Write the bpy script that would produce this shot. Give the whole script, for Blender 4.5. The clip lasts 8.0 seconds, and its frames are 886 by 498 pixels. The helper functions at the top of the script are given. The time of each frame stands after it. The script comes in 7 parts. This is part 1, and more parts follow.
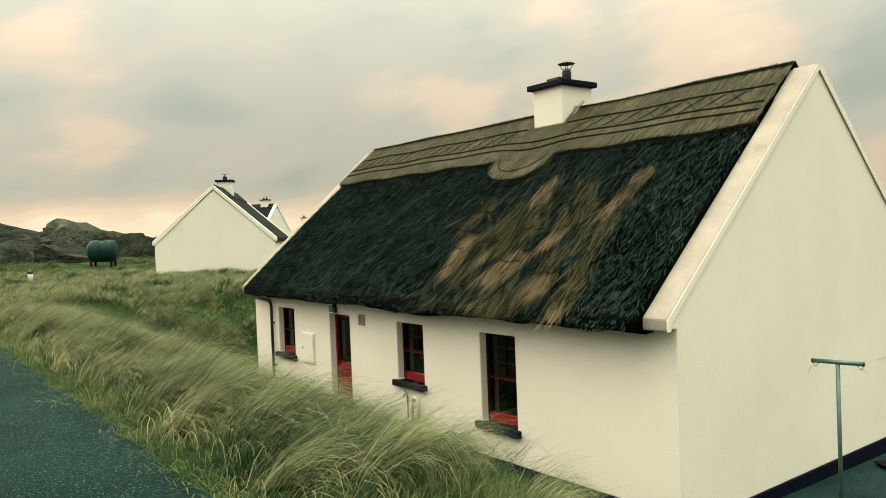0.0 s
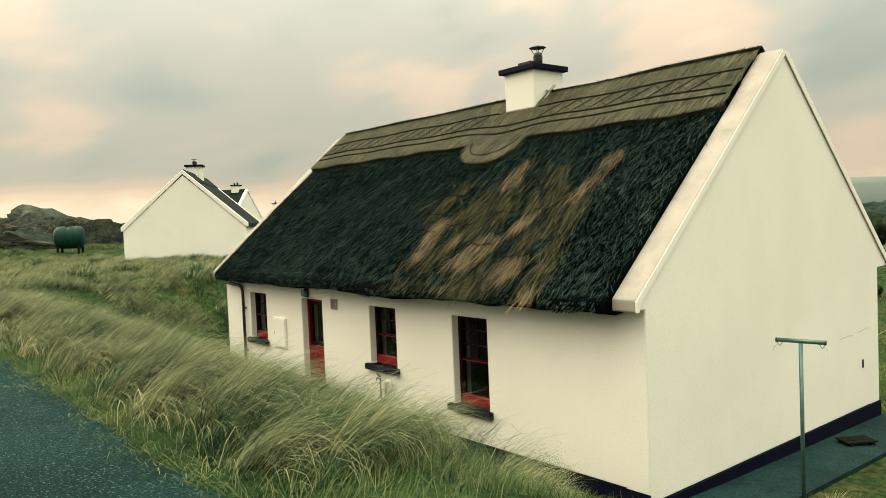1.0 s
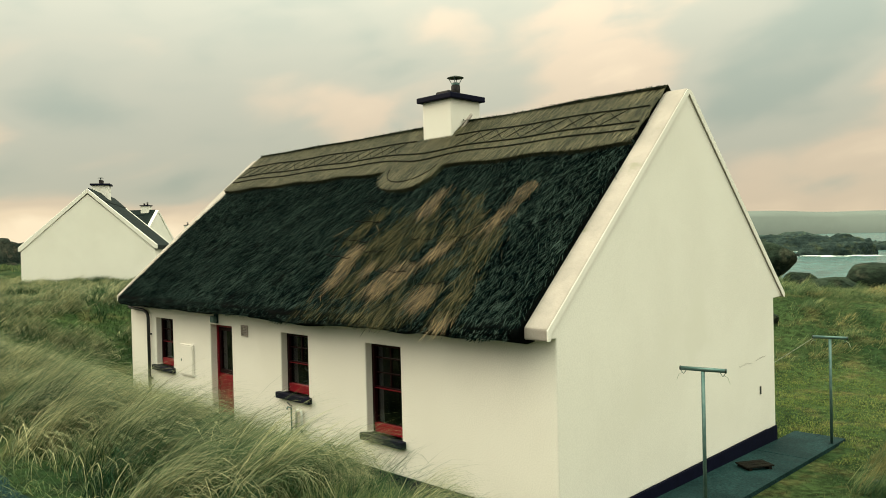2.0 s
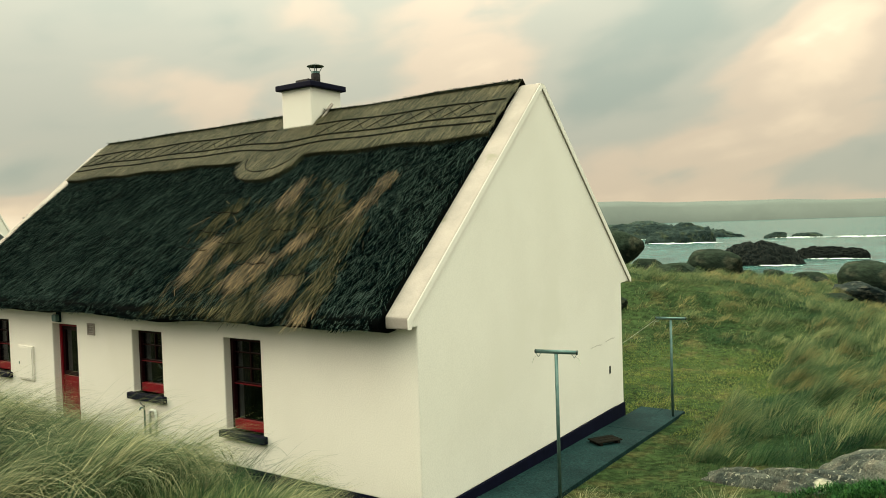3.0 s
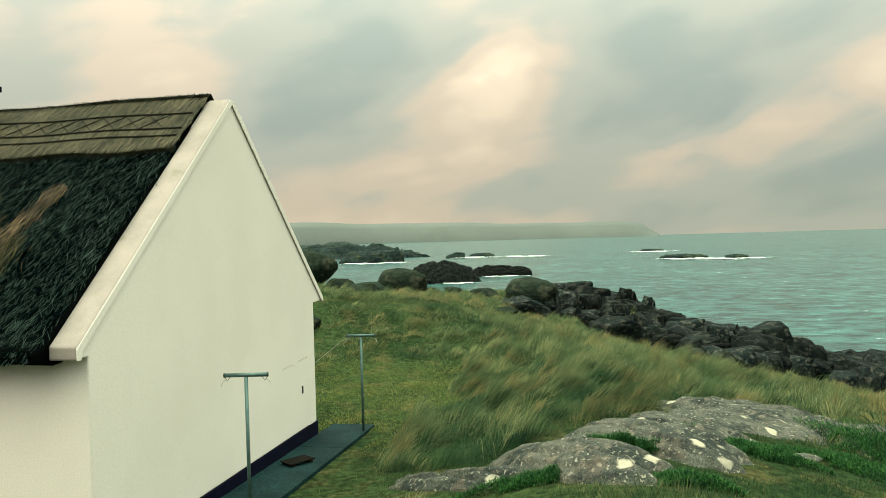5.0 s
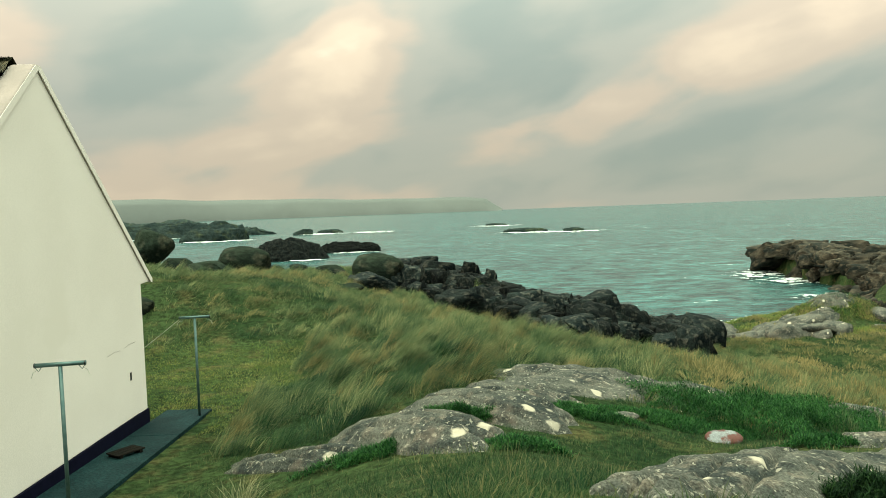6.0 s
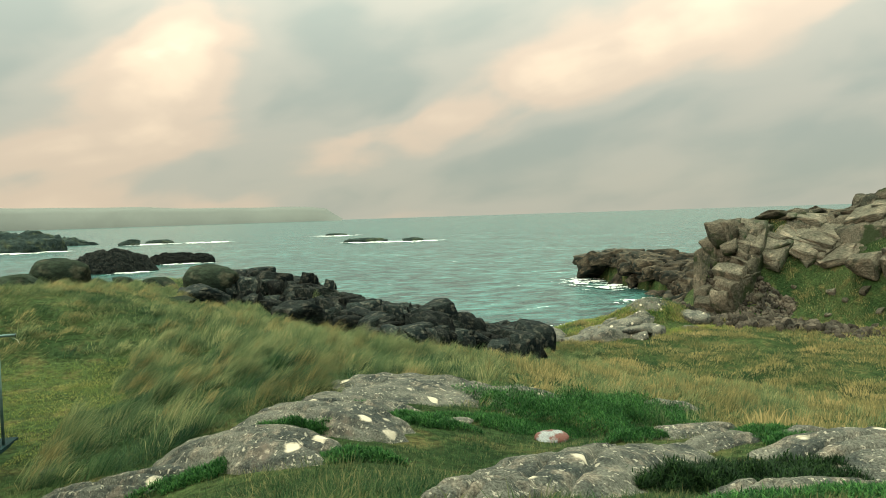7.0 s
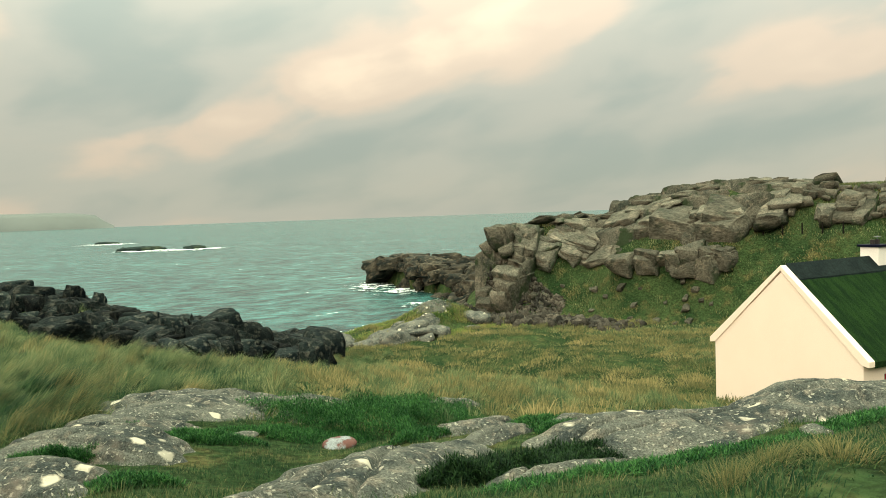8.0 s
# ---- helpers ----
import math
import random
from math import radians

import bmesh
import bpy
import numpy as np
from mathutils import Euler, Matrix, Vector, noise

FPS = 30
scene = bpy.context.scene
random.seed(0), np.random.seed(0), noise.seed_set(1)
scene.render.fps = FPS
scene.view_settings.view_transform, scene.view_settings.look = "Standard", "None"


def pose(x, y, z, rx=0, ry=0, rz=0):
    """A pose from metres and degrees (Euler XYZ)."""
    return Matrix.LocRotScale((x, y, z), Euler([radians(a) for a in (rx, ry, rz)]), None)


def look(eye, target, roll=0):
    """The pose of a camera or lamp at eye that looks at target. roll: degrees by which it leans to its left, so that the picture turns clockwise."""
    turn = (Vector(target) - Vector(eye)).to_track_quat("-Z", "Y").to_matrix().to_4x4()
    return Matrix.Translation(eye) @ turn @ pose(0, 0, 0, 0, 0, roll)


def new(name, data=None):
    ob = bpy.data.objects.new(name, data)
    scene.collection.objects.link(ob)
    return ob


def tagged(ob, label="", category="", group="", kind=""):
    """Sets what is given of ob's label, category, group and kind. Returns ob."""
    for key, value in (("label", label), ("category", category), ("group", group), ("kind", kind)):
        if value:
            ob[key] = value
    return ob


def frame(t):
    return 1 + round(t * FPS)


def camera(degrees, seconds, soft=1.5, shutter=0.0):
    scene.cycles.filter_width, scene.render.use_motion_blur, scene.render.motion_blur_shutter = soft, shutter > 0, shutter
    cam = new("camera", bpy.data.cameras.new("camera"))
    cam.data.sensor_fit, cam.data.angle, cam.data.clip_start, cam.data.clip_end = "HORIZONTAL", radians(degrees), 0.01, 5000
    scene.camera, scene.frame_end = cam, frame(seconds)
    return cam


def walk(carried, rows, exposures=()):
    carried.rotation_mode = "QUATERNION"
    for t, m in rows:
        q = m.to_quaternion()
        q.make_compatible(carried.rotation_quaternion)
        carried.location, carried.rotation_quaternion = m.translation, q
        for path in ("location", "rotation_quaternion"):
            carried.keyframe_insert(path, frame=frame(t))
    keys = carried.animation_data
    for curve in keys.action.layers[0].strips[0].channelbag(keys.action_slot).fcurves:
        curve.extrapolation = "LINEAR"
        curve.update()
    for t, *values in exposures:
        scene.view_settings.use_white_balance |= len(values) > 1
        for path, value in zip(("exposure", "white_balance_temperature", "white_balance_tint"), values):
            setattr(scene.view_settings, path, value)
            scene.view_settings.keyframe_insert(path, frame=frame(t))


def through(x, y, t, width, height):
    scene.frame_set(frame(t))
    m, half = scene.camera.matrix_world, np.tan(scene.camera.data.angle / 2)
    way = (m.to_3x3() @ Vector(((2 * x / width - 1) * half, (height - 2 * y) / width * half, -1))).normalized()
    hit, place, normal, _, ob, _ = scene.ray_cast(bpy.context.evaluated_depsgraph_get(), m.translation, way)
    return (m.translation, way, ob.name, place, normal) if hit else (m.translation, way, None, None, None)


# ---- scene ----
# the camera: a slow turn on the road
cam = camera(60.90, 8.0, soft=0.9)
# seconds, place, yaw, pitch, roll
PATH = [
    (0.0, 6.518, -9.080, 3.990, 52.657, -1.261, 2.255),
    (0.5, 6.558, -9.076, 3.984, 52.323, -1.670, 2.993),
    (1.0, 6.563, -9.094, 3.950, 50.597, -2.440, 2.402),
    (1.2, 6.542, -9.057, 3.978, 49.502, -2.288, 2.076),
    (2.3, 6.595, -9.000, 3.974, 42.052, -0.253, 1.525),
    (2.5, 6.625, -8.984, 3.927, 40.228, -0.207, 1.717),
    (3.0, 6.652, -8.978, 3.956, 34.292, -1.671, 1.864),
    (3.5, 6.657, -8.960, 3.954, 27.588, -2.438, 1.039),
    (4.0, 6.690, -8.944, 3.969, 21.262, -1.394, 0.460),
    (4.2, 6.684, -8.953, 3.935, 18.641, -0.693, 0.424),
    (5.3, 6.788, -8.944, 3.953, 8.714, -1.229, 1.935),
    (5.5, 6.844, -8.923, 3.957, 6.437, -1.809, 2.028),
    (6.0, 6.935, -8.860, 3.931, -0.011, -2.999, 2.060),
    (6.5, 6.989, -8.816, 3.919, -5.317, -3.017, 2.141),
    (7.0, 7.018, -8.833, 3.919, -12.097, -2.641, 1.775),
    (7.5, 7.049, -8.784, 3.907, -20.654, -2.580, 1.589),
    (8.0, 7.104, -8.828, 3.916, -28.076, -2.713, 1.970),
]
EXPOSURES = [(0.0, -0.06, 7000, 13), (0.5, -0.1, 6850, 9), (1.0, 0.0, 7000, 13), (2.4, -0.1, 6850, 8), (4.2, 0.0, 6900, 11), (5.5, -0.18, 6400, 4), (6.0, -0.12, 6500, 7), (6.5, 0.0, 6650, 9), (7.0, 0.0, 6700, 12), (8.0, 0.0, 6700, 11)]
walk(cam, [(t, pose(x, y, z, 90 + pitch, roll, yaw)) for t, x, y, z, yaw, pitch, roll in PATH], EXPOSURES)

# ---- world and light: a thick bright overcast, sun behind the cloud ----
SUN_AZ, SUN_EL = radians(248.0), radians(24.0)   # compass turn from +y towards +x, height


def sky_world():
    w = bpy.data.worlds.new("overcast_sky")
    scene.world = w
    w.use_nodes = True
    nt = w.node_tree
    nt.nodes.clear()
    N, L = nt.nodes.new, nt.links.new

    def math_node(op, a, b=None, clamp=False):
        n = N("ShaderNodeMath")
        n.operation, n.use_clamp = op, clamp
        for k, v in enumerate((a, b)):
            if v is None:
                continue
            if isinstance(v, (int, float)):
                n.inputs[k].default_value = v
            else:
                L(v, n.inputs[k])
        return n.outputs[0]

    co = N("ShaderNodeTexCoord").outputs["Generated"]
    sep = N("ShaderNodeSeparateXYZ")
    L(co, sep.inputs[0])
    up = math_node("MAXIMUM", sep.outputs[2], 0.0)
    # bearing and height in radians: cloud streets lie slantwise across the sky
    comb = N("ShaderNodeCombineXYZ")
    bearing = math_node("ARCTAN2", sep.outputs[0], sep.outputs[1])
    height = math_node("ARCSINE", sep.outputs[2])
    L(bearing, comb.inputs[0])
    L(height, comb.inputs[1])

    def layer(sx, sy, turn, detail, shift):
        turned = N("ShaderNodeMapping")
        turned.inputs["Rotation"].default_value = (0, 0, radians(turn))
        turned.inputs["Location"].default_value = shift
        L(comb.outputs[0], turned.inputs[0])
        m = N("ShaderNodeMapping")
        m.inputs["Scale"].default_value = (sx, sy, 1)
        L(turned.outputs[0], m.inputs[0])
        n = N("ShaderNodeTexNoise")
        n.inputs["Scale"].default_value = 1.0
        n.inputs["Detail"].default_value = detail
        n.inputs["Roughness"].default_value = 0.42
        n.inputs["Distortion"].default_value = 0.3
        L(m.outputs[0], n.inputs["Vector"])
        return n.outputs["Fac"]

    broad = layer(2.4, 5.5, -14, 3.0, (0.31, 0.17, 0))
    fine = layer(7.0, 17.0, -10, 4.5, (0.73, 0.22, 0))
    cover = math_node("ADD", math_node("ADD", math_node("MULTIPLY", broad, 0.44), math_node("MULTIPLY", fine, 0.26)), 0.09)

    def glow(az, el, half, across, tilt, gain):
        # cloud lit through from behind: a slanting oval, half by across degrees
        da, de = math_node("SUBTRACT", bearing, radians(az)), math_node("SUBTRACT", height, radians(el))
        c, s = math.cos(radians(tilt)), math.sin(radians(tilt))
        u = math_node("ADD", math_node("MULTIPLY", da, c / radians(half)), math_node("MULTIPLY", de, s / radians(half)))
        v = math_node("ADD", math_node("MULTIPLY", da, -s / radians(across)), math_node("MULTIPLY", de, c / radians(across)))
        r = math_node("ADD", math_node("MULTIPLY", u, u), math_node("MULTIPLY", v, v))
        return math_node("MULTIPLY", math_node("POWER", 2.718, math_node("MULTIPLY", r, -1.0)), gain)

    # thin cloud is torn: the light through it is uneven
    lit = glow(*GLOWS[0])
    for row in GLOWS[1:]:
        lit = math_node("ADD", lit, glow(*row))
    torn = layer(11.0, 15.0, 24, 5.0, (0.4, 0.9, 0))
    uneven = math_node("ADD", math_node("MULTIPLY", math_node("ADD", torn, fine), 1.1), -0.1)
    thin = math_node("ADD", cover, math_node("MULTIPLY", lit, uneven))
    ramp = N("ShaderNodeValToRGB")
    cr = ramp.color_ramp
    cr.interpolation = "EASE"
    cr.elements[0].position, cr.elements[0].color = 0.34, (0.42, 0.485, 0.415, 1)
    cr.elements[1].position, cr.elements[1].color = 0.92, (1.16, 1.0, 0.74, 1)
    mid = cr.elements.new(0.58)
    mid.color = (0.78, 0.665, 0.505, 1)
    warm = cr.elements.new(0.76)
    warm.color = (0.98, 0.82, 0.60, 1)
    q = cr.elements.new(0.46)
    q.color = (0.56, 0.575, 0.475, 1)
    L(thin, ramp.inputs[0])
    # towards the zenith the overcast is up to three times as bright
    lift = math_node("ADD", math_node("MULTIPLY", math_node("POWER", up, 2.2), 10.0), 0.90)
    cloud = N("ShaderNodeMix")
    cloud.data_type, cloud.blend_type = "RGBA", "MULTIPLY"
    cloud.inputs["Factor"].default_value = 1.0
    L(ramp.outputs[0], cloud.inputs["A"])
    L(lift, cloud.inputs["B"])
    # the thicker cloud high up passes a cooler light
    cool = N("ShaderNodeMix")
    cool.data_type, cool.blend_type = "RGBA", "MULTIPLY"
    L(math_node("MULTIPLY", math_node("SUBTRACT", up, 0.3, True), 1.6, True), cool.inputs["Factor"])
    L(cloud.outputs["Result"], cool.inputs["A"])
    cool.inputs["B"].default_value = (0.93, 1.0, 0.94, 1)
    clear = N("ShaderNodeTexSky")
    clear.sky_type, clear.sun_disc = "NISHITA", False
    clear.sun_elevation, clear.sun_rotation = SUN_EL, SUN_AZ
    dim = N("ShaderNodeMix")
    dim.data_type, dim.blend_type = "RGBA", "MULTIPLY"
    dim.inputs["Factor"].default_value = 1.0
    L(clear.outputs[0], dim.inputs["A"])
    dim.inputs["B"].default_value = (0.1, 0.1, 0.1, 1)
    mix = N("ShaderNodeMix")
    mix.data_type = "RGBA"
    mix.inputs["Factor"].default_value = 0.93
    L(dim.outputs["Result"], mix.inputs["A"])
    L(cool.outputs["Result"], mix.inputs["B"])
    bg = N("ShaderNodeBackground")
    bg.inputs["Strength"].default_value = 1.0
    L(mix.outputs["Result"], bg.inputs[0])
    out = N("ShaderNodeOutputWorld")
    L(bg.outputs[0], out.inputs[0])


# where the cloud lets most light through: bearing from +y to +x, height, half length, half width, slant, gain
GLOWS = [(-7.6, 11.2, 3.6, 2.6, 40, 0.26), (-7, 10.8, 8, 5, 20, 0.19), (-13, 5.6, 10, 2.2, 12, 0.14), (-18, 1.5, 18, 1.8, 0, 0.13),
         (14, 7.8, 14, 2.4, 19, 0.17), (25, 11, 12, 3.4, 18, 0.10), (9, 6.4, 6, 1.4, 16, 0.05), (33, 15.5, 11, 5.5, 20, 0.10), (55, 9.5, 9, 2.4, 5, 0.14),
         (-32, 14, 5, 9, 0, 0.19), (-43, 16, 3.5, 2, 0, 0.12), (-49, 9, 10, 2.2, -15, 0.13), (-79, 12, 6, 4, -60, 0.13), (-80, 6.5, 11, 1.8, 0, 0.12),
         (-74, 1.0, 22, 1.7, 0, 0.55), (-16.5, 14, 5, 3.5, 20, -0.13), (3, 13.2, 6, 3.2, 30, -0.14), (-60, 13.5, 8, 3.5, 0, -0.09), (-69, 9, 8, 2, -10, -0.09),
         (20, 5.2, 14, 1.6, 14, -0.07), (48, 4.5, 12, 2, 0, -0.05), (-22, 9.5, 5, 3, 0, -0.07), (16, 13.5, 6, 2.4, 20, -0.08)]
sky_world()
sun = new("sun", bpy.data.lights.new("sun", "SUN"))
sun.data.energy, sun.data.angle, sun.data.color = 1.85, radians(30), (1.0, 0.84, 0.64)
sun.matrix_world = look((0, 0, 0), (-math.sin(SUN_AZ) * math.cos(SUN_EL), -math.cos(SUN_AZ) * math.cos(SUN_EL), -math.sin(SUN_EL)))
sun.location = (0, 0, 60)

# ---- materials ----
def surface(name, cols, scale=4.0, rough=0.8, bump=0.3, fine=40.0, stain=None, stain_scale=0.6, stain_at=0.58, stretch=(1, 1, 1),
            metal=0.0, island=0.0, objects=0.0, bump_far=0.02, spec=0.4, spots=None, grit=0.55, speck=None, cracks=None):
    """A worn surface: cols are mixed by noise at two scales; stain is a third colour in broad patches; island and objects vary
    the lightness piece by piece; spots: colour, scale and size of lichen blots."""
    m = bpy.data.materials.new(name)
    m.use_nodes = True
    nt = m.node_tree
    N, L = nt.nodes.new, nt.links.new
    b = nt.nodes["Principled BSDF"]
    b.inputs["Roughness"].default_value, b.inputs["Metallic"].default_value = rough, metal
    b.inputs["Specular IOR Level"].default_value = spec
    co = N("ShaderNodeTexCoord").outputs["Object"]
    mp = N("ShaderNodeMapping")
    mp.inputs["Scale"].default_value = stretch
    L(co, mp.inputs[0])

    def tex(s, detail=5.0, src=None):
        n = N("ShaderNodeTexNoise")
        n.inputs["Scale"].default_value, n.inputs["Detail"].default_value = s, detail
        n.inputs["Roughness"].default_value = 0.6
        L(src or mp.outputs[0], n.inputs["Vector"])
        return n.outputs["Fac"]

    def mixed(fac, a, c, kind="MIX"):
        n = N("ShaderNodeMix")
        n.data_type, n.blend_type = "RGBA", kind
        for sock, v in (("Factor", fac), ("A", a), ("B", c)):
            if isinstance(v, (int, float)):
                n.inputs[sock].default_value = v
            elif isinstance(v, tuple):
                n.inputs[sock].default_value = (*v, 1)
            else:
                L(v, n.inputs[sock])
        return n.outputs["Result"]

    def step(v, lo, hi):
        n = N("ShaderNodeMapRange")
        n.interpolation_type = "SMOOTHSTEP"
        L(v, n.inputs["Value"])
        n.inputs["From Min"].default_value, n.inputs["From Max"].default_value = lo, hi
        return n.outputs["Result"]

    coarse, small = tex(scale), tex(fine)
    col = mixed(step(coarse, 0.35, 0.65), cols[0], cols[1])
    if len(cols) > 2:
        col = mixed(step(tex(scale * 2.7, 3.0), 0.5, 0.72), col, cols[2])
    col = mixed(grit, col, mixed(step(small, 0.3, 0.7), (0.35, 0.35, 0.35), (1.65, 1.65, 1.65)), "MULTIPLY")
    if speck:
        col = mixed(step(tex(speck[1], 6.0, co), speck[2], speck[2] + 0.05), col, speck[0])
    if stain:
        col = mixed(step(tex(stain_scale, 4.0, co), stain_at, stain_at + 0.12), col, stain)
    if spots:
        v = N("ShaderNodeTexVoronoi")
        v.inputs["Scale"].default_value, v.inputs["Randomness"].default_value = spots[1], 1.0
        warp = N("ShaderNodeVectorMath")
        warp.operation = "ADD"
        L(co, warp.inputs[0])
        wob = N("ShaderNodeTexNoise")
        wob.inputs["Scale"].default_value, wob.inputs["Detail"].default_value = 6.0, 5.0
        sc = N("ShaderNodeVectorMath")
        sc.operation = "SCALE"
        sc.inputs["Scale"].default_value = 0.14
        L(co, wob.inputs["Vector"])
        L(wob.outputs["Color"], sc.inputs[0])
        L(sc.outputs[0], warp.inputs[1])
        L(warp.outputs[0], v.inputs["Vector"])
        keep = N("ShaderNodeSeparateColor")
        L(v.outputs["Color"], keep.inputs[0])
        few = step(keep.outputs[0], 0.74, 0.76)
        near = N("ShaderNodeMapRange")
        L(v.outputs["Distance"], near.inputs["Value"])
        near.inputs["From Min"].default_value, near.inputs["From Max"].default_value = spots[2], spots[2] * 0.72
        both = N("ShaderNodeMath")
        both.operation = "MULTIPLY"
        L(few, both.inputs[0])
        L(near.outputs[0], both.inputs[1])
        col = mixed(both.outputs[0], col, spots[0])
    if island or objects:
        r = N("ShaderNodeNewGeometry").outputs["Random Per Island"] if island else N("ShaderNodeObjectInfo").outputs["Random"]
        a = island or objects
        vary = N("ShaderNodeMapRange")
        L(r, vary.inputs["Value"])
        vary.inputs["To Min"].default_value, vary.inputs["To Max"].default_value = 1 - a, 1 + a
        col = mixed(1.0, col, vary.outputs[0], "MULTIPLY")
    split = None
    if cracks:
        # open joints: scale and width
        warp2 = N("ShaderNodeTexNoise")
        warp2.inputs["Scale"].default_value = cracks[0] * 1.3
        L(co, warp2.inputs["Vector"])
        bend = N("ShaderNodeVectorMath")
        bend.operation = "MULTIPLY_ADD"
        L(warp2.outputs["Color"], bend.inputs[0])
        bend.inputs[1].default_value = (0.35 / cracks[0],) * 3
        L(co, bend.inputs[2])
        vor = N("ShaderNodeTexVoronoi")
        vor.feature = "DISTANCE_TO_EDGE"
        vor.inputs["Scale"].default_value = cracks[0]
        L(bend.outputs[0], vor.inputs["Vector"])
        split = step(vor.outputs["Distance"], 0.0, cracks[1])
        col = mixed(split, mixed(1.0, col, (0.42, 0.42, 0.42), "MULTIPLY"), col)
    L(col, b.inputs["Base Color"])
    add = N("ShaderNodeMath")
    add.operation = "MULTIPLY_ADD"
    L(coarse, add.inputs[0])
    add.inputs[1].default_value = 1.6
    L(small, add.inputs[2])
    bp = N("ShaderNodeBump")
    bp.inputs["Strength"].default_value, bp.inputs["Distance"].default_value = bump, bump_far
    height = add.outputs[0]
    if split is not None:
        deep = N("ShaderNodeMath")
        deep.operation = "MULTIPLY_ADD"
        L(split, deep.inputs[0])
        deep.inputs[1].default_value = 1.2
        L(height, deep.inputs[2])
        height = deep.outputs[0]
    L(height, bp.inputs["Height"])
    L(bp.outputs[0], b.inputs["Normal"])
    return m


def blade_mat(name, cols, patch=0.5, rough=0.6, through=0.25, vary=0.45, gloss=0.08, middle=0.5):
    """Grass or straw: colour from blade to blade and in broad patches over the ground."""
    m = bpy.data.materials.new(name)
    m.use_nodes = True
    nt = m.node_tree
    N, L = nt.nodes.new, nt.links.new
    b = nt.nodes["Principled BSDF"]
    b.inputs["Roughness"].default_value = rough
    b.inputs["Specular IOR Level"].default_value = gloss
    r = N("ShaderNodeNewGeometry").outputs["Random Per Island"]
    ramp = N("ShaderNodeValToRGB")
    cr = ramp.color_ramp
    for k, c in enumerate(cols):
        e = cr.elements.new(middle) if k == 1 else cr.elements[-1 if k else 0]
        e.position, e.color = (0.0, middle, 1.0)[k], (*c, 1)
    n = N("ShaderNodeTexNoise")
    n.inputs["Scale"].default_value, n.inputs["Detail"].default_value = patch, 3.0
    L(N("ShaderNodeTexCoord").outputs["Object"], n.inputs["Vector"])
    mr = N("ShaderNodeMapRange")
    L(n.outputs["Fac"], mr.inputs["Value"])
    mr.inputs["From Min"].default_value, mr.inputs["From Max"].default_value = 0.32, 0.68
    mx = N("ShaderNodeMath")
    mx.operation = "MULTIPLY_ADD"
    L(r, mx.inputs[0])
    mx.inputs[1].default_value = vary
    sc = N("ShaderNodeMath")
    sc.operation = "MULTIPLY"
    L(mr.outputs[0], sc.inputs[0])
    sc.inputs[1].default_value = 1 - vary
    L(sc.outputs[0], mx.inputs[2])
    L(mx.outputs[0], ramp.inputs[0])
    L(ramp.outputs[0], b.inputs["Base Color"])
    if through:
        t = N("ShaderNodeBsdfTranslucent")
        L(ramp.outputs[0], t.inputs["Color"])
        ms = N("ShaderNodeMixShader")
        ms.inputs[0].default_value = through
        L(b.outputs[0], ms.inputs[1])
        L(t.outputs[0], ms.inputs[2])
        L(ms.outputs[0], nt.nodes["Material Output"].inputs[0])
    return m


def glass_mat():
    m = bpy.data.materials.new("window_glass")
    m.use_nodes = True
    b = m.node_tree.nodes["Principled BSDF"]
    b.inputs["Base Color"].default_value = (0.12, 0.16, 0.19, 1)
    b.inputs["Specular IOR Level"].default_value = 0.3
    b.inputs["Roughness"].default_value = 0.02
    b.inputs["Transmission Weight"].default_value = 1.0
    b.inputs["IOR"].default_value = 1.45
    return m


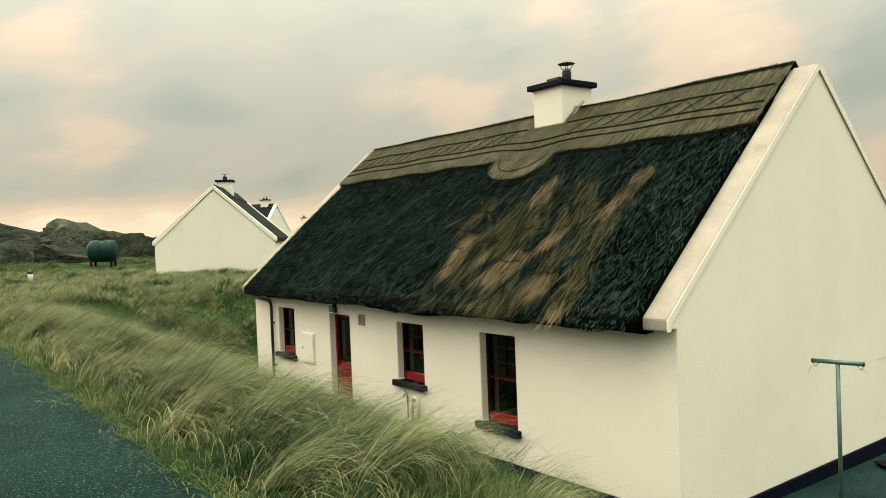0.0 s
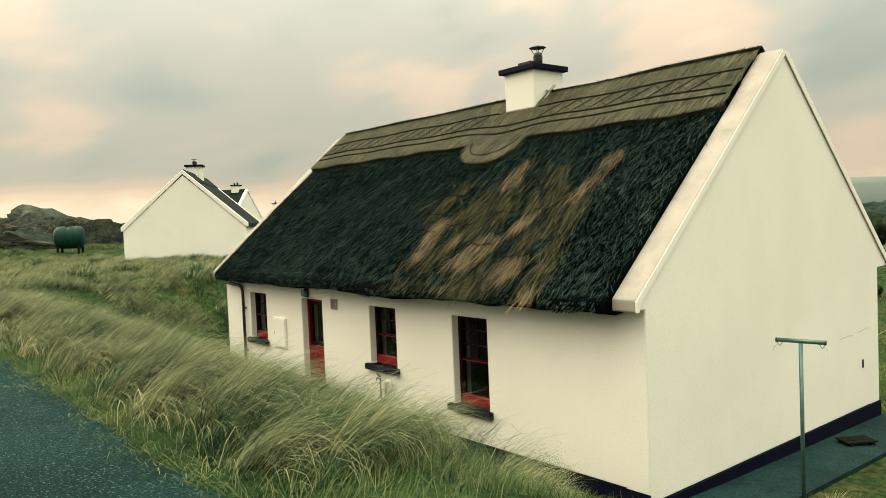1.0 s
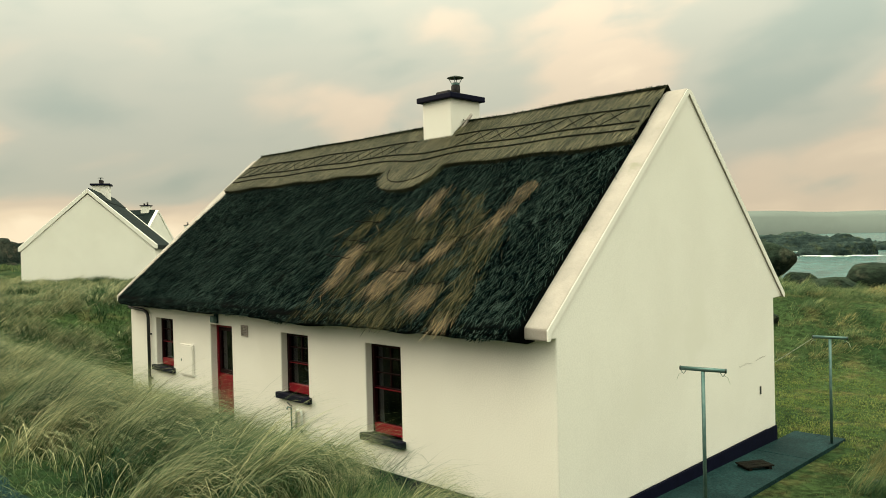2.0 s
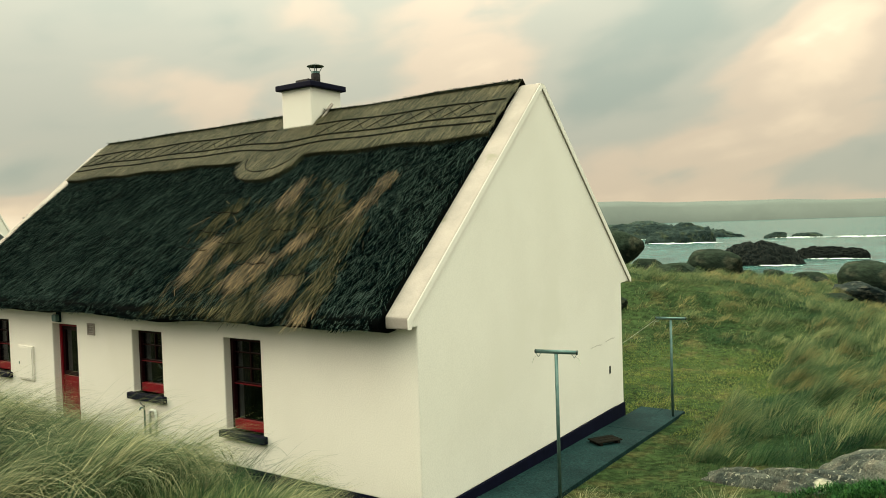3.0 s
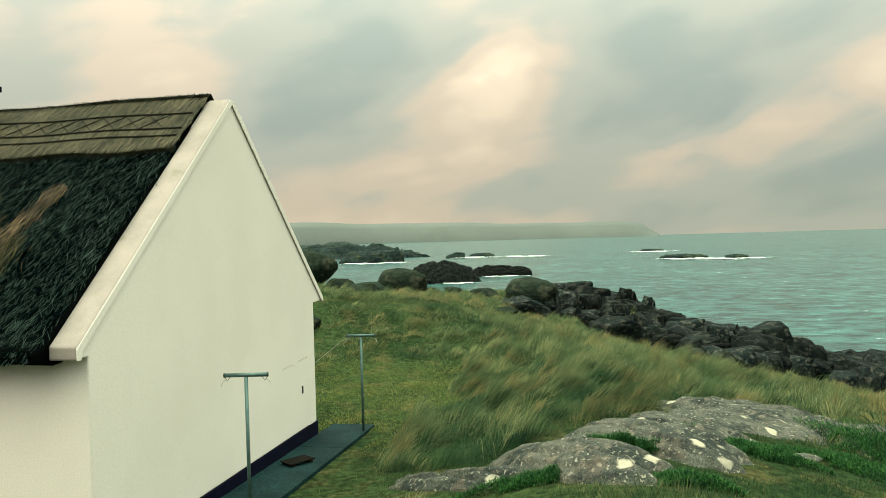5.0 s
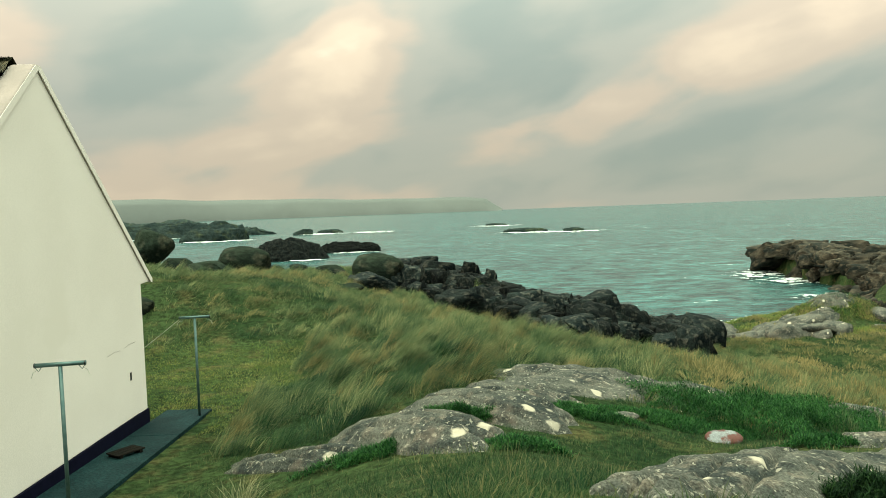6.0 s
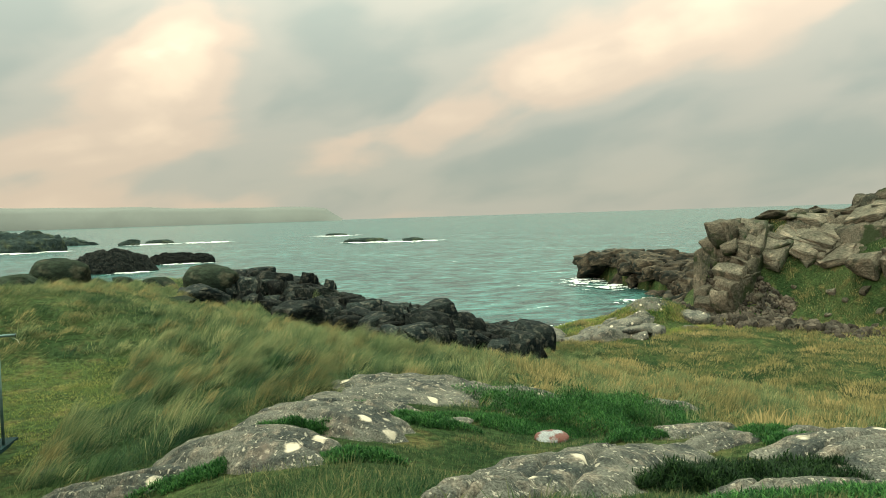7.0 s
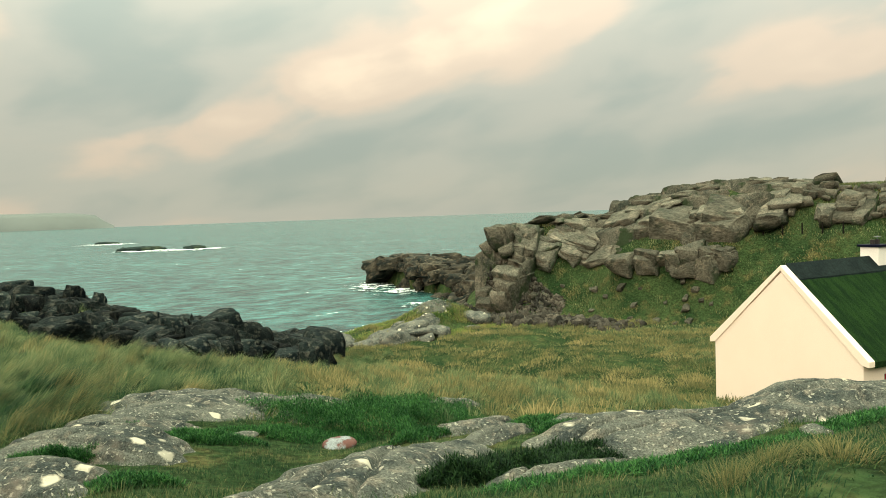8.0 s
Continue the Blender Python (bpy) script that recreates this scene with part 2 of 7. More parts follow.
def sea_mat():
    m = surface("sea_water", [(0.022, 0.07, 0.068), (0.029, 0.088, 0.082)], scale=0.02, rough=0.25, spec=0.2, bump=0.0, fine=0.2)
    nt = m.node_tree
    N, L = nt.nodes.new, nt.links.new
    b = nt.nodes["Principled BSDF"]
    b.inputs["IOR"].default_value = 1.33
    co = N("ShaderNodeTexCoord").outputs["Object"]
    heights = []
    for sx, sy, amp in ((0.05, 0.05, 0.35), (0.17, 0.26, 0.8), (0.55, 0.85, 0.6)):
        mp = N("ShaderNodeMapping")
        mp.inputs["Scale"].default_value = (sx, sy, 1)
        mp.inputs["Rotation"].default_value = (0, 0, radians(-18))
        L(co, mp.inputs[0])
        n = N("ShaderNodeTexNoise")
        n.inputs["Scale"].default_value, n.inputs["Detail"].default_value, n.inputs["Distortion"].default_value = 1.0, 4.0, 0.8
        L(mp.outputs[0], n.inputs["Vector"])
        k = N("ShaderNodeMath")
        k.operation = "MULTIPLY"
        L(n.outputs["Fac"], k.inputs[0])
        k.inputs[1].default_value = amp
        heights.append(k.outputs[0])
    total = heights[0]
    for h in heights[1:]:
        a = N("ShaderNodeMath")
        a.operation = "ADD"
        L(total, a.inputs[0])
        L(h, a.inputs[1])
        total = a.outputs[0]
    bp = N("ShaderNodeBump")
    bp.inputs["Strength"].default_value, bp.inputs["Distance"].default_value = 0.8, 1.1
    L(total, bp.inputs["Height"])
    L(bp.outputs[0], b.inputs["Normal"])
    # white horses on the highest crests
    cap = N("ShaderNodeMapRange")
    L(total, cap.inputs["Value"])
    cap.inputs["From Min"].default_value, cap.inputs["From Max"].default_value = 1.10, 1.17
    mx = N("ShaderNodeMix")
    mx.data_type = "RGBA"
    L(cap.outputs[0], mx.inputs["Factor"])
    src = b.inputs["Base Color"].links[0].from_socket
    # wave shading put into the colour: troughs darkened, crests lightened by height
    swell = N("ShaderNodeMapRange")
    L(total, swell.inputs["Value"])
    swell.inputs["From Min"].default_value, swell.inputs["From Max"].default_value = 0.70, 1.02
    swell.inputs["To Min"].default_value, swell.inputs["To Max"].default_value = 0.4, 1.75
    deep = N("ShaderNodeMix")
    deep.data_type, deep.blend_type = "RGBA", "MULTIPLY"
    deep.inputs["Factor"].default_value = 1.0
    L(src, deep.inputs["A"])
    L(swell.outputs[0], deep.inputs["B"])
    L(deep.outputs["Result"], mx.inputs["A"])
    mx.inputs["B"].default_value = (0.75, 0.8, 0.78, 1)
    L(mx.outputs["Result"], b.inputs["Base Color"])
    return m


M_LIME = surface("limewashed_render", [(0.84, 0.785, 0.73), (0.80, 0.745, 0.69)], scale=0.5, rough=0.9, bump=0.05, fine=45, stain=(0.79, 0.737, 0.675), stain_scale=0.35, bump_far=0.006, grit=0.1)
# weathered lime, also darkened to offset the bright sky on the coping top
M_SKEW = surface("weathered_lime_coping", [(0.385, 0.325, 0.295), (0.32, 0.275, 0.25)], scale=2.0, rough=0.9, bump=0.25, fine=50, stain=(0.27, 0.245, 0.195), stain_scale=1.6, grit=0.12)
M_NAVY = surface("navy_black_paint", [(0.0035, 0.004, 0.013), (0.005, 0.0055, 0.018)], scale=5, rough=0.6, bump=0.04, fine=60, spec=0.05, grit=0.1)
M_RED = surface("red_gloss_paint", [(0.23, 0.004, 0.013), (0.17, 0.003, 0.01)], scale=3, rough=0.4, bump=0.08, fine=80, grit=0.1, spec=0.2)
M_DARKRED = surface("dark_red_frame_paint", [(0.016, 0.0012, 0.003), (0.01, 0.001, 0.002)], scale=3, rough=0.5, bump=0.08, fine=80, spec=0.1)
M_THATCH = surface("old_wet_thatch", [(0.0004, 0.0011, 0.0011), (0.0009, 0.002, 0.0018)], scale=1.2, rough=0.95, bump=0.9, fine=30, stretch=(6, 1, 1), bump_far=0.05, spec=0.04)
M_RIDGE = surface("ridge_straw", [(0.036, 0.038, 0.022), (0.018, 0.021, 0.012)], scale=3, rough=0.9, bump=0.9, fine=24, stretch=(7, 1, 1), bump_far=0.03, spec=0.04)
M_STRAW_DARK = blade_mat("dark_thatch_straw", [(0.0001, 0.0006, 0.0007), (0.0008, 0.0042, 0.0045), (0.08, 0.118, 0.104)], patch=1.1, through=0, vary=0.88, gloss=0.0, middle=0.6)
M_STRAW_GOLD = blade_mat("bleached_thatch_straw", [(0.008, 0.009, 0.006), (0.075, 0.053, 0.028), (0.36, 0.25, 0.138)], patch=3.0, through=0, vary=0.85, middle=0.55)
M_STRAW_RIDGE = blade_mat("ridge_straw_stems", [(0.005, 0.008, 0.005), (0.055, 0.054, 0.032), (0.24, 0.2, 0.125)], patch=1.5, through=0, vary=0.8)
M_STRAW_BROWN = blade_mat("newer_thatch_straw", [(0.002, 0.005, 0.004), (0.028, 0.03, 0.018), (0.19, 0.155, 0.082)], patch=2.5, through=0, vary=0.85, gloss=0.0, middle=0.58)
M_ROD = surface("hazel_rod", [(0.006, 0.006, 0.005), (0.010, 0.009, 0.007)], scale=8, rough=0.8, bump=0.3, spec=0.04)
M_STEEL = surface("galvanised_steel", [(0.08, 0.15, 0.145), (0.12, 0.19, 0.18)], scale=9, rough=0.5, bump=0.1, fine=90, metal=0.6, grit=0.1)
M_PIPE = surface("black_plastic_pipe", [(0.012, 0.012, 0.014), (0.02, 0.02, 0.022)], scale=4, rough=0.4, bump=0.05, grit=0.1)
M_CLAY = surface("sooty_clay_pot", [(0.03, 0.022, 0.022), (0.016, 0.013, 0.015)], scale=6, rough=0.85, bump=0.3)
M_CONCRETE = surface("wet_concrete", [(0.011, 0.034, 0.036), (0.005, 0.018, 0.02)], scale=0.9, rough=0.7, bump=0.5, fine=24, stain=(0.02, 0.036, 0.03), stain_scale=0.7, stain_at=0.6, spec=0.06, grit=0.7)
M_ASPHALT = surface("asphalt", [(0.0035, 0.016, 0.016), (0.007, 0.025, 0.025)], scale=0.8, rough=0.85, bump=1.0, fine=70, bump_far=0.012, stain=(0.003, 0.0135, 0.0135), stain_scale=0.5, spec=0.04, grit=1.0, speck=((0.06, 0.11, 0.1), 48, 0.58))
M_GROUND = surface("turf", [(0.034, 0.055, 0.02), (0.014, 0.03, 0.011), (0.072, 0.068, 0.028)], scale=0.35, rough=1.0, bump=1.0, fine=6, stain=(0.022, 0.05, 0.014), stain_scale=0.16, stain_at=0.58, bump_far=0.12, spec=0.04, grit=0.8)
M_GRANITE = surface("lichened_granite", [(0.115, 0.118, 0.098), (0.036, 0.044, 0.041), (0.165, 0.148, 0.118)], scale=1.4, rough=0.9, bump=1.0, fine=38, stain=(0.15, 0.124, 0.1), stain_scale=0.6, stain_at=0.61, bump_far=0.03, spots=((0.5, 0.455, 0.355), 2.4, 0.34), spec=0.04, grit=0.8, speck=((0.3, 0.285, 0.23), 14, 0.59))
M_SHORE = surface("dark_wet_granite", [(0.017, 0.024, 0.022), (0.003, 0.0065, 0.0075), (0.072, 0.073, 0.06)], scale=0.9, rough=0.8, bump=1.0, fine=9, bump_far=0.12, objects=0.65, spec=0.05, grit=0.6)
M_CLIFF = surface("pink_granite_cliff", [(0.142, 0.13, 0.098), (0.05, 0.056, 0.044), (0.205, 0.175, 0.13)], scale=0.55, rough=0.9, bump=1.0, fine=7, stain=(0.036, 0.052, 0.026), stain_scale=0.5, stain_at=0.52, bump_far=0.25, objects=0.35, spec=0.04, grit=0.55)
M_SCREE = surface("scree_stone", [(0.075, 0.066, 0.052), (0.026, 0.026, 0.022)], scale=0.6, rough=0.95, bump=0.8, fine=6, island=0.5, bump_far=0.1, spec=0.04, grit=0.5)
M_FOAM = surface("sea_foam", [(0.68, 0.72, 0.70), (0.5, 0.57, 0.55)], scale=0.3, rough=0.9, bump=0.8, fine=2.0, bump_far=0.2)
# headland colour greyed and paled: the haze of distance is put into it
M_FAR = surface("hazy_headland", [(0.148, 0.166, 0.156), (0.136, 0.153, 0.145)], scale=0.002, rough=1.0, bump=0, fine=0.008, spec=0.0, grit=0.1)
# island rock tinted lighter and bluer, with distance haze in the colour
M_ISLE = surface("hazy_island_rock", [(0.03, 0.046, 0.041), (0.018, 0.03, 0.029), (0.045, 0.058, 0.036)], scale=0.06, rough=1.0, bump=0.8, fine=0.4, bump_far=1.0, spec=0.1)
M_SLATE = surface("green_grey_slate", [(0.010, 0.017, 0.016), (0.006, 0.011, 0.011)], scale=1.2, rough=0.7, bump=0.5, fine=9, bump_far=0.02, spec=0.04)
M_MOSS = surface("mossy_thatch", [(0.014, 0.036, 0.01), (0.007, 0.02, 0.007)], scale=0.8, rough=1.0, bump=1.0, fine=14, stretch=(4, 1, 1), bump_far=0.05, spec=0.04)
M_TANK = surface("green_plastic_tank", [(0.005, 0.036, 0.029), (0.004, 0.028, 0.023)], scale=1.0, rough=0.5, bump=0.1, grit=0.1, spec=0.12)
M_WHITE = surface("white_plastic", [(0.72, 0.72, 0.68), (0.66, 0.66, 0.62)], scale=3, rough=0.5, bump=0.05, grit=0.1)
M_TIMBER = surface("grey_rotten_timber", [(0.009, 0.009, 0.008), (0.016, 0.014, 0.011)], scale=4, rough=0.95, bump=0.7, fine=30, stretch=(1, 6, 1), spec=0.04)
M_CURTAIN = surface("grey_net_curtain", [(0.05, 0.06, 0.065), (0.03, 0.04, 0.045)], scale=3, rough=1.0, bump=0.4, stretch=(8, 1, 1))
M_ROOM = surface("dim_room_plaster", [(0.012, 0.012, 0.012), (0.008, 0.008, 0.008)], scale=1, rough=0.9, bump=0.1)
M_LINE = surface("washing_line_cord", [(0.55, 0.55, 0.45), (0.45, 0.46, 0.38)], scale=9, rough=0.8, bump=0.1)
M_PAINTSTONE = surface("red_and_white_painted_stone", [(0.2, 0.22, 0.22), (0.14, 0.16, 0.165)], scale=2, rough=0.8, bump=0.5, stain=(0.095, 0.033, 0.024), stain_scale=3.2, stain_at=0.45)
# valley cottage wall: warm western light put into the cream colour
M_LIME_WARM = surface("warm_lit_limewash", [(0.82, 0.675, 0.565), (0.8, 0.655, 0.545)], scale=0.5, rough=0.85, bump=0.15, fine=50, grit=0.1)
M_GLASS = glass_mat()
M_SEA = sea_mat()
M_GRASS_DRY = blade_mat("marram_grass", [(0.006, 0.034, 0.017), (0.135, 0.16, 0.08), (0.60, 0.54, 0.32)], patch=1.6, vary=0.75, through=0.35)
M_GRASS_MEADOW = blade_mat("meadow_grass", [(0.008, 0.036, 0.017), (0.074, 0.116, 0.046), (0.31, 0.295, 0.14)], patch=1.1, vary=0.55, through=0.35)
M_GRASS_TURF = blade_mat("short_rough_turf", [(0.003, 0.02, 0.009), (0.03, 0.062, 0.022), (0.2, 0.18, 0.08)], patch=1.3, vary=0.6, through=0.3)
M_GRASS_LAWN = blade_mat("short_lawn_grass", [(0.04, 0.09, 0.02), (0.135, 0.175, 0.042), (0.3, 0.27, 0.09)], patch=0.7, vary=0.5)
M_HEATH = blade_mat("dark_green_heath", [(0.001, 0.012, 0.005), (0.015, 0.07, 0.018), (0.075, 0.2, 0.05)], patch=1.6, vary=0.75)
M_GRASS_TAWNY = blade_mat("tawny_valley_grass", [(0.02, 0.042, 0.014), (0.125, 0.12, 0.046), (0.35, 0.27, 0.12)], patch=0.35, vary=0.5, through=0.35)
# green grass darkened further, to put shade into the gaps and hollows
M_GRASS_DEEP = blade_mat("deep_green_grass", [(0.001, 0.009, 0.005), (0.012, 0.046, 0.017), (0.085, 0.13, 0.045)], patch=0.9, vary=0.6, through=0.3)
M_POINT = surface("brown_wet_granite", [(0.06, 0.053, 0.039), (0.014, 0.018, 0.016), (0.1, 0.082, 0.058)], scale=0.9, rough=0.85, bump=1.0, fine=3, bump_far=0.2, objects=0.4, spec=0.04)
M_DOME = surface("mossy_granite_dome", [(0.05, 0.057, 0.045), (0.012, 0.02, 0.017), (0.1, 0.085, 0.062)], scale=0.7, rough=0.95, bump=1.0, fine=6, bump_far=0.3, spec=0.04, objects=0.3)
M_BOULDER = surface("olive_lichened_granite", [(0.026, 0.037, 0.025), (0.008, 0.014, 0.011), (0.058, 0.06, 0.042)], scale=0.5, rough=0.95, bump=0.9, fine=6, bump_far=0.1, objects=0.25, spec=0.04)
M_HEATHER = blade_mat("dark_heather", [(0.002, 0.007, 0.004), (0.006, 0.022, 0.008), (0.03, 0.07, 0.02)], patch=1.5, vary=0.75)

# ---- building tools ----
def as_mesh(name, bm, material=None, smooth=False):
    me = bpy.data.meshes.new(name)
    bmesh.ops.recalc_face_normals(bm, faces=bm.faces)
    bm.to_mesh(me)
    bm.free()
    if smooth:
        for p in me.polygons:
            p.use_smooth = True
    if material:
        me.materials.append(material)
    return me


def part(name, bm, material, parent, label="", smooth=False, bevel=0.0):
    ob = new(name, as_mesh(name, bm, material, smooth))
    ob.parent = parent
    if label:
        ob["label"] = label
    if bevel:
        soften(ob, bevel)
    return ob


def soften(ob, width, segments=2):
    b = ob.modifiers.new("worn_edges", "BEVEL")
    b.width, b.segments, b.limit_method, b.angle_limit = width, segments, "ANGLE", radians(40)
    return ob


def thing(name, place, label, category, group="", kind="", turn=0.0):
    ob = new(name)
    ob.matrix_world = pose(*place, 0, 0, turn)
    return tagged(ob, label, category, group, kind)


def box(bm, x0, x1, y0, y1, z0, z1):
    vs = [bm.verts.new((x, y, z)) for x in (x0, x1) for y in (y0, y1) for z in (z0, z1)]
    for f in ((0, 1, 3, 2), (4, 6, 7, 5), (0, 4, 5, 1), (2, 3, 7, 6), (0, 2, 6, 4), (1, 5, 7, 3)):
        bm.faces.new([vs[i] for i in f])
    return bm


def boxes(*rows):
    bm = bmesh.new()
    for r in rows:
        box(bm, *r)
    return bm


def prism(profile, x0, x1, axis="x", cuts=1):
    """A closed outline in (y, z), or (x, z) for axis y, drawn out from x0 to x1 in cuts steps."""
    bm = bmesh.new()
    rings = []
    for k in range(cuts + 1):
        s = x0 + (x1 - x0) * k / cuts
        rings.append([bm.verts.new((s, a, b) if axis == "x" else (a, s, b)) for a, b in profile])
    n = len(profile)
    for r0, r1 in zip(rings, rings[1:]):
        for i in range(n):
            bm.faces.new((r0[i], r0[(i + 1) % n], r1[(i + 1) % n], r1[i]))
    bm.faces.new(rings[0])
    bm.faces.new(rings[-1])
    return bm


def tube(bm, points, radius, sides=8):
    """A round bar along points."""
    rings = []
    pts = [Vector(p) for p in points]
    for i, p in enumerate(pts):
        d = (pts[min(i + 1, len(pts) - 1)] - pts[max(i - 1, 0)]).normalized()
        a = d.orthogonal().normalized() if not rings else (last - last.dot(d) * d).normalized()
        last = a
        b = d.cross(a)
        rings.append([bm.verts.new(p + radius * (math.cos(k * math.tau / sides) * a + math.sin(k * math.tau / sides) * b)) for k in range(sides)])
    for r0, r1 in zip(rings, rings[1:]):
        for k in range(sides):
            bm.faces.new((r0[k], r0[(k + 1) % sides], r1[(k + 1) % sides], r1[k]))
    bm.faces.new(rings[0])
    bm.faces.new(rings[-1])
    return bm


def lathe(profile, sides=16):
    """A turned shape: (radius, height) rows round the z axis."""
    bm = bmesh.new()
    rings = [[bm.verts.new((r * math.cos(k * math.tau / sides), r * math.sin(k * math.tau / sides), z)) for k in range(sides)] for r, z in profile]
    for r0, r1 in zip(rings, rings[1:]):
        for k in range(sides):
            bm.faces.new((r0[k], r0[(k + 1) % sides], r1[(k + 1) % sides], r1[k]))
    bm.faces.new(rings[0])
    bm.faces.new(rings[-1])
    return bm


def pierced(xs, zs, holes, y0, y1):
    """A wall in the x-z plane from y0 to y1, with openings (x0, x1, z0, z1) right through it."""
    xs = sorted({*xs, *(h[0] for h in holes), *(h[1] for h in holes)})
    zs = sorted({*zs, *(h[2] for h in holes), *(h[3] for h in holes)})
    nx, nz = len(xs) - 1, len(zs) - 1

    def solid(i, j):
        if not (0 <= i < nx and 0 <= j < nz):
            return False
        cx, cz = (xs[i] + xs[i + 1]) / 2, (zs[j] + zs[j + 1]) / 2
        return not any(h[0] < cx < h[1] and h[2] < cz < h[3] for h in holes)

    bm = bmesh.new()
    grid = {}

    def v(i, j, y):
        if (i, j, y) not in grid:
            grid[i, j, y] = bm.verts.new((xs[i], y, zs[j]))
        return grid[i, j, y]

    for i in range(nx):
        for j in range(nz):
            if not solid(i, j):
                continue
            for y in (y0, y1):
                bm.faces.new((v(i, j, y), v(i + 1, j, y), v(i + 1, j + 1, y), v(i, j + 1, y)))
            for (a, b), (c, d), (di, dj) in (((i, j), (i, j + 1), (-1, 0)), ((i + 1, j), (i + 1, j + 1), (1, 0)), ((i, j), (i + 1, j), (0, -1)), ((i, j + 1), (i + 1, j + 1), (0, 1))):
                if not solid(i + di, j + dj):
                    bm.faces.new((v(a, b, y0), v(c, d, y0), v(c, d, y1), v(a, b, y1)))
    return bm


def array_mesh(name, verts, quads, tris, material, smooth=False):
    """A mesh straight from number arrays."""
    me = bpy.data.meshes.new(name)
    nq, ntr = len(quads), len(tris)
    me.vertices.add(len(verts))
    me.vertices.foreach_set("co", np.ascontiguousarray(verts, dtype=np.float32).ravel())
    loops = np.concatenate([np.asarray(quads, dtype=np.int32).ravel(), np.asarray(tris, dtype=np.int32).ravel()])
    me.loops.add(len(loops))
    me.loops.foreach_set("vertex_index", loops)
    me.polygons.add(nq + ntr)
    starts = np.concatenate([np.arange(nq) * 4, nq * 4 + np.arange(ntr) * 3]).astype(np.int32)
    me.polygons.foreach_set("loop_start", starts)
    if smooth:
        me.polygons.foreach_set("use_smooth", np.ones(nq + ntr, dtype=bool))
    me.update(calc_edges=True)
    me.validate()
    me.materials.append(material)
    return me


RNG = np.random.default_rng(11)


def blades(name, base, length, width, lean_az, lean, material, parent=None, label="", category="", joints=2):
    """Bent tapering blades, each its own island, in one mesh."""
    n = len(base)
    side_az = lean_az + np.pi / 2 + RNG.normal(0, 0.5, n)
    side = np.stack([np.cos(side_az), np.sin(side_az), np.zeros(n)], 1)
    fwd = np.stack([np.cos(lean_az), np.sin(lean_az), np.zeros(n)], 1)
    rows = []
    stages = {1: ((0.0, 1.0), (0.55, 0.8), (1.0, 0.0)), 2: ((0.0, 1.0), (0.4, 0.85), (0.75, 0.55), (1.0, 0.0)),
              4: ((0.0, 1.0), (0.25, 0.95), (0.48, 0.82), (0.68, 0.65), (0.85, 0.4), (1.0, 0.0))}
    for t, w in stages[joints]:
        h = t * np.cos(lean * t * 0.62)
        r = t * np.sin(lean * (0.25 + 0.6 * t))
        c = base + fwd * (length * r)[:, None]
        c[:, 2] += length * h - 0.02
        if w:
            off = side * (width * w / 2)[:, None]
            rows += [c - off, c + off]
        else:
            rows.append(c)
    verts = np.stack(rows, 1).reshape(-1, 3)
    k = (np.arange(n) * (3 + 2 * joints))[:, None]
    quads = np.concatenate([k + np.array([2 * j, 2 * j + 1, 2 * j + 3, 2 * j + 2]) for j in range(joints)])
    tris = k + np.array([2 * joints, 2 * joints + 1, 2 * joints + 2])
    ob = new(name, array_mesh(name, verts, quads, tris, material))
    if parent:
        ob.parent = parent
    return tagged(ob, label, category, kind="stuff")


def strips(name, base, along, normal, length, width, lift, material, parent, label=""):
    """Stems laid on a slope: flat tapering strips, each its own island."""
    n = len(base)
    side = np.cross(along, normal)
    tip = base + along * length[:, None] + normal * lift[:, None]
    off = side * (width / 2)[:, None]
    verts = np.stack([base - off, base + off, tip + off * 0.6, tip - off * 0.6], 1).reshape(-1, 3)
    quads = (np.arange(n) * 4)[:, None] + np.array([0, 1, 2, 3])
    ob = new(name, array_mesh(name, verts, quads, np.zeros((0, 3), int), material))
    ob.parent = parent
    if label:
        ob["label"] = label
    ob["kind"] = "stuff"
    return ob


def ball(level):
    bm = bmesh.new()
    bmesh.ops.create_icosphere(bm, subdivisions=level, radius=1.0)
    bm.verts.index_update()
    v = np.array([tuple(p.co) for p in bm.verts])
    f = np.array([[q.index for q in p.verts] for p in bm.faces])
    bm.free()
    return v, f


BALLS = {k: ball(k) for k in (2, 3, 4, 5)}


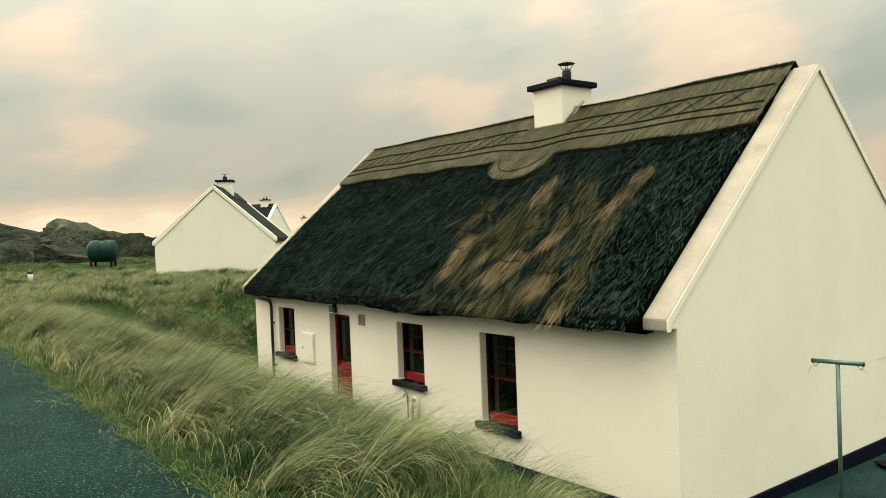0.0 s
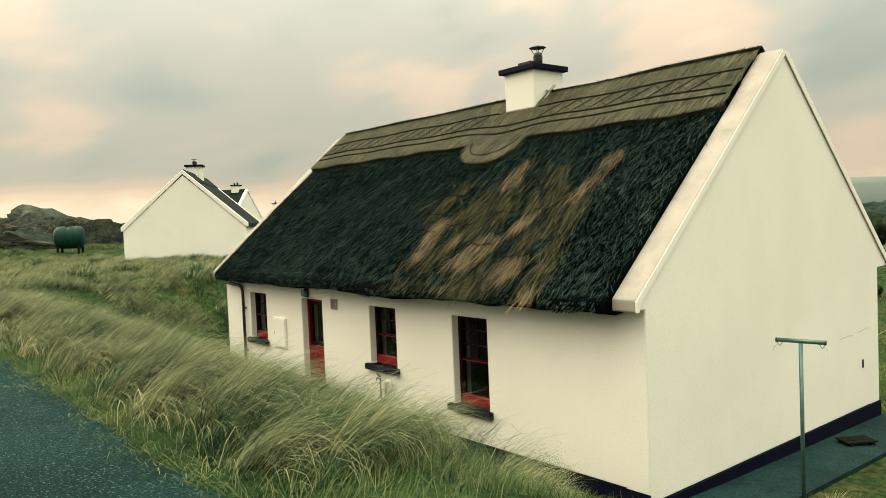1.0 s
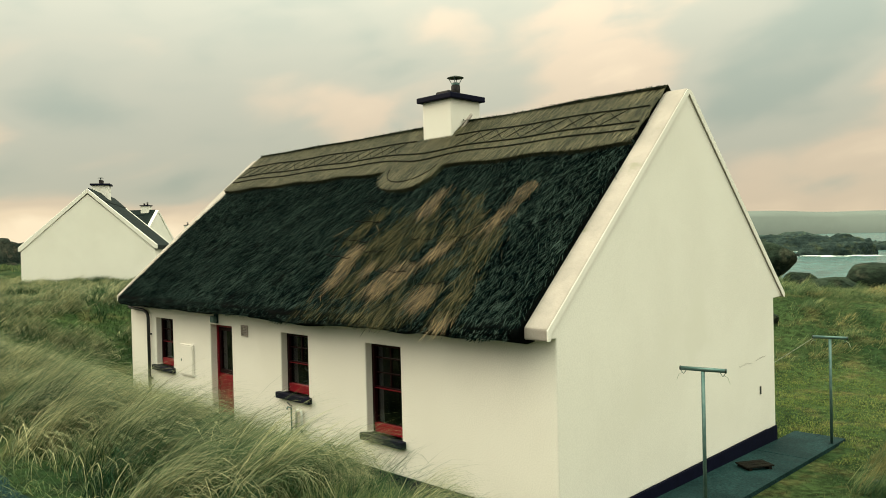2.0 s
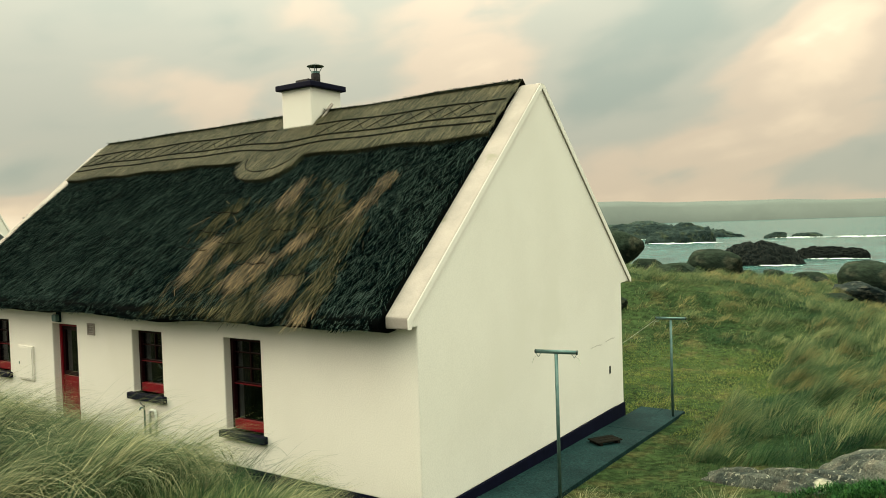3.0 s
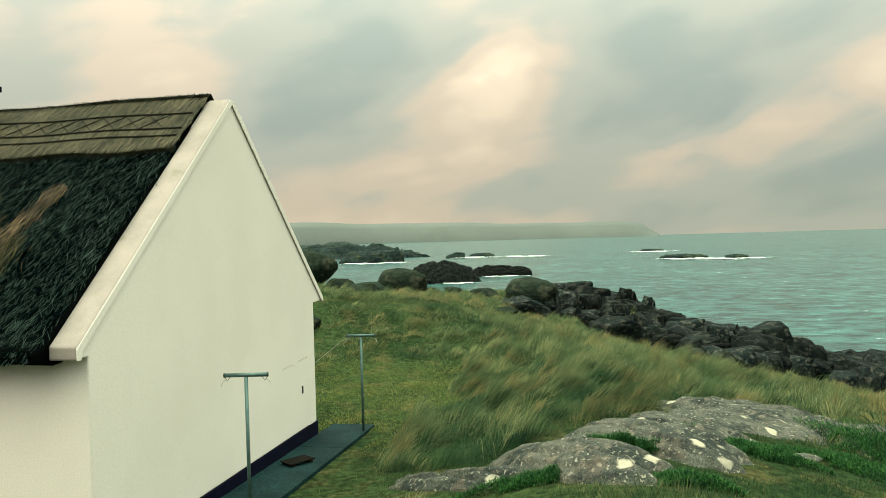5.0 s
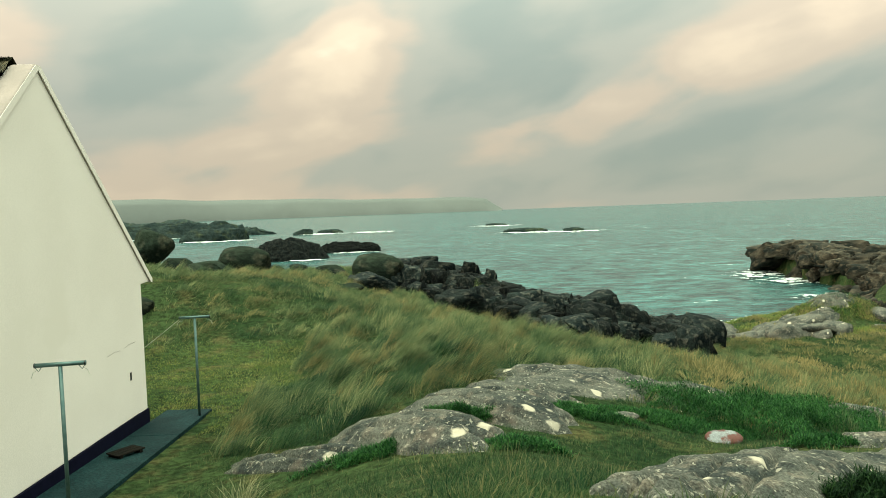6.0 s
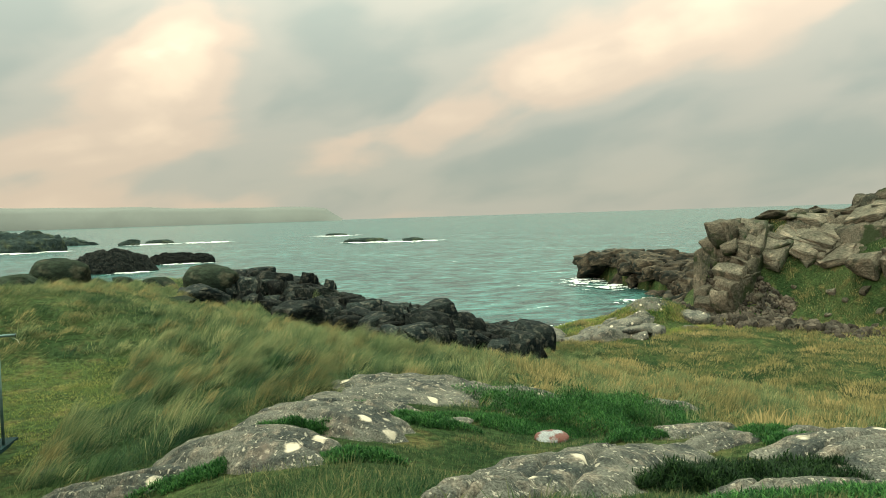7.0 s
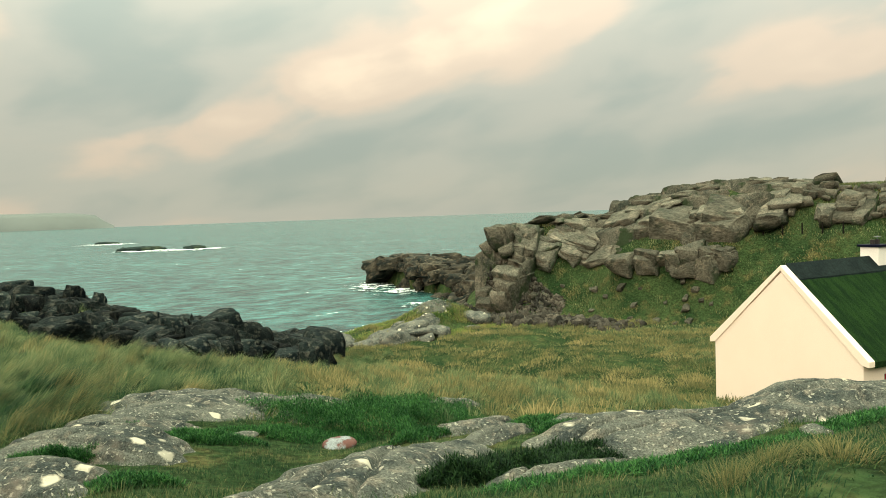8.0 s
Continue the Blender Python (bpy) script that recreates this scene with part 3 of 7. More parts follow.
def rock_mesh(name, material, seed, level=3, cuts=9, boxy=0.7, rough=0.1, grain=0.03, deep=(0.62, 0.9), size=(1, 1, 1), freq=1.5, smooth=False, seam=0.0, split=None):
    """A rock: a rounded block with flats broken off it and a knobbly skin."""
    rng = np.random.default_rng(seed)
    v, f = BALLS[level]
    v = np.sign(v) * np.abs(v) ** boxy
    for _ in range(cuts):
        n = rng.normal(size=3)
        n /= np.linalg.norm(n)
        c = rng.uniform(*deep)
        d = v @ n
        v = v - np.where(d > c, d - c, 0)[:, None] * n * 0.92
    if split:
        # open joints along three directions, each piece standing a little proud or back: pieces across, depth, unevenness
        lines = v * np.array(split[0]) + rng.uniform(0, 1, 3) + 0.06 * np.sin(v[:, [1, 2, 0]] * 5)
        piece = np.floor(lines).astype(int)
        near = (np.abs(lines - np.round(lines)) / np.array(split[0])).min(1)
        odd = np.modf(np.abs(np.sin(piece @ np.array([12.9898, 78.233, 37.719]) + seed) * 43758.5453))[0]
        v = v * (1 + (odd - 0.5) * split[2] - split[1] * np.exp(-(near / 0.045) ** 2))[:, None]
    v = v * np.array(size)
    off = Vector(rng.uniform(-50, 50, 3))
    top = max(size)
    for i in range(len(v)):
        p = Vector(v[i])
        q = p / top * freq * 1.3 + off
        k = noise.fractal(q, 0.9, 2.1, 4) * rough + noise.noise(q * 5.1) * grain
        if seam:
            k -= seam * math.exp(-abs(noise.noise(q * 1.15 + Vector((7, 3, 1)))) / 0.045)
        n = Vector((p.x / size[0] ** 2, p.y / size[1] ** 2, p.z / size[2] ** 2)).normalized()
        v[i] += np.array(n) * k * top
    return array_mesh(name, v, np.zeros((0, 4), int), f, material, smooth)


def step(a, b, v):
    t = np.clip((v - a) / (b - a), 0, 1)
    return t * t * (3 - 2 * t)

# ---- the land and the sea ----
SEA = -11.0


def ripple(x, y, scale, seed):
    """Cheap smooth unevenness."""
    a = np.sin(x / scale + 1.7 * np.sin(y / scale * 0.63 + seed) + seed * 1.3)
    b = np.sin(y / scale * 1.1 + 1.5 * np.sin(x / scale * 0.71 + seed * 2.1) + seed)
    return (a + b + np.sin((x + y) / scale * 1.9 + seed * 0.7) * 0.5) / 2.5


def shore(x):
    return np.interp(x, [-420, -60, -20, -8, 2, 10, 18, 29, 34, 40, 46, 52, 60, 68, 71, 73, 90, 420], [130, 84, 66, 63, 69, 75, 78, 70, 64, 66, 68, 73, 85, 98, 118, 149, 156, 170])


def fan(x, y):
    """Bearing of a place as a slope seen from the road, and where the shore rocks begin on it."""
    m = (x - 6.84) / np.maximum(y + 8.9, 1)
    return m, np.interp(m, [-0.4, -0.16, -0.1, 0, 0.066, 0.1165, 0.158, 0.209, 0.259, 0.307, 0.36], [70, 60, 47, 40, 37, 33, 29.5, 32, 39, 37.5, 36])


def berm(x, y):
    m, near = fan(x, y)
    high = np.interp(m, [-0.09, -0.03, 0.04, 0.08, 0.19, 0.24, 0.345, 0.37], [0, 1.3, 1.7, 1.1, 1.2, 0.4, 0.3, 0])
    return high * step(-0.5, 5.0, y - near) * (1 - step(-16, -6, y - shore(x)))


def ground(x, y):
    x, y = np.asarray(x, float), np.asarray(y, float)
    land = np.clip(1.9 - 0.181 * x - 0.055 * y, -30, None)
    land = 2.3 - np.log1p(np.exp((2.3 - land) * 2.0)) / 2.0 + 0.1          # the plateau caps it softly
    land = land - 0.055 * np.maximum(y - 12, 0) * step(-2, 14, x)
    land = np.log1p(np.exp((land + 9.3) * 1.5)) / 1.5 - 9.3
    drop = step(6.5, 10, x)
    inland = (1 - step(-7.0, 3.0, y)) * (1 - drop) + (1 - step(-7.2, 1.8, y)) * drop
    land = land * (1 - inland) + 2.27 * inland
    # the hollow in which the cottage stands
    dx = np.maximum(np.maximum(-15.0 - x, 0) / 6.5, np.maximum(x - 1.7, 0) / 7.0)
    dy = np.maximum(np.maximum(-0.3 - y, 0) / 6.6, np.maximum(y - 15.0, 0) / 9.0)
    hole = 1 - step(0, 1, np.sqrt(dx * dx + dy * dy))
    floor = np.interp(y, [-1, 1, 4, 8.5, 16], [-0.16, -0.60, -0.68, -0.775, -0.7]) - 0.14 * step(-6, -2.5, x) * (1 - step(0, 3, y))
    land = land * (1 - hole) + floor * hole
    land = land - 0.06 * np.maximum(y - 20, 0) * (1 - step(-9, -2, x)) * step(-48, -30, x) - 0.5 * (1 - step(-34, -24, x)) * step(-6, -2, y)
    # the granite hill across the valley
    s = (x - 50) * 0.89 + (y - 48) * 0.45
    u = -(x - 50) * 0.45 + (y - 48) * 0.89
    steep = step(7.5, 10.5, u)
    rise = step(0, 1, (s - 2.2 * steep) / (19 - 9 * step(2, 10, u) - 4.5 * steep)) * (13.3 - 0.33 * np.clip(u, 0, 40) + 0.26 * np.clip(-u, 0, 4) + 0.07 * np.clip(-u - 4, 0, 6))
    rise += 0.8 * step(4, 8, u) * step(4, 9, s) * (1 - step(10, 12.5, u))
    rise *= 1 - 0.75 * step(11.6, 13.8, u)
    # a terrace below the middle outcrop
    rise += 1.3 * step(-15, -12, u) * (1 - step(-3, 0, u)) * step(7.2, 9.0, s) * (1 - step(9.5, 14, s))
    land = land + rise
    # the knoll by the cove
    land = land + 4.3 * np.exp(-(((x - 40.6) / 7.0) ** 2 + ((y - 55.0) / 4.2) ** 2))
    land = land + berm(x, y)
    # the granite shelf beside the road
    az, r = np.degrees(np.arctan2(x - 7.1, y + 8.83)), np.hypot(x - 7.1, y + 8.83)
    far = r - 1.6 * step(42, 55, az)
    shelf = np.interp(far, [0, 4, 6, 7.5, 9, 11.5, 13, 15, 20, 30], [2.27, 2.05, 1.55, 1.12, 0.72, 0.42, 0.1, -0.6, -2.4, -7])
    shelf = shelf + 0.18 * step(44, 54, az)
    on = step(15, 25, az) * (1 - step(84, 100, az)) * step(2.5, 5, r)
    land = land + np.maximum(shelf - land, 0) * on
    # west, beyond the other cottages, a rocky rise
    land = land + 2.4 * np.exp(-(((x + 88) / 26) ** 2 + ((y - 6) / 17) ** 2))
    # unevenness, none on the road or under the house
    d = np.hypot(x - 6.8, y + 9.0)
    calm = (1 - hole) * step(-6.9, -5.0, y)
    land = land + ripple(x, y, 1.3, 1.0) * 0.10 * calm * step(3, 8, d) + ripple(x, y, 4.5, 2.3) * 0.20 * calm * step(6, 20, d)
    land = land + (ripple(x, y, 0.62, 3.1) + 0.7 * ripple(x, y, 0.3, 1.4)) * 0.11 * step(2.4, 4.4, x) * step(4, 7, y) * (1 - step(20, 30, y)) * (1 - step(13, 19, x))
    land = land + ripple(x, y, 14, 4.1) * 0.4 * calm * step(30, 60, d)
    # down to the sea bed
    out = step(-4, 6, y - shore(x))
    return land * (1 - out) - 15.0 * out


def axis(lo, hi, a, b, fine, grow):
    mid = list(np.arange(a, b, fine))
    up, w = [b], fine
    while up[-1] < hi:
        w *= grow
        up.append(up[-1] + w)
    down, w = [a - fine], fine
    while down[-1] > lo:
        w *= grow
        down.append(down[-1] - w)
    return np.array(down[::-1] + mid + up)


gx, gy = axis(-420, 420, -22, 24, 0.42, 1.035), axis(-300, 230, -14, 26, 0.42, 1.035)
GX, GY = np.meshgrid(gx, gy)
GZ = ground(GX, GY)
cols, rows_ = len(gx), len(gy)
k = np.arange(cols * rows_).reshape(rows_, cols)
turf_quads = np.stack([k[:-1, :-1], k[:-1, 1:], k[1:, 1:], k[1:, :-1]], -1).reshape(-1, 4)
tagged(new("ground", array_mesh("ground", np.stack([GX, GY, GZ], -1).reshape(-1, 3), turf_quads, np.zeros((0, 3), int), M_GROUND, True)),
                   "uneven coastal turf falling from the road to the sea", "ground", kind="structure")

bm = bmesh.new()
bmesh.ops.create_grid(bm, x_segments=40, y_segments=40, size=4900)
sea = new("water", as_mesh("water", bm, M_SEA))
sea.location = (0, 0, SEA)
tagged(sea, "choppy grey-green sea with white horses", "sea", kind="structure")

# the road: a cambered strip of asphalt with a broken edge
ex = np.arange(-120, 60, 0.25)
near_edge = -7.32 + 0.05 * ripple(ex, ex * 0, 0.35, 2.0) + 0.05 * ripple(ex, ex * 0 + 4, 0.09, 1.0) + 0.04 * RNG.normal(size=len(ex)) + 0.16 * step(1.0, 4.0, ex) - 0.25 * step(3.5, 9, ex)
lanes = np.stack([np.stack([ex, near_edge, np.full_like(ex, 2.27)], -1), np.stack([ex, near_edge - 0.06, np.full_like(ex, 2.30)], -1),
                  np.stack([ex, np.full_like(ex, -9.4), np.full_like(ex, 2.33)], -1), np.stack([ex, np.full_like(ex, -11.6), np.full_like(ex, 2.29)], -1),
                  np.stack([ex, np.full_like(ex, -11.7), np.full_like(ex, 2.2)], -1)])
k = np.arange(5 * len(ex)).reshape(5, len(ex))
road = new("road", array_mesh("road", lanes.reshape(-1, 3), np.stack([k[:-1, :-1], k[1:, :-1], k[1:, 1:], k[:-1, 1:]], -1).reshape(-1, 4), np.zeros((0, 3), int), M_ASPHALT, True))
tagged(road, "narrow grey asphalt road with a ragged grass edge", "road", kind="structure")


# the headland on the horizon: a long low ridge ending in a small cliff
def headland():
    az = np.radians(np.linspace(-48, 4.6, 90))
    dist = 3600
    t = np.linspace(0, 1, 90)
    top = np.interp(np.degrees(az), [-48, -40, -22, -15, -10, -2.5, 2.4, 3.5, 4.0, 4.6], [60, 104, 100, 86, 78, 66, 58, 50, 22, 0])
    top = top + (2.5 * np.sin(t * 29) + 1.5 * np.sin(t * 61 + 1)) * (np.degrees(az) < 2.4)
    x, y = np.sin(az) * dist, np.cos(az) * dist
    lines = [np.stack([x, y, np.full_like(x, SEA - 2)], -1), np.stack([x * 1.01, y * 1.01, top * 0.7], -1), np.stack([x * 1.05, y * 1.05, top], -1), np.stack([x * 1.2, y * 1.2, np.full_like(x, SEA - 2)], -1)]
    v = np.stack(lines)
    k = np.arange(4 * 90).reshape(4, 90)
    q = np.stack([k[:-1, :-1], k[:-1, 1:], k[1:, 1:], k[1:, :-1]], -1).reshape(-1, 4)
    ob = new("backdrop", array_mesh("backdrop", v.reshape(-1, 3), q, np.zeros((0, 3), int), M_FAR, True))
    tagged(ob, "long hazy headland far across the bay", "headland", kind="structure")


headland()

# ---- the thatched cottage ----
L_END, R_END, DEPTH = -14.72, 0.0, 8.22
EAVE, RIDGE_Y, RIDGE_Z = 2.45, 4.3, 6.66
HEAD = 2.08
OPENINGS = {"window_small": (-13.15, -12.18, 0.82, HEAD), "door": (-10.21, -9.22, -0.12, HEAD),
            "window_middle": (-7.19, -6.22, 0.82, HEAD), "window_tall": (-4.38, -3.41, 0.40, HEAD)}


def sash_window(x0, x1, z0, z1, bars, name):
    w = thing(name, ((x0 + x1) / 2, 0.20, z0), "red-framed sash window with dark panes in a white wall", "window", "windows of the cottage", "structure")
    hx, hz = (x1 - x0) / 2, z1 - z0
    part("window_frame", boxes((-hx, -hx + 0.07, -0.05, 0.06, 0, hz), (hx - 0.07, hx, -0.05, 0.06, 0, hz), (-hx + 0.07, hx - 0.07, -0.05, 0.06, hz - 0.07, hz)), M_DARKRED, w, bevel=0.006)
    part("bottom_rail", boxes((-hx + 0.07, hx - 0.07, -0.06, 0.06, 0, 0.17)), M_RED, w, "bright red bottom rail", bevel=0.006)
    mid = hz * 0.5
    part("meeting_rail", boxes((-hx + 0.07, hx - 0.07, -0.03, 0.03, mid - 0.02, mid + 0.02)), M_DARKRED, w)
    part("rail_bead", boxes((-hx + 0.07, hx - 0.07, -0.036, -0.03, mid - 0.02, mid - 0.005)), M_RED, w)
    for k in range(1, bars + 1):
        part("glazing_bar", boxes((-hx + 0.07, hx - 0.07, -0.012, 0.012, mid + (hz - mid) * k / (bars + 1) - 0.011, mid + (hz - mid) * k / (bars + 1) + 0.011)), M_DARKRED, w)
    part("glazing_bar", boxes((-0.011, 0.011, -0.012, 0.012, mid + 0.025, hz - 0.07)), M_DARKRED, w)
    for a, b in ((0.17, mid - 0.025), (mid + 0.025, hz - 0.07)):
        p = part("pane", boxes((-hx + 0.07, hx - 0.07, 0.018, 0.024, a, b)), M_GLASS, w)
        p.visible_shadow = False
    # a net curtain pulled to one side
    bm = bmesh.new()
    n = 14
    top = [bm.verts.new((-hx + 0.1 + 0.20 * i / n, 0.16 + 0.02 * math.sin(i * 2.2), hz - 0.05)) for i in range(n + 1)]
    low = [bm.verts.new((-hx + 0.1 + 0.15 * i / n, 0.16 + 0.02 * math.sin(i * 2.2 + 0.4), 0.2)) for i in range(n + 1)]
    for i in range(n):
        bm.faces.new((top[i], top[i + 1], low[i + 1], low[i]))
    cur = part("curtain", bm, M_CURTAIN, w, "pale net curtain drawn to one side", smooth=True)
    so = cur.modifiers.new("cloth_thickness", "SOLIDIFY")
    so.thickness = 0.004
    s = part("window_sill", boxes((-hx - 0.12, hx + 0.1, -0.30, 0.02, -0.13, 0.0)), M_NAVY, w, "dark navy painted sill", bevel=0.015)
    return w


def cottage():
    house = thing("cottage", (0, 0, 0), "white limewashed cottage with a dark thatched roof", "house")
    holes = list(OPENINGS.values())
    part("wall", pierced([L_END, R_END], [-0.24, 2.5], holes, 0.0, 0.45), M_LIME, house, "white limewashed front wall", bevel=0.02)
    part("plinth", boxes((L_END, R_END, -0.005, 0.45, -0.9, -0.244)), M_NAVY, house, "black painted plinth at the foot of the wall")
    part("wall", boxes((L_END, R_END, DEPTH - 0.45, DEPTH, -0.9, 2.5)), M_LIME, house)
    for x0, x1 in ((-0.45, 0.0), (L_END, L_END + 0.45)):
        prof = [(0.452, -0.37), (DEPTH - 0.452, -0.37), (DEPTH - 0.452, 2.5), (DEPTH - 0.02, 2.5), (RIDGE_Y, RIDGE_Z - 0.22), (0.02, 2.5), (0.452, 2.5)]
        if x1 == 0.0:
            prof = [(0.002, -0.37), (DEPTH + 0.002, -0.37), (DEPTH + 0.002, 2.48), (8.79, EAVE + 0.05), (8.79, EAVE + 0.12), (RIDGE_Y + 0.07, RIDGE_Z), (RIDGE_Y - 0.07, RIDGE_Z), (-0.235, EAVE + 0.18), (-0.235, EAVE + 0.04), (0.002, EAVE + 0.03)]
            part("gable_wall", prism(prof, -0.44, 0.004), M_LIME, house, "tall white gable wall", bevel=0.02)
        else:
            part("gable_wall", prism(prof, x0, x1), M_LIME, house)
    part("plinth", boxes((-0.44, 0.03, -0.03, DEPTH + 0.03, -1.1, -0.372)), M_NAVY, house, "black painted plinth under the gable")
    # raised copings along both gables
    for x0, x1 in ((-0.40, 0.035), (-14.98, -14.50)):
        t = 0.24
        outer = [(-0.26, EAVE + 0.02), (-0.26, EAVE + 0.20), (RIDGE_Y - 0.08, RIDGE_Z + 0.02), (RIDGE_Y + 0.08, RIDGE_Z + 0.02), (8.82, EAVE + 0.14), (8.82, EAVE + 0.02)]
        inner = [(8.74, EAVE + 0.04), (RIDGE_Y, RIDGE_Z - 0.075), (-0.16, EAVE + 0.13), (-0.18, EAVE + 0.02)]
        cope = part("coping", prism(outer + inner, x0, x1), M_SKEW, house, "weathered white coping along the gable", bevel=0.025)
        # added sheet in wall lime: keeps the outer face lighter than the top
        edge = [(p, q - 0.02 if i in (1, 2, 3, 4) else q) for i, (p, q) in enumerate(outer)]
        part("coping_face", prism(edge + inner, x1 - 0.01, x1 + 0.006) if x1 > 0 else prism(edge + inner, x0 - 0.006, x0 + 0.01), M_LIME, cope, "limewashed face of the coping")
    rng = random.Random(5)
    # main thatch: a thick bed with a rounded eave, both slopes
    nx, ns = 90, 26
    slope = Vector((RIDGE_Y + 0.42, RIDGE_Z - EAVE - 0.16))
    verts, quads = [], []
    prof = [(0.02, EAVE - 0.06), (-0.20, EAVE - 0.07), (-0.38, EAVE - 0.03), (-0.44, EAVE + 0.06), (-0.42, EAVE + 0.16)]
    for i in range(ns + 1):
        s = i / ns
        prof.append((-0.42 + (RIDGE_Y + 0.42) * s, EAVE + 0.16 + (RIDGE_Z - EAVE - 0.16) * s + 0.05 * math.sin(math.pi * s)))
    for i in range(1, ns + 1):
        s = 1 - i / ns
        prof.append((2 * RIDGE_Y + 0.42 - (RIDGE_Y + 0.42) * s, EAVE + 0.16 + (RIDGE_Z - EAVE - 0.16) * s + 0.05 * math.sin(math.pi * s)))
    prof += [(2 * RIDGE_Y + 0.44, EAVE), (2 * RIDGE_Y + 0.2, EAVE - 0.07), (2 * RIDGE_Y, EAVE - 0.06), (RIDGE_Y, RIDGE_Z - 0.6)]
    bm = prism(prof, -14.52, -0.385, cuts=nx)
    for v in bm.verts:
        if v.co.z < RIDGE_Z - 0.55:
            k = noise.fractal(Vector((v.co.x * 1.1, v.co.y * 1.6, v.co.z)), 1.0, 2.0, 4)
            sag = -0.05 * math.exp(-((v.co.x + 6.4) / 1.2) ** 2) if v.co.z < EAVE + 0.3 else 0
            v.co.z += 0.05 * k + sag
            v.co.y += -0.04 * noise.noise(Vector((v.co.x * 2.3, v.co.z * 2, 3)))
    part("thatch", bm, M_THATCH, house, "dark weathered thatch with a bleached patch", smooth=True)

    def on_slope(n, x0, x1, s0, s1, raise_by):
        s = RNG.uniform(s0, s1, n)
        x = RNG.uniform(x0, x1, n)
        y = -0.42 + (RIDGE_Y + 0.42) * s
        z = EAVE + 0.16 + (RIDGE_Z - EAVE - 0.16) * s + 0.05 * np.sin(np.pi * s) + raise_by
        return np.stack([x, y, z], 1), s

    down = np.array([0, -slope.x, -slope.y]) / slope.length
    out = np.array([0, -slope.y, slope.x]) / slope.length

    def stems(name, base, n, lo, hi, wide, skew, lift, material, label):
        along = down + np.stack([RNG.normal(0.12, skew, n), np.zeros(n), np.zeros(n)], 1)
        along /= np.linalg.norm(along, axis=1)[:, None]
        return strips(name, base, along, np.tile(out, (n, 1)), RNG.uniform(lo, hi, n), RNG.uniform(wide * 0.6, wide * 1.4, n), RNG.uniform(0.0, lift, n), material, house, label)

    n = 110000
    base, s = on_slope(n, -14.48, -0.41, 0.02, 0.76, 0.012)
    stems("thatch_straw", base + out * RNG.uniform(-0.02, 0.03, n)[:, None], n, 0.06, 0.24, 0.010, 0.3, 0.07, M_STRAW_DARK, "dark straw stems of the thatch")
    # newer straw let into the old thatch: a thin scatter, then bundles from (x, up) down to (x, up), each with its width
    n = 20000
    base, s = on_slope(n, -7.2, -1.3, 0.0, 0.6, 0.02)
    lump = ripple(base[:, 0], base[:, 1], 0.34, 3.0) + 0.8 * ripple(base[:, 0], base[:, 1], 0.11, 5.0)
    middle = -4.0 - (s - 0.3) * 0.4
    keep = lump - 1.2 * (np.abs(base[:, 0] - middle) / (2.5 - 1.6 * s)) ** 2 - 0.9 * step(0.42, 0.6, s) + RNG.normal(0, 0.5, n) > 0.35
    base = base[keep]
    stems("newer_straw", base + out * RNG.uniform(0, 0.03, len(base))[:, None], len(base), 0.15, 0.42, 0.012, 0.22, 0.06, M_STRAW_BROWN, "brownish newer straw stems")
    BUNDLES = ((-5.62, 0.30, -5.48, 0.12, 0.20, 650, 1), (-5.82, 0.49, -6.05, 0.33, 0.22, 420, 0), (-3.72, 0.22, -4.08, 0.10, 0.30, 620, 1), (-2.60, 0.135, -2.86, 0.055, 0.26, 420, 1),
               (-3.08, 0.32, -3.30, 0.25, 0.16, 260, 1), (-2.08, 0.58, -2.34, 0.34, 0.17, 330, 1), (-2.16, 0.37, -2.08, 0.19, 0.20, 340, 0), (-1.93, 0.18, -1.98, 0.02, 0.24, 420, 0),
               (-4.30, 0.585, -4.46, 0.44, 0.20, 300, 1), (-4.97, 0.38, -5.12, 0.28, 0.26, 360, 0), (-3.92, 0.40, -4.02, 0.30, 0.27, 380, 0), (-2.95, 0.41, -3.24, 0.33, 0.24, 320, 0),
               (-4.40, 0.33, -4.60, 0.22, 0.30, 360, 0), (-4.93, 0.17, -5.0, 0.10, 0.22, 200, 0), (-4.68, 0.225, -4.76, 0.175, 0.12, 90, 1), (-1.92, 0.03, -2.0, -0.01, 0.2, 130, 1), (-3.40, 0.06, -3.5, 0.0, 0.3, 200, 0), (-2.75, 0.24, -2.85, 0.15, 0.2, 220, 0))
    for xa, sa, xb, sb, wide, n, bright in BUNDLES:
        f = RNG.uniform(0, 1, n)
        s = sa + (sb - sa) * f + RNG.normal(0, 0.008, n)
        x = xa + (xb - xa) * f + wide * np.clip(RNG.normal(0, 0.62, n), -1.25, 1.25)
        base = np.stack([x, -0.42 + (RIDGE_Y + 0.42) * s, EAVE + 0.19 + (RIDGE_Z - EAVE - 0.16) * s + 0.05 * np.sin(np.pi * s)], 1)
        ok = ripple(x, s * 6, 0.13, xa) + RNG.normal(0, 0.4, n) > -0.45
        base = base[ok] + out * RNG.uniform(0.01, 0.05, int(ok.sum()))[:, None]
        stems("bleached_straw", base, len(base), 0.14, 0.40, 0.011, 0.17, 0.05, M_STRAW_GOLD if bright else M_STRAW_BROWN, "bleached straw stems in a bundle" if bright else "dull brown straw stems in a bundle")
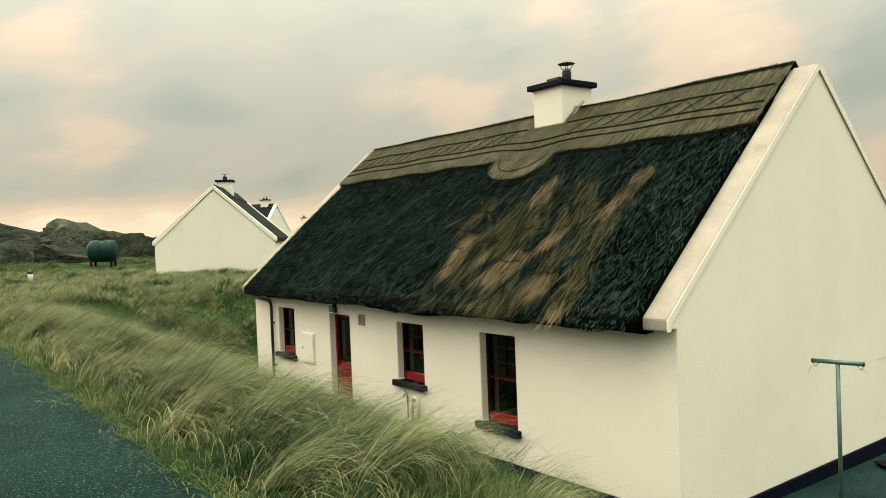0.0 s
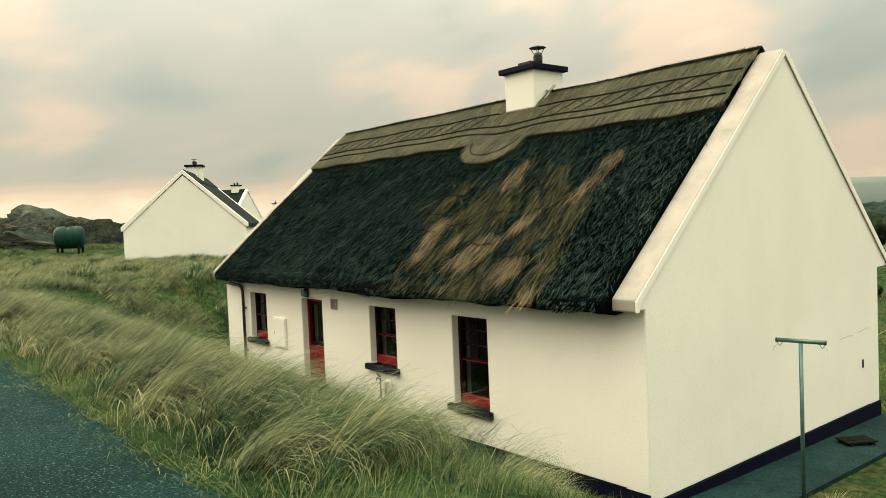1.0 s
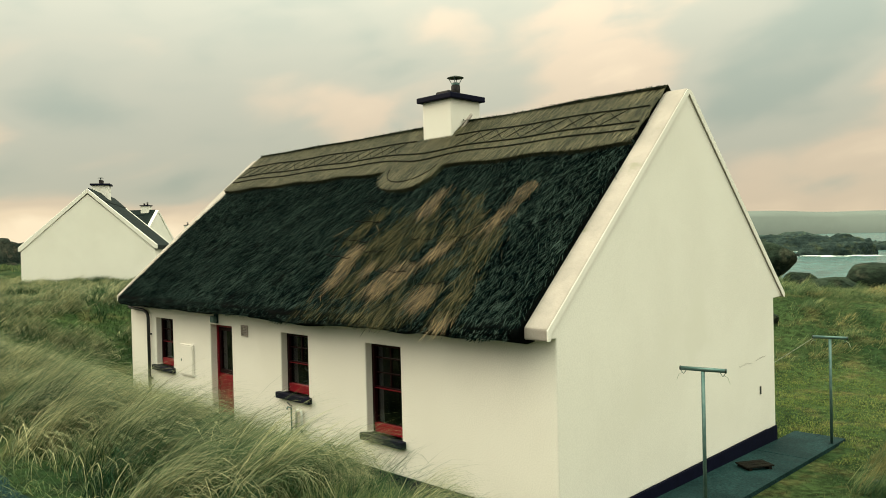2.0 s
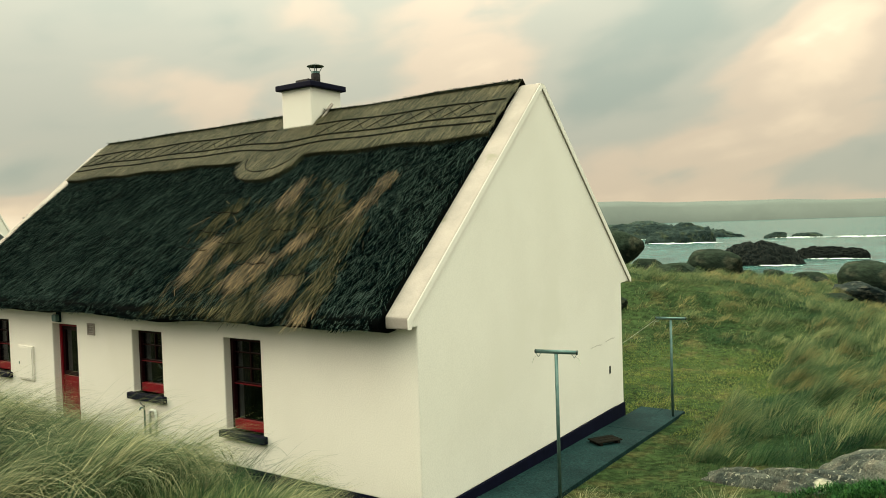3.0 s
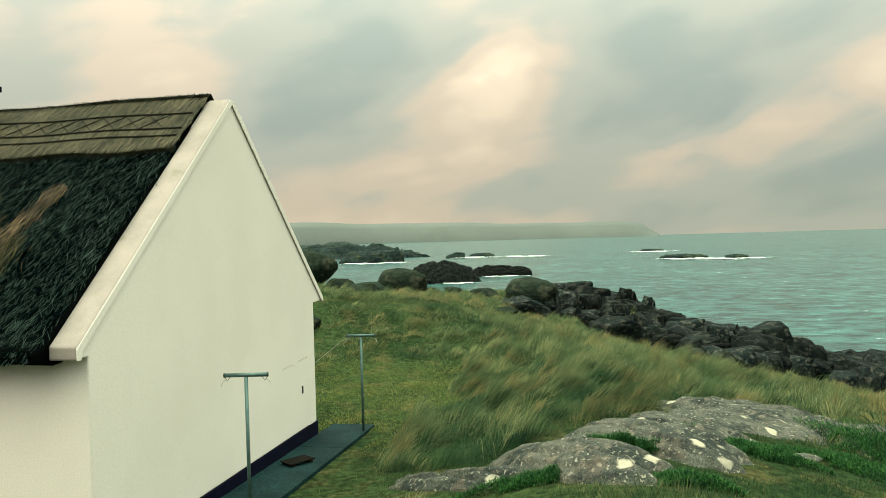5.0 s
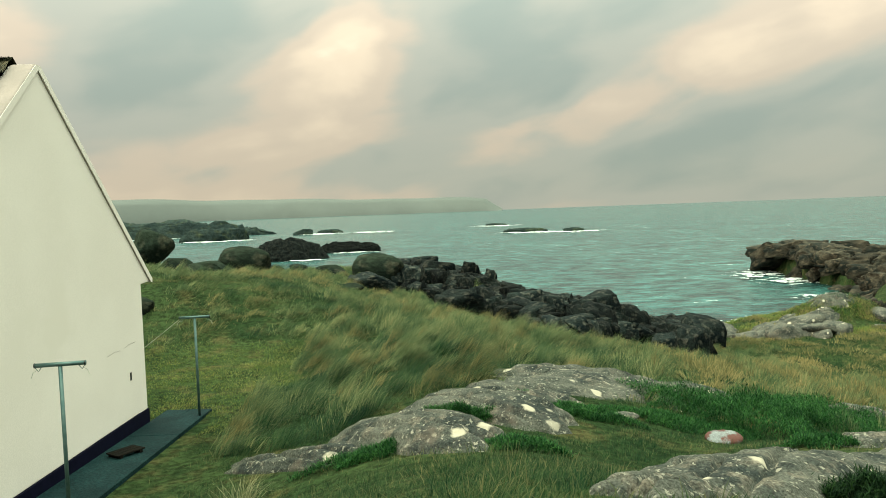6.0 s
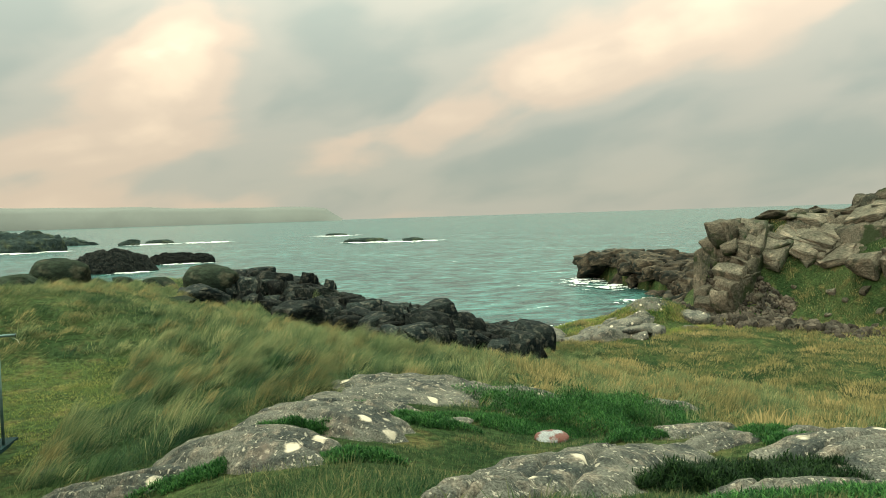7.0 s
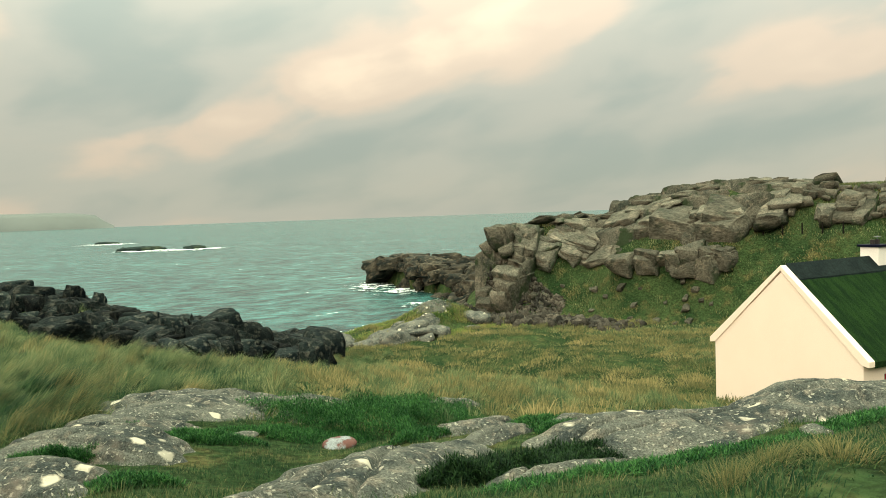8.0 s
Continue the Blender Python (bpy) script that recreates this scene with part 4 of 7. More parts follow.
    # the rods that pin the bundles
    for xa, sa, xb, sb in ((-6.39, 0.413, -5.49, 0.405), (-6.26, 0.321, -5.36, 0.303), (-6.41, 0.242, -5.51, 0.228), (-5.32, 0.259, -4.56, 0.257), (-4.14, 0.316, -3.49, 0.307), (-3.07, 0.32, -2.62, 0.314), (-4.39, 0.169, -3.54, 0.17), (-3.0, 0.123, -2.26, 0.134)):
        bm = bmesh.new()
        pts = []
        for k in range(9):
            f = k / 8
            s_ = sa + (sb - sa) * f + 0.004 * math.sin(k * 1.7 + xa)
            pts.append(Vector((xa + (xb - xa) * f, -0.42 + (RIDGE_Y + 0.42) * s_, EAVE + 0.16 + (RIDGE_Z - EAVE - 0.16) * s_ + 0.05 * math.sin(math.pi * s_))) + Vector(out) * (0.115 + 0.012 * math.sin(k * 2.3)))
        tube(bm, pts, 0.010, 5)
        part("pinning_rod", bm, M_ROD, house, "thin dark rod pinning the straw")
    n = 70
    base, s = on_slope(n, -6.5, -1.6, 0.05, 0.5, 0.06)
    stems("loose_straw", base, n, 0.2, 0.5, 0.008, 0.8, 0.08, M_STRAW_GOLD, "loose straws lying across the thatch")
    # ragged ends at the eave
    n = 9000
    x = RNG.uniform(-14.4, -0.5, n)
    ends = np.stack([x, RNG.uniform(-0.46, -0.30, n), EAVE + RNG.uniform(0.0, 0.17, n) - 0.06 * np.exp(-((x + 6.4) / 1.2) ** 2)], 1)
    ends[:, 2] += 0.045 * ripple(x, x * 0, 0.28, 1.0)
    stems("eave_straw", ends, n, 0.03, 0.09, 0.014, 0.3, 0.02, M_STRAW_DARK, "ragged straw ends along the eave")

    # ridge cap with an apron under the chimney
    def band_low(x):
        a = 0.715
        d = np.abs(x + 6.0)
        return a - 0.125 * np.sqrt(np.clip(1 - (d / 0.95) ** 3, 0, 1)) - 0.006 * np.sin(x * 3.1)

    def ridge_side(sgn):
        xs = np.sort(np.concatenate([np.linspace(-14.52, -0.39, 150), np.linspace(-7.0, -5.0, 60)]))
        lines = []
        for q in np.linspace(0, 1, 9):
            s = band_low(xs) * (1 - q) + 1.0 * q if sgn > 0 else 0.72 * (1 - q) + q + 0 * xs
            y = -0.42 + (RIDGE_Y + 0.42) * s
            z = EAVE + 0.16 + (RIDGE_Z - EAVE - 0.16) * s + 0.05 * np.sin(np.pi * s)
            th = 0.11 + 0.012 * ripple(xs, s * 9, 0.25, 2.0)
            p = np.stack([xs, y, z], 1) + out * th[:, None]
            if q == 1.0:
                p[:, 1], p[:, 2] = RIDGE_Y, RIDGE_Z + 0.15 + 0.03 * ripple(xs, xs * 0, 0.9, 1.0)
            lines.append(p)
        # the cut lower edge, and round under the cap
        s = band_low(xs) if sgn > 0 else 0.72 + 0 * xs
        under = np.stack([xs, -0.42 + (RIDGE_Y + 0.42) * s, EAVE + 0.16 + (RIDGE_Z - EAVE - 0.16) * s], 1) - out * 0.04
        lines = [under] + lines
        v = np.stack(lines)
        if sgn < 0:
            v[..., 1] = 2 * RIDGE_Y - v[..., 1]
        k = np.arange(v.shape[0] * v.shape[1]).reshape(v.shape[0], v.shape[1])
        q = np.stack([k[:-1, :-1], k[:-1, 1:], k[1:, 1:], k[1:, :-1]], -1).reshape(-1, 4)
        if sgn < 0:
            q = q[:, ::-1]
        ob = new("ridge_cap", array_mesh("ridge_cap", v.reshape(-1, 3), q, np.zeros((0, 3), int), M_RIDGE))
        ob.parent = house
        ob["label"] = "pale straw ridge cap pinned with hazel rods"

    ridge_side(1)
    ridge_side(-1)
    n = 30000
    x = RNG.uniform(-14.5, -0.40, n)
    s = RNG.uniform(0, 1, n)
    s = band_low(x) + 0.02 + (1.0 - band_low(x)) * s
    s = np.minimum(s, 0.995)
    base = np.stack([x, -0.42 + (RIDGE_Y + 0.42) * s, EAVE + 0.16 + (RIDGE_Z - EAVE - 0.16) * s + 0.05 * np.sin(np.pi * s)], 1) + out * RNG.uniform(0.105, 0.135, n)[:, None]
    room = (s - band_low(x)) * slope.length
    along = down + np.stack([RNG.normal(-0.06, 0.14, n), np.zeros(n), np.zeros(n)], 1)
    strips("ridge_straw", base, along, np.tile(out, (n, 1)), np.minimum(RNG.uniform(0.12, 0.4, n), room + 0.03), RNG.uniform(0.007, 0.016, n), RNG.uniform(0, 0.025, n), M_STRAW_RIDGE, house, "pale straw stems of the ridge cap")
    # straw ends bent over the very top
    n = 5000
    x = RNG.uniform(-14.48, -0.42, n)
    crest = np.stack([x, RIDGE_Y + RNG.uniform(-0.12, 0.03, n), RIDGE_Z + 0.10 + RNG.uniform(0, 0.045, n) + 0.03 * ripple(x, x * 0, 0.9, 1.0)], 1)
    lie = np.stack([RNG.normal(0.2, 0.5, n), np.full(n, -0.9), RNG.normal(-0.25, 0.15, n)], 1)
    lie /= np.linalg.norm(lie, axis=1)[:, None]
    strips("crest_straw", crest, lie, np.tile(np.array([0.0, 0.0, 1.0]), (n, 1)), RNG.uniform(0.04, 0.10, n), RNG.uniform(0.008, 0.018, n), RNG.uniform(0, 0.015, n), M_STRAW_DARK, house, "dark ragged straw ends along the crest")

    def pin(x, s, h=0.135):
        return (x, -0.42 + (RIDGE_Y + 0.42) * s - 0.69 * h, EAVE + 0.16 + (RIDGE_Z - EAVE - 0.16) * s + 0.05 * math.sin(math.pi * s) + 0.73 * h)

    for s, dip in ((0.905, 0.0), (0.822, 0.012), (0.782, 0.02)):
        for a, b in ((-14.4, -6.75), (-5.45, -0.47)) if s > 0.85 else ((-14.4, -0.47),):
            bm = bmesh.new()
            pts = [pin(x, s - dip * math.exp(-((x + 6.0) / 0.8) ** 2) + 0.004 * math.sin(x * 2.3)) for x in np.linspace(a, b, 60)]
            tube(bm, pts, 0.022, 6)
            part("hazel_rod", bm, M_ROD, house)
    spar = bmesh.new()
    tube(spar, [pin(0.0, 0.825, 0.14), pin(0.24, 0.863, 0.145), pin(0.48, 0.902, 0.14)], 0.008, 5)
    spar_mesh = as_mesh("cross_spar", spar, M_ROD)
    back = bmesh.new()
    tube(back, [pin(0.0, 0.902, 0.14), pin(0.24, 0.863, 0.142), pin(0.48, 0.825, 0.14)], 0.008, 5)
    back_mesh = as_mesh("cross_spar", back, M_ROD)
    x = -14.3
    while x < -0.98:
        if not -7.3 < x < -5.4:
            for me in (spar_mesh, back_mesh):
                o = new("cross_spar", me)
                o.parent, o.location = house, (x, 0, 0)
        x += 0.48
    bm = bmesh.new()
    tube(bm, [pin(-6.0 + 0.78 * math.sin(a), 0.725 - 0.095 * math.cos(a)) for a in np.linspace(-1.5, 1.5, 24)], 0.013, 6)
    part("hazel_rod", bm, M_ROD, house)

    # chimney
    stack = part("chimney", boxes((-6.58, -5.62, 3.80, 4.82, 5.5, 7.30)), M_LIME, house, "white rendered chimney stack", bevel=0.03)
    part("chimney_cap", boxes((-6.69, -5.52, 3.70, 4.91, 7.29, 7.42)), M_NAVY, stack, "navy black slab on the chimney", bevel=0.02)
    bm = bmesh.new()
    for i, (a, b) in enumerate((((-6.66, 3.70, 6.22), (-5.55, 3.70, 6.18)), ((-5.54, 3.72, 6.18), (-5.50, 4.38, 6.96)), ((-6.66, 3.72, 6.22), (-6.66, 4.35, 6.94)))):
        a, b = Vector(a), Vector(b)
        pts = []
        for q in range(13):
            p = a.lerp(b, q / 12)
            p += Vector((0.03 * noise.noise(p * 6), 0.06 * noise.noise(p * 5 + Vector((9, 0, 0))), 0.08 * noise.noise(p * 4)))
            pts.append(p)
        tube(bm, pts, 0.038, 7)
    part("mortar_fillet", bm, M_SKEW, stack, "lumpy white mortar round the chimney foot", smooth=True)
    part("mortar_skirt", prism([(3.82, 6.08), (3.82, 6.40), (3.70, 6.30), (3.55, 6.10)], -6.62, -5.58), M_SKEW, stack, "sloping white mortar at the chimney foot", bevel=0.04)
    part("pot_base", boxes((-6.42, -5.98, 4.1, 4.5, 7.42, 7.58)), M_CLAY, stack, bevel=0.03)
    fl = lathe([(0.105, 0), (0.11, 0.26), (0.095, 0.27), (0.095, 0.30)], 16)
    fl.transform(pose(-5.93, 4.3, 7.42))
    flue = part("flue", fl, M_CLAY, stack, "round clay flue", smooth=True)
    cowl = lathe([(0.10, 0), (0.10, 0.05)], 16)
    cowl.transform(pose(-5.93, 4.3, 7.70))
    part("cowl_band", cowl, M_STEEL, flue)
    disc = lathe([(0.02, 0.10), (0.20, 0.04), (0.205, 0.03), (0.02, 0.06)], 18)
    disc.transform(pose(-5.93, 4.3, 7.84))
    part("cowl_lid", disc, M_PIPE, flue)
    for q in range(4):
        bm = bmesh.new()
        c, s_ = math.cos(q * 1.571 + 0.6), math.sin(q * 1.571 + 0.6)
        tube(bm, [(-5.93 + 0.095 * c, 4.3 + 0.095 * s_, 7.74), (-5.93 + 0.17 * c, 4.3 + 0.17 * s_, 7.88)], 0.009, 5)
        part("cowl_strut", bm, M_STEEL, flue)
    return house


house = cottage()
sash_window(*OPENINGS["window_small"], 1, "window_1")
sash_window(*OPENINGS["window_middle"], 1, "window_2")
sash_window(*OPENINGS["window_tall"], 2, "window_3")
# rooms behind the openings: their dimness is put into near-black plaster
room = new("inner_wall", as_mesh("inner_wall", boxes((-14.2, -0.5, 2.2, 2.3, -0.3, 2.4), (-14.2, -0.5, 0.5, 2.2, 2.36, 2.4), (-14.2, -0.5, 0.5, 2.2, -0.34, -0.3)), M_ROOM))
tagged(room, "dim plastered room behind the windows", "wall", kind="structure")


def front_door():
    x0, x1, z0, z1 = OPENINGS["door"]
    d = thing("door_1", ((x0 + x1) / 2, 0.22, -0.1), "red half-glazed cottage door, shut", "door", kind="structure")
    hx, hz = (x1 - x0) / 2, z1 + 0.1
    part("door_frame", boxes((-hx, -hx + 0.07, -0.06, 0.06, 0, hz), (hx - 0.07, hx, -0.06, 0.06, 0, hz), (-hx + 0.07, hx - 0.07, -0.06, 0.06, hz - 0.07, hz)), M_RED, d, bevel=0.006)
    part("lower_leaf", boxes((-hx + 0.075, hx - 0.075, -0.03, 0.03, 0.02, 0.98)), M_RED, d, "solid red lower half", bevel=0.006)
    for k in range(3):
        w = (2 * hx - 0.36) / 3
        part("door_panel", boxes((-hx + 0.14 + k * (w + 0.04), -hx + 0.14 + k * (w + 0.04) + w, -0.042, -0.03, 0.15, 0.85)), M_RED, d, bevel=0.008)
    u = part("upper_leaf", boxes((-hx + 0.075, -hx + 0.16, -0.03, 0.03, 1.0, hz - 0.075), (hx - 0.16, hx - 0.075, -0.03, 0.03, 1.0, hz - 0.075), (-hx + 0.16, hx - 0.16, -0.03, 0.03, 1.0, 1.09), (-hx + 0.16, hx - 0.16, -0.03, 0.03, hz - 0.16, hz - 0.075)), M_DARKRED, d, "dark red glazed upper half")
    p = part("pane", boxes((-hx + 0.16, hx - 0.16, 0.004, 0.010, 1.09, hz - 0.16)), M_GLASS, u)
    p.visible_shadow = False
    bm = bmesh.new()
    tube(bm, [(hx - 0.13, -0.03, 0.92), (hx - 0.13, -0.08, 0.92), (hx - 0.22, -0.085, 0.92)], 0.011, 8)
    part("handle", bm, M_STEEL, d, "steel lever handle")
    part("threshold", boxes((-hx - 0.1, hx + 0.1, -0.45, 0.06, -0.12, 0.0)), M_CLAY, d, "red-brown tiled threshold", bevel=0.01)
    return d


front_door()


def small_fixtures():
    b = thing("meter_box", (-11.39, -0.001, 0.70), "white flush meter box on the cottage wall", "meter box")
    part("casing", boxes((-0.34, 0.34, -0.035, 0.02, 0, 0.80)), M_LIME, b, bevel=0.01)
    part("door", boxes((-0.30, 0.30, -0.047, -0.035, 0.04, 0.76)), M_LIME, b, bevel=0.006)
    part("latch", boxes((-0.27, -0.24, -0.055, -0.047, 0.36, 0.42)), M_STEEL, b)
    v = thing("wall_vent", (-8.63, -0.001, 1.90), "small grey louvred vent in the wall", "vent")
    part("frame", boxes((-0.13, 0.13, -0.03, 0.02, 0, 0.03), (-0.13, 0.13, -0.03, 0.02, 0.22, 0.25), (-0.13, -0.10, -0.03, 0.02, 0.03, 0.22), (0.10, 0.13, -0.03, 0.02, 0.03, 0.22)), M_SKEW, v)
    for k in range(5):
        part("slat", boxes((-0.10, 0.10, -0.02, 0.0, 0.045 + k * 0.036, 0.063 + k * 0.036)), M_SKEW, v)
    part("backing", boxes((-0.10, 0.10, 0.001, 0.015, 0.03, 0.22)), M_CONCRETE, v)
    lamp = thing("porch_lamp", (-9.88, -0.001, 2.12), "small grey bulkhead lamp above the door, unlit", "lamp")
    part("bracket", boxes((-0.07, 0.07, -0.05, 0.02, 0, 0.22)), M_CONCRETE, lamp, bevel=0.01)
    part("shade", boxes((-0.10, 0.10, -0.14, -0.05, 0.02, 0.18)), M_STEEL, lamp, bevel=0.03)
    g = thing("drainpipe", (-13.46, 0, -0.3), "black plastic drainpipe with a swan neck", "drainpipe")
    bm = bmesh.new()
    tube(bm, [(-1.18, -0.10, 2.72), (-1.05, -0.10, 2.60), (-0.2, -0.09, 2.56), (-0.05, -0.08, 2.50), (0, -0.07, 2.38), (0, -0.07, 0.05)], 0.042, 10)
    part("pipe", bm, M_PIPE, g, smooth=True)
    for z in (0.7, 1.9):
        part("clip", boxes((-0.06, 0.06, -0.075, 0.0, z, z + 0.04)), M_PIPE, g)
    t = thing("outside_tap", (-6.78, 0, 0.02), "brass outside tap on lagged pipes", "tap")
    bm = bmesh.new()
    tube(bm, [(0, -0.06, 0), (0, -0.06, 0.52), (0.0, -0.14, 0.55), (0.0, -0.17, 0.50)], 0.018, 8)
    part("pipe", bm, M_STEEL, t, smooth=True)
    bm = bmesh.new()
    tube(bm, [(-0.12, -0.07, 0.62), (0.0, -0.08, 0.57), (0.05, -0.09, 0.57)], 0.016, 6)
    part("lever", bm, M_PIPE, t)
    bm = bmesh.new()
    tube(bm, [(0.16, -0.05, 0.0), (0.16, -0.05, 0.46), (0.2, -0.05, 0.50), (0.34, -0.05, 0.50), (0.36, -0.05, 0.44), (0.36, -0.05, 0.0)], 0.03, 8)
    part("waste_pipe", bm, M_WHITE, t, "white plastic waste pipe", smooth=True)
    h = thing("holdfast", (0.006, 7.40, 0.46), "small black iron holdfast in the gable", "bracket")
    part("plate", boxes((-0.005, 0.012, -0.03, 0.03, 0, 0.17)), M_PIPE, h)


small_fixtures()


def render_crack(points, wide):
    """A hairline crack in the gable render."""
    bm = bmesh.new()
    pts = []
    for a, b in zip(points, points[1:]):
        for k in range(8):
            f = k / 8
            y, z = a[0] + (b[0] - a[0]) * f, a[1] + (b[1] - a[1]) * f
            pts.append((0.0045, y + 0.012 * math.sin(k * 2.1 + z * 40), z + 0.014 * math.sin(k * 1.3 + y * 30)))
    tube(bm, pts, wide, 4)
    part("hairline_crack", bm, M_SKEW, house, "fine brownish crack in the white gable")


render_crack(((6.35, 1.19), (6.7, 1.21), (7.05, 1.18)), 0.004)
render_crack(((7.2, 1.22), (7.5, 1.25), (7.75, 1.24)), 0.005)

o = thing("window_ornament", (-6.62, 0.36, 1.28), "white china ornament hung inside the cottage window", "ornament")
for dx in (-0.13, 0.12):
    bm = bmesh.new()
    tube(bm, [(dx - 0.09, 0, 0.06), (dx - 0.06, 0, 0.01), (dx, 0, -0.01), (dx + 0.06, 0, 0.01), (dx + 0.09, 0, 0.06)], 0.022, 8)
    part("bowl", bm, M_WHITE, o, smooth=True)
bm = bmesh.new()
tube(bm, [(-0.3, 0, -0.28), (0.27, 0, -0.12)], 0.012, 6)
part("rod", bm, M_WHITE, o)
part("cord", boxes((-0.004, 0.004, -0.004, 0.004, 0.0, 0.72)), M_LINE, o)

# ---- the yard: path, washing line, oddments ----
path = new("pavement", as_mesh("pavement", prism([(-0.6, -0.46), (2.0, -0.555), (9.3, -0.712), (9.3, -0.95), (-0.6, -0.95)], 0.034, 1.13, cuts=2), M_CONCRETE))
tagged(path, "damp grey concrete path along the gable", "path", kind="structure")
seam = new("trim", as_mesh("trim", boxes((0.04, 1.13, 7.0, 7.05, -0.75, -0.658), (0.56, 0.6, 7.05, 9.3, -0.75, -0.698)), M_CONCRETE))
tagged(seam, "pale joint strip across the concrete path", "joint", kind="structure")


def line_post(place, top):
    p = thing("washing_line_post", place, "galvanised steel washing line post with a cross bar", "post", "washing line posts")
    bm = bmesh.new()
    tube(bm, [(0, 0, 0), (0, 0, top - 0.03)], 0.03, 10)
    part("pole", bm, M_STEEL, p, smooth=True)
    bm = bmesh.new()
    tube(bm, [(-0.345, -0.065, top), (0.345, 0.065, top)], 0.032, 10)
    bar = part("cross_bar", bm, M_STEEL, p, smooth=True)
    for e in (-1, 1):
        bm = bmesh.new()
        tube(bm, [(e * 0.33, e * 0.062, top), (e * 0.342, e * 0.064, top)], 0.037, 10)
        part("end_cap", bm, M_PIPE, bar, "black plastic end cap")
        bm = bmesh.new()
        tube(bm, [(e * 0.33, e * 0.062, top - 0.03), (e * 0.29, e * 0.055, top - 0.09), (e * 0.25, e * 0.047, top - 0.03)], 0.006, 5)
        part("hook", bm, M_STEEL, bar)
        bm = bmesh.new()
        tube(bm, [(e * 0.31, e * 0.06, top - 0.07), (e * 0.36, e * 0.07, top - 0.10), (e * 0.40, e * 0.06, top - 0.19)], 0.004, 4)
        part("loose_cord", bm, M_LINE, bar, "frayed end of cord")
    return p


line_post((1.30, 1.98, -0.60), 2.49)
line_post((1.045, 8.64, -0.80), 2.43)
bm = bmesh.new()
a, b = Vector((0.72, 8.58, 1.60)), Vector((-9.0, 13.5, 1.2))
tube(bm, [a.lerp(b, q / 30) - Vector((0, 0, 2.0 * math.sin(math.pi * q / 30))) for q in range(31)], 0.008, 5)
tagged(new("washing_line", as_mesh("washing_line", bm, M_LINE)), "slack pale washing line cord", "cord")

m = thing("timber_pallet_board", (0.55, 5.7, -0.645), "rotten grey timber board lying against the gable foot", "board", turn=58)
m.scale = (0.75, 0.8, 0.9)
for k in range(3):
    part("plank", boxes((-0.42 + k * 0.01, 0.40, -0.24 + k * 0.17, -0.09 + k * 0.17, 0.07, 0.10)), M_TIMBER, m, bevel=0.006)
for q in (-0.3, 0.28):
    part("batten", boxes((q - 0.04, q + 0.04, -0.24, 0.24, 0.0, 0.07)), M_TIMBER, m)
g = thing("drain_cover", (2.55, 6.2, float(ground(2.55, 6.2)) - 0.02), "round grey drain cover set in the lawn", "drain cover")
part("rim", lathe([(0.17, 0), (0.17, 0.07), (0.13, 0.075), (0.13, 0.05)], 18), M_CONCRETE, g)
part("lid", lathe([(0.12, 0), (0.12, 0.06), (0.02, 0.062)], 18), M_PIPE, g)


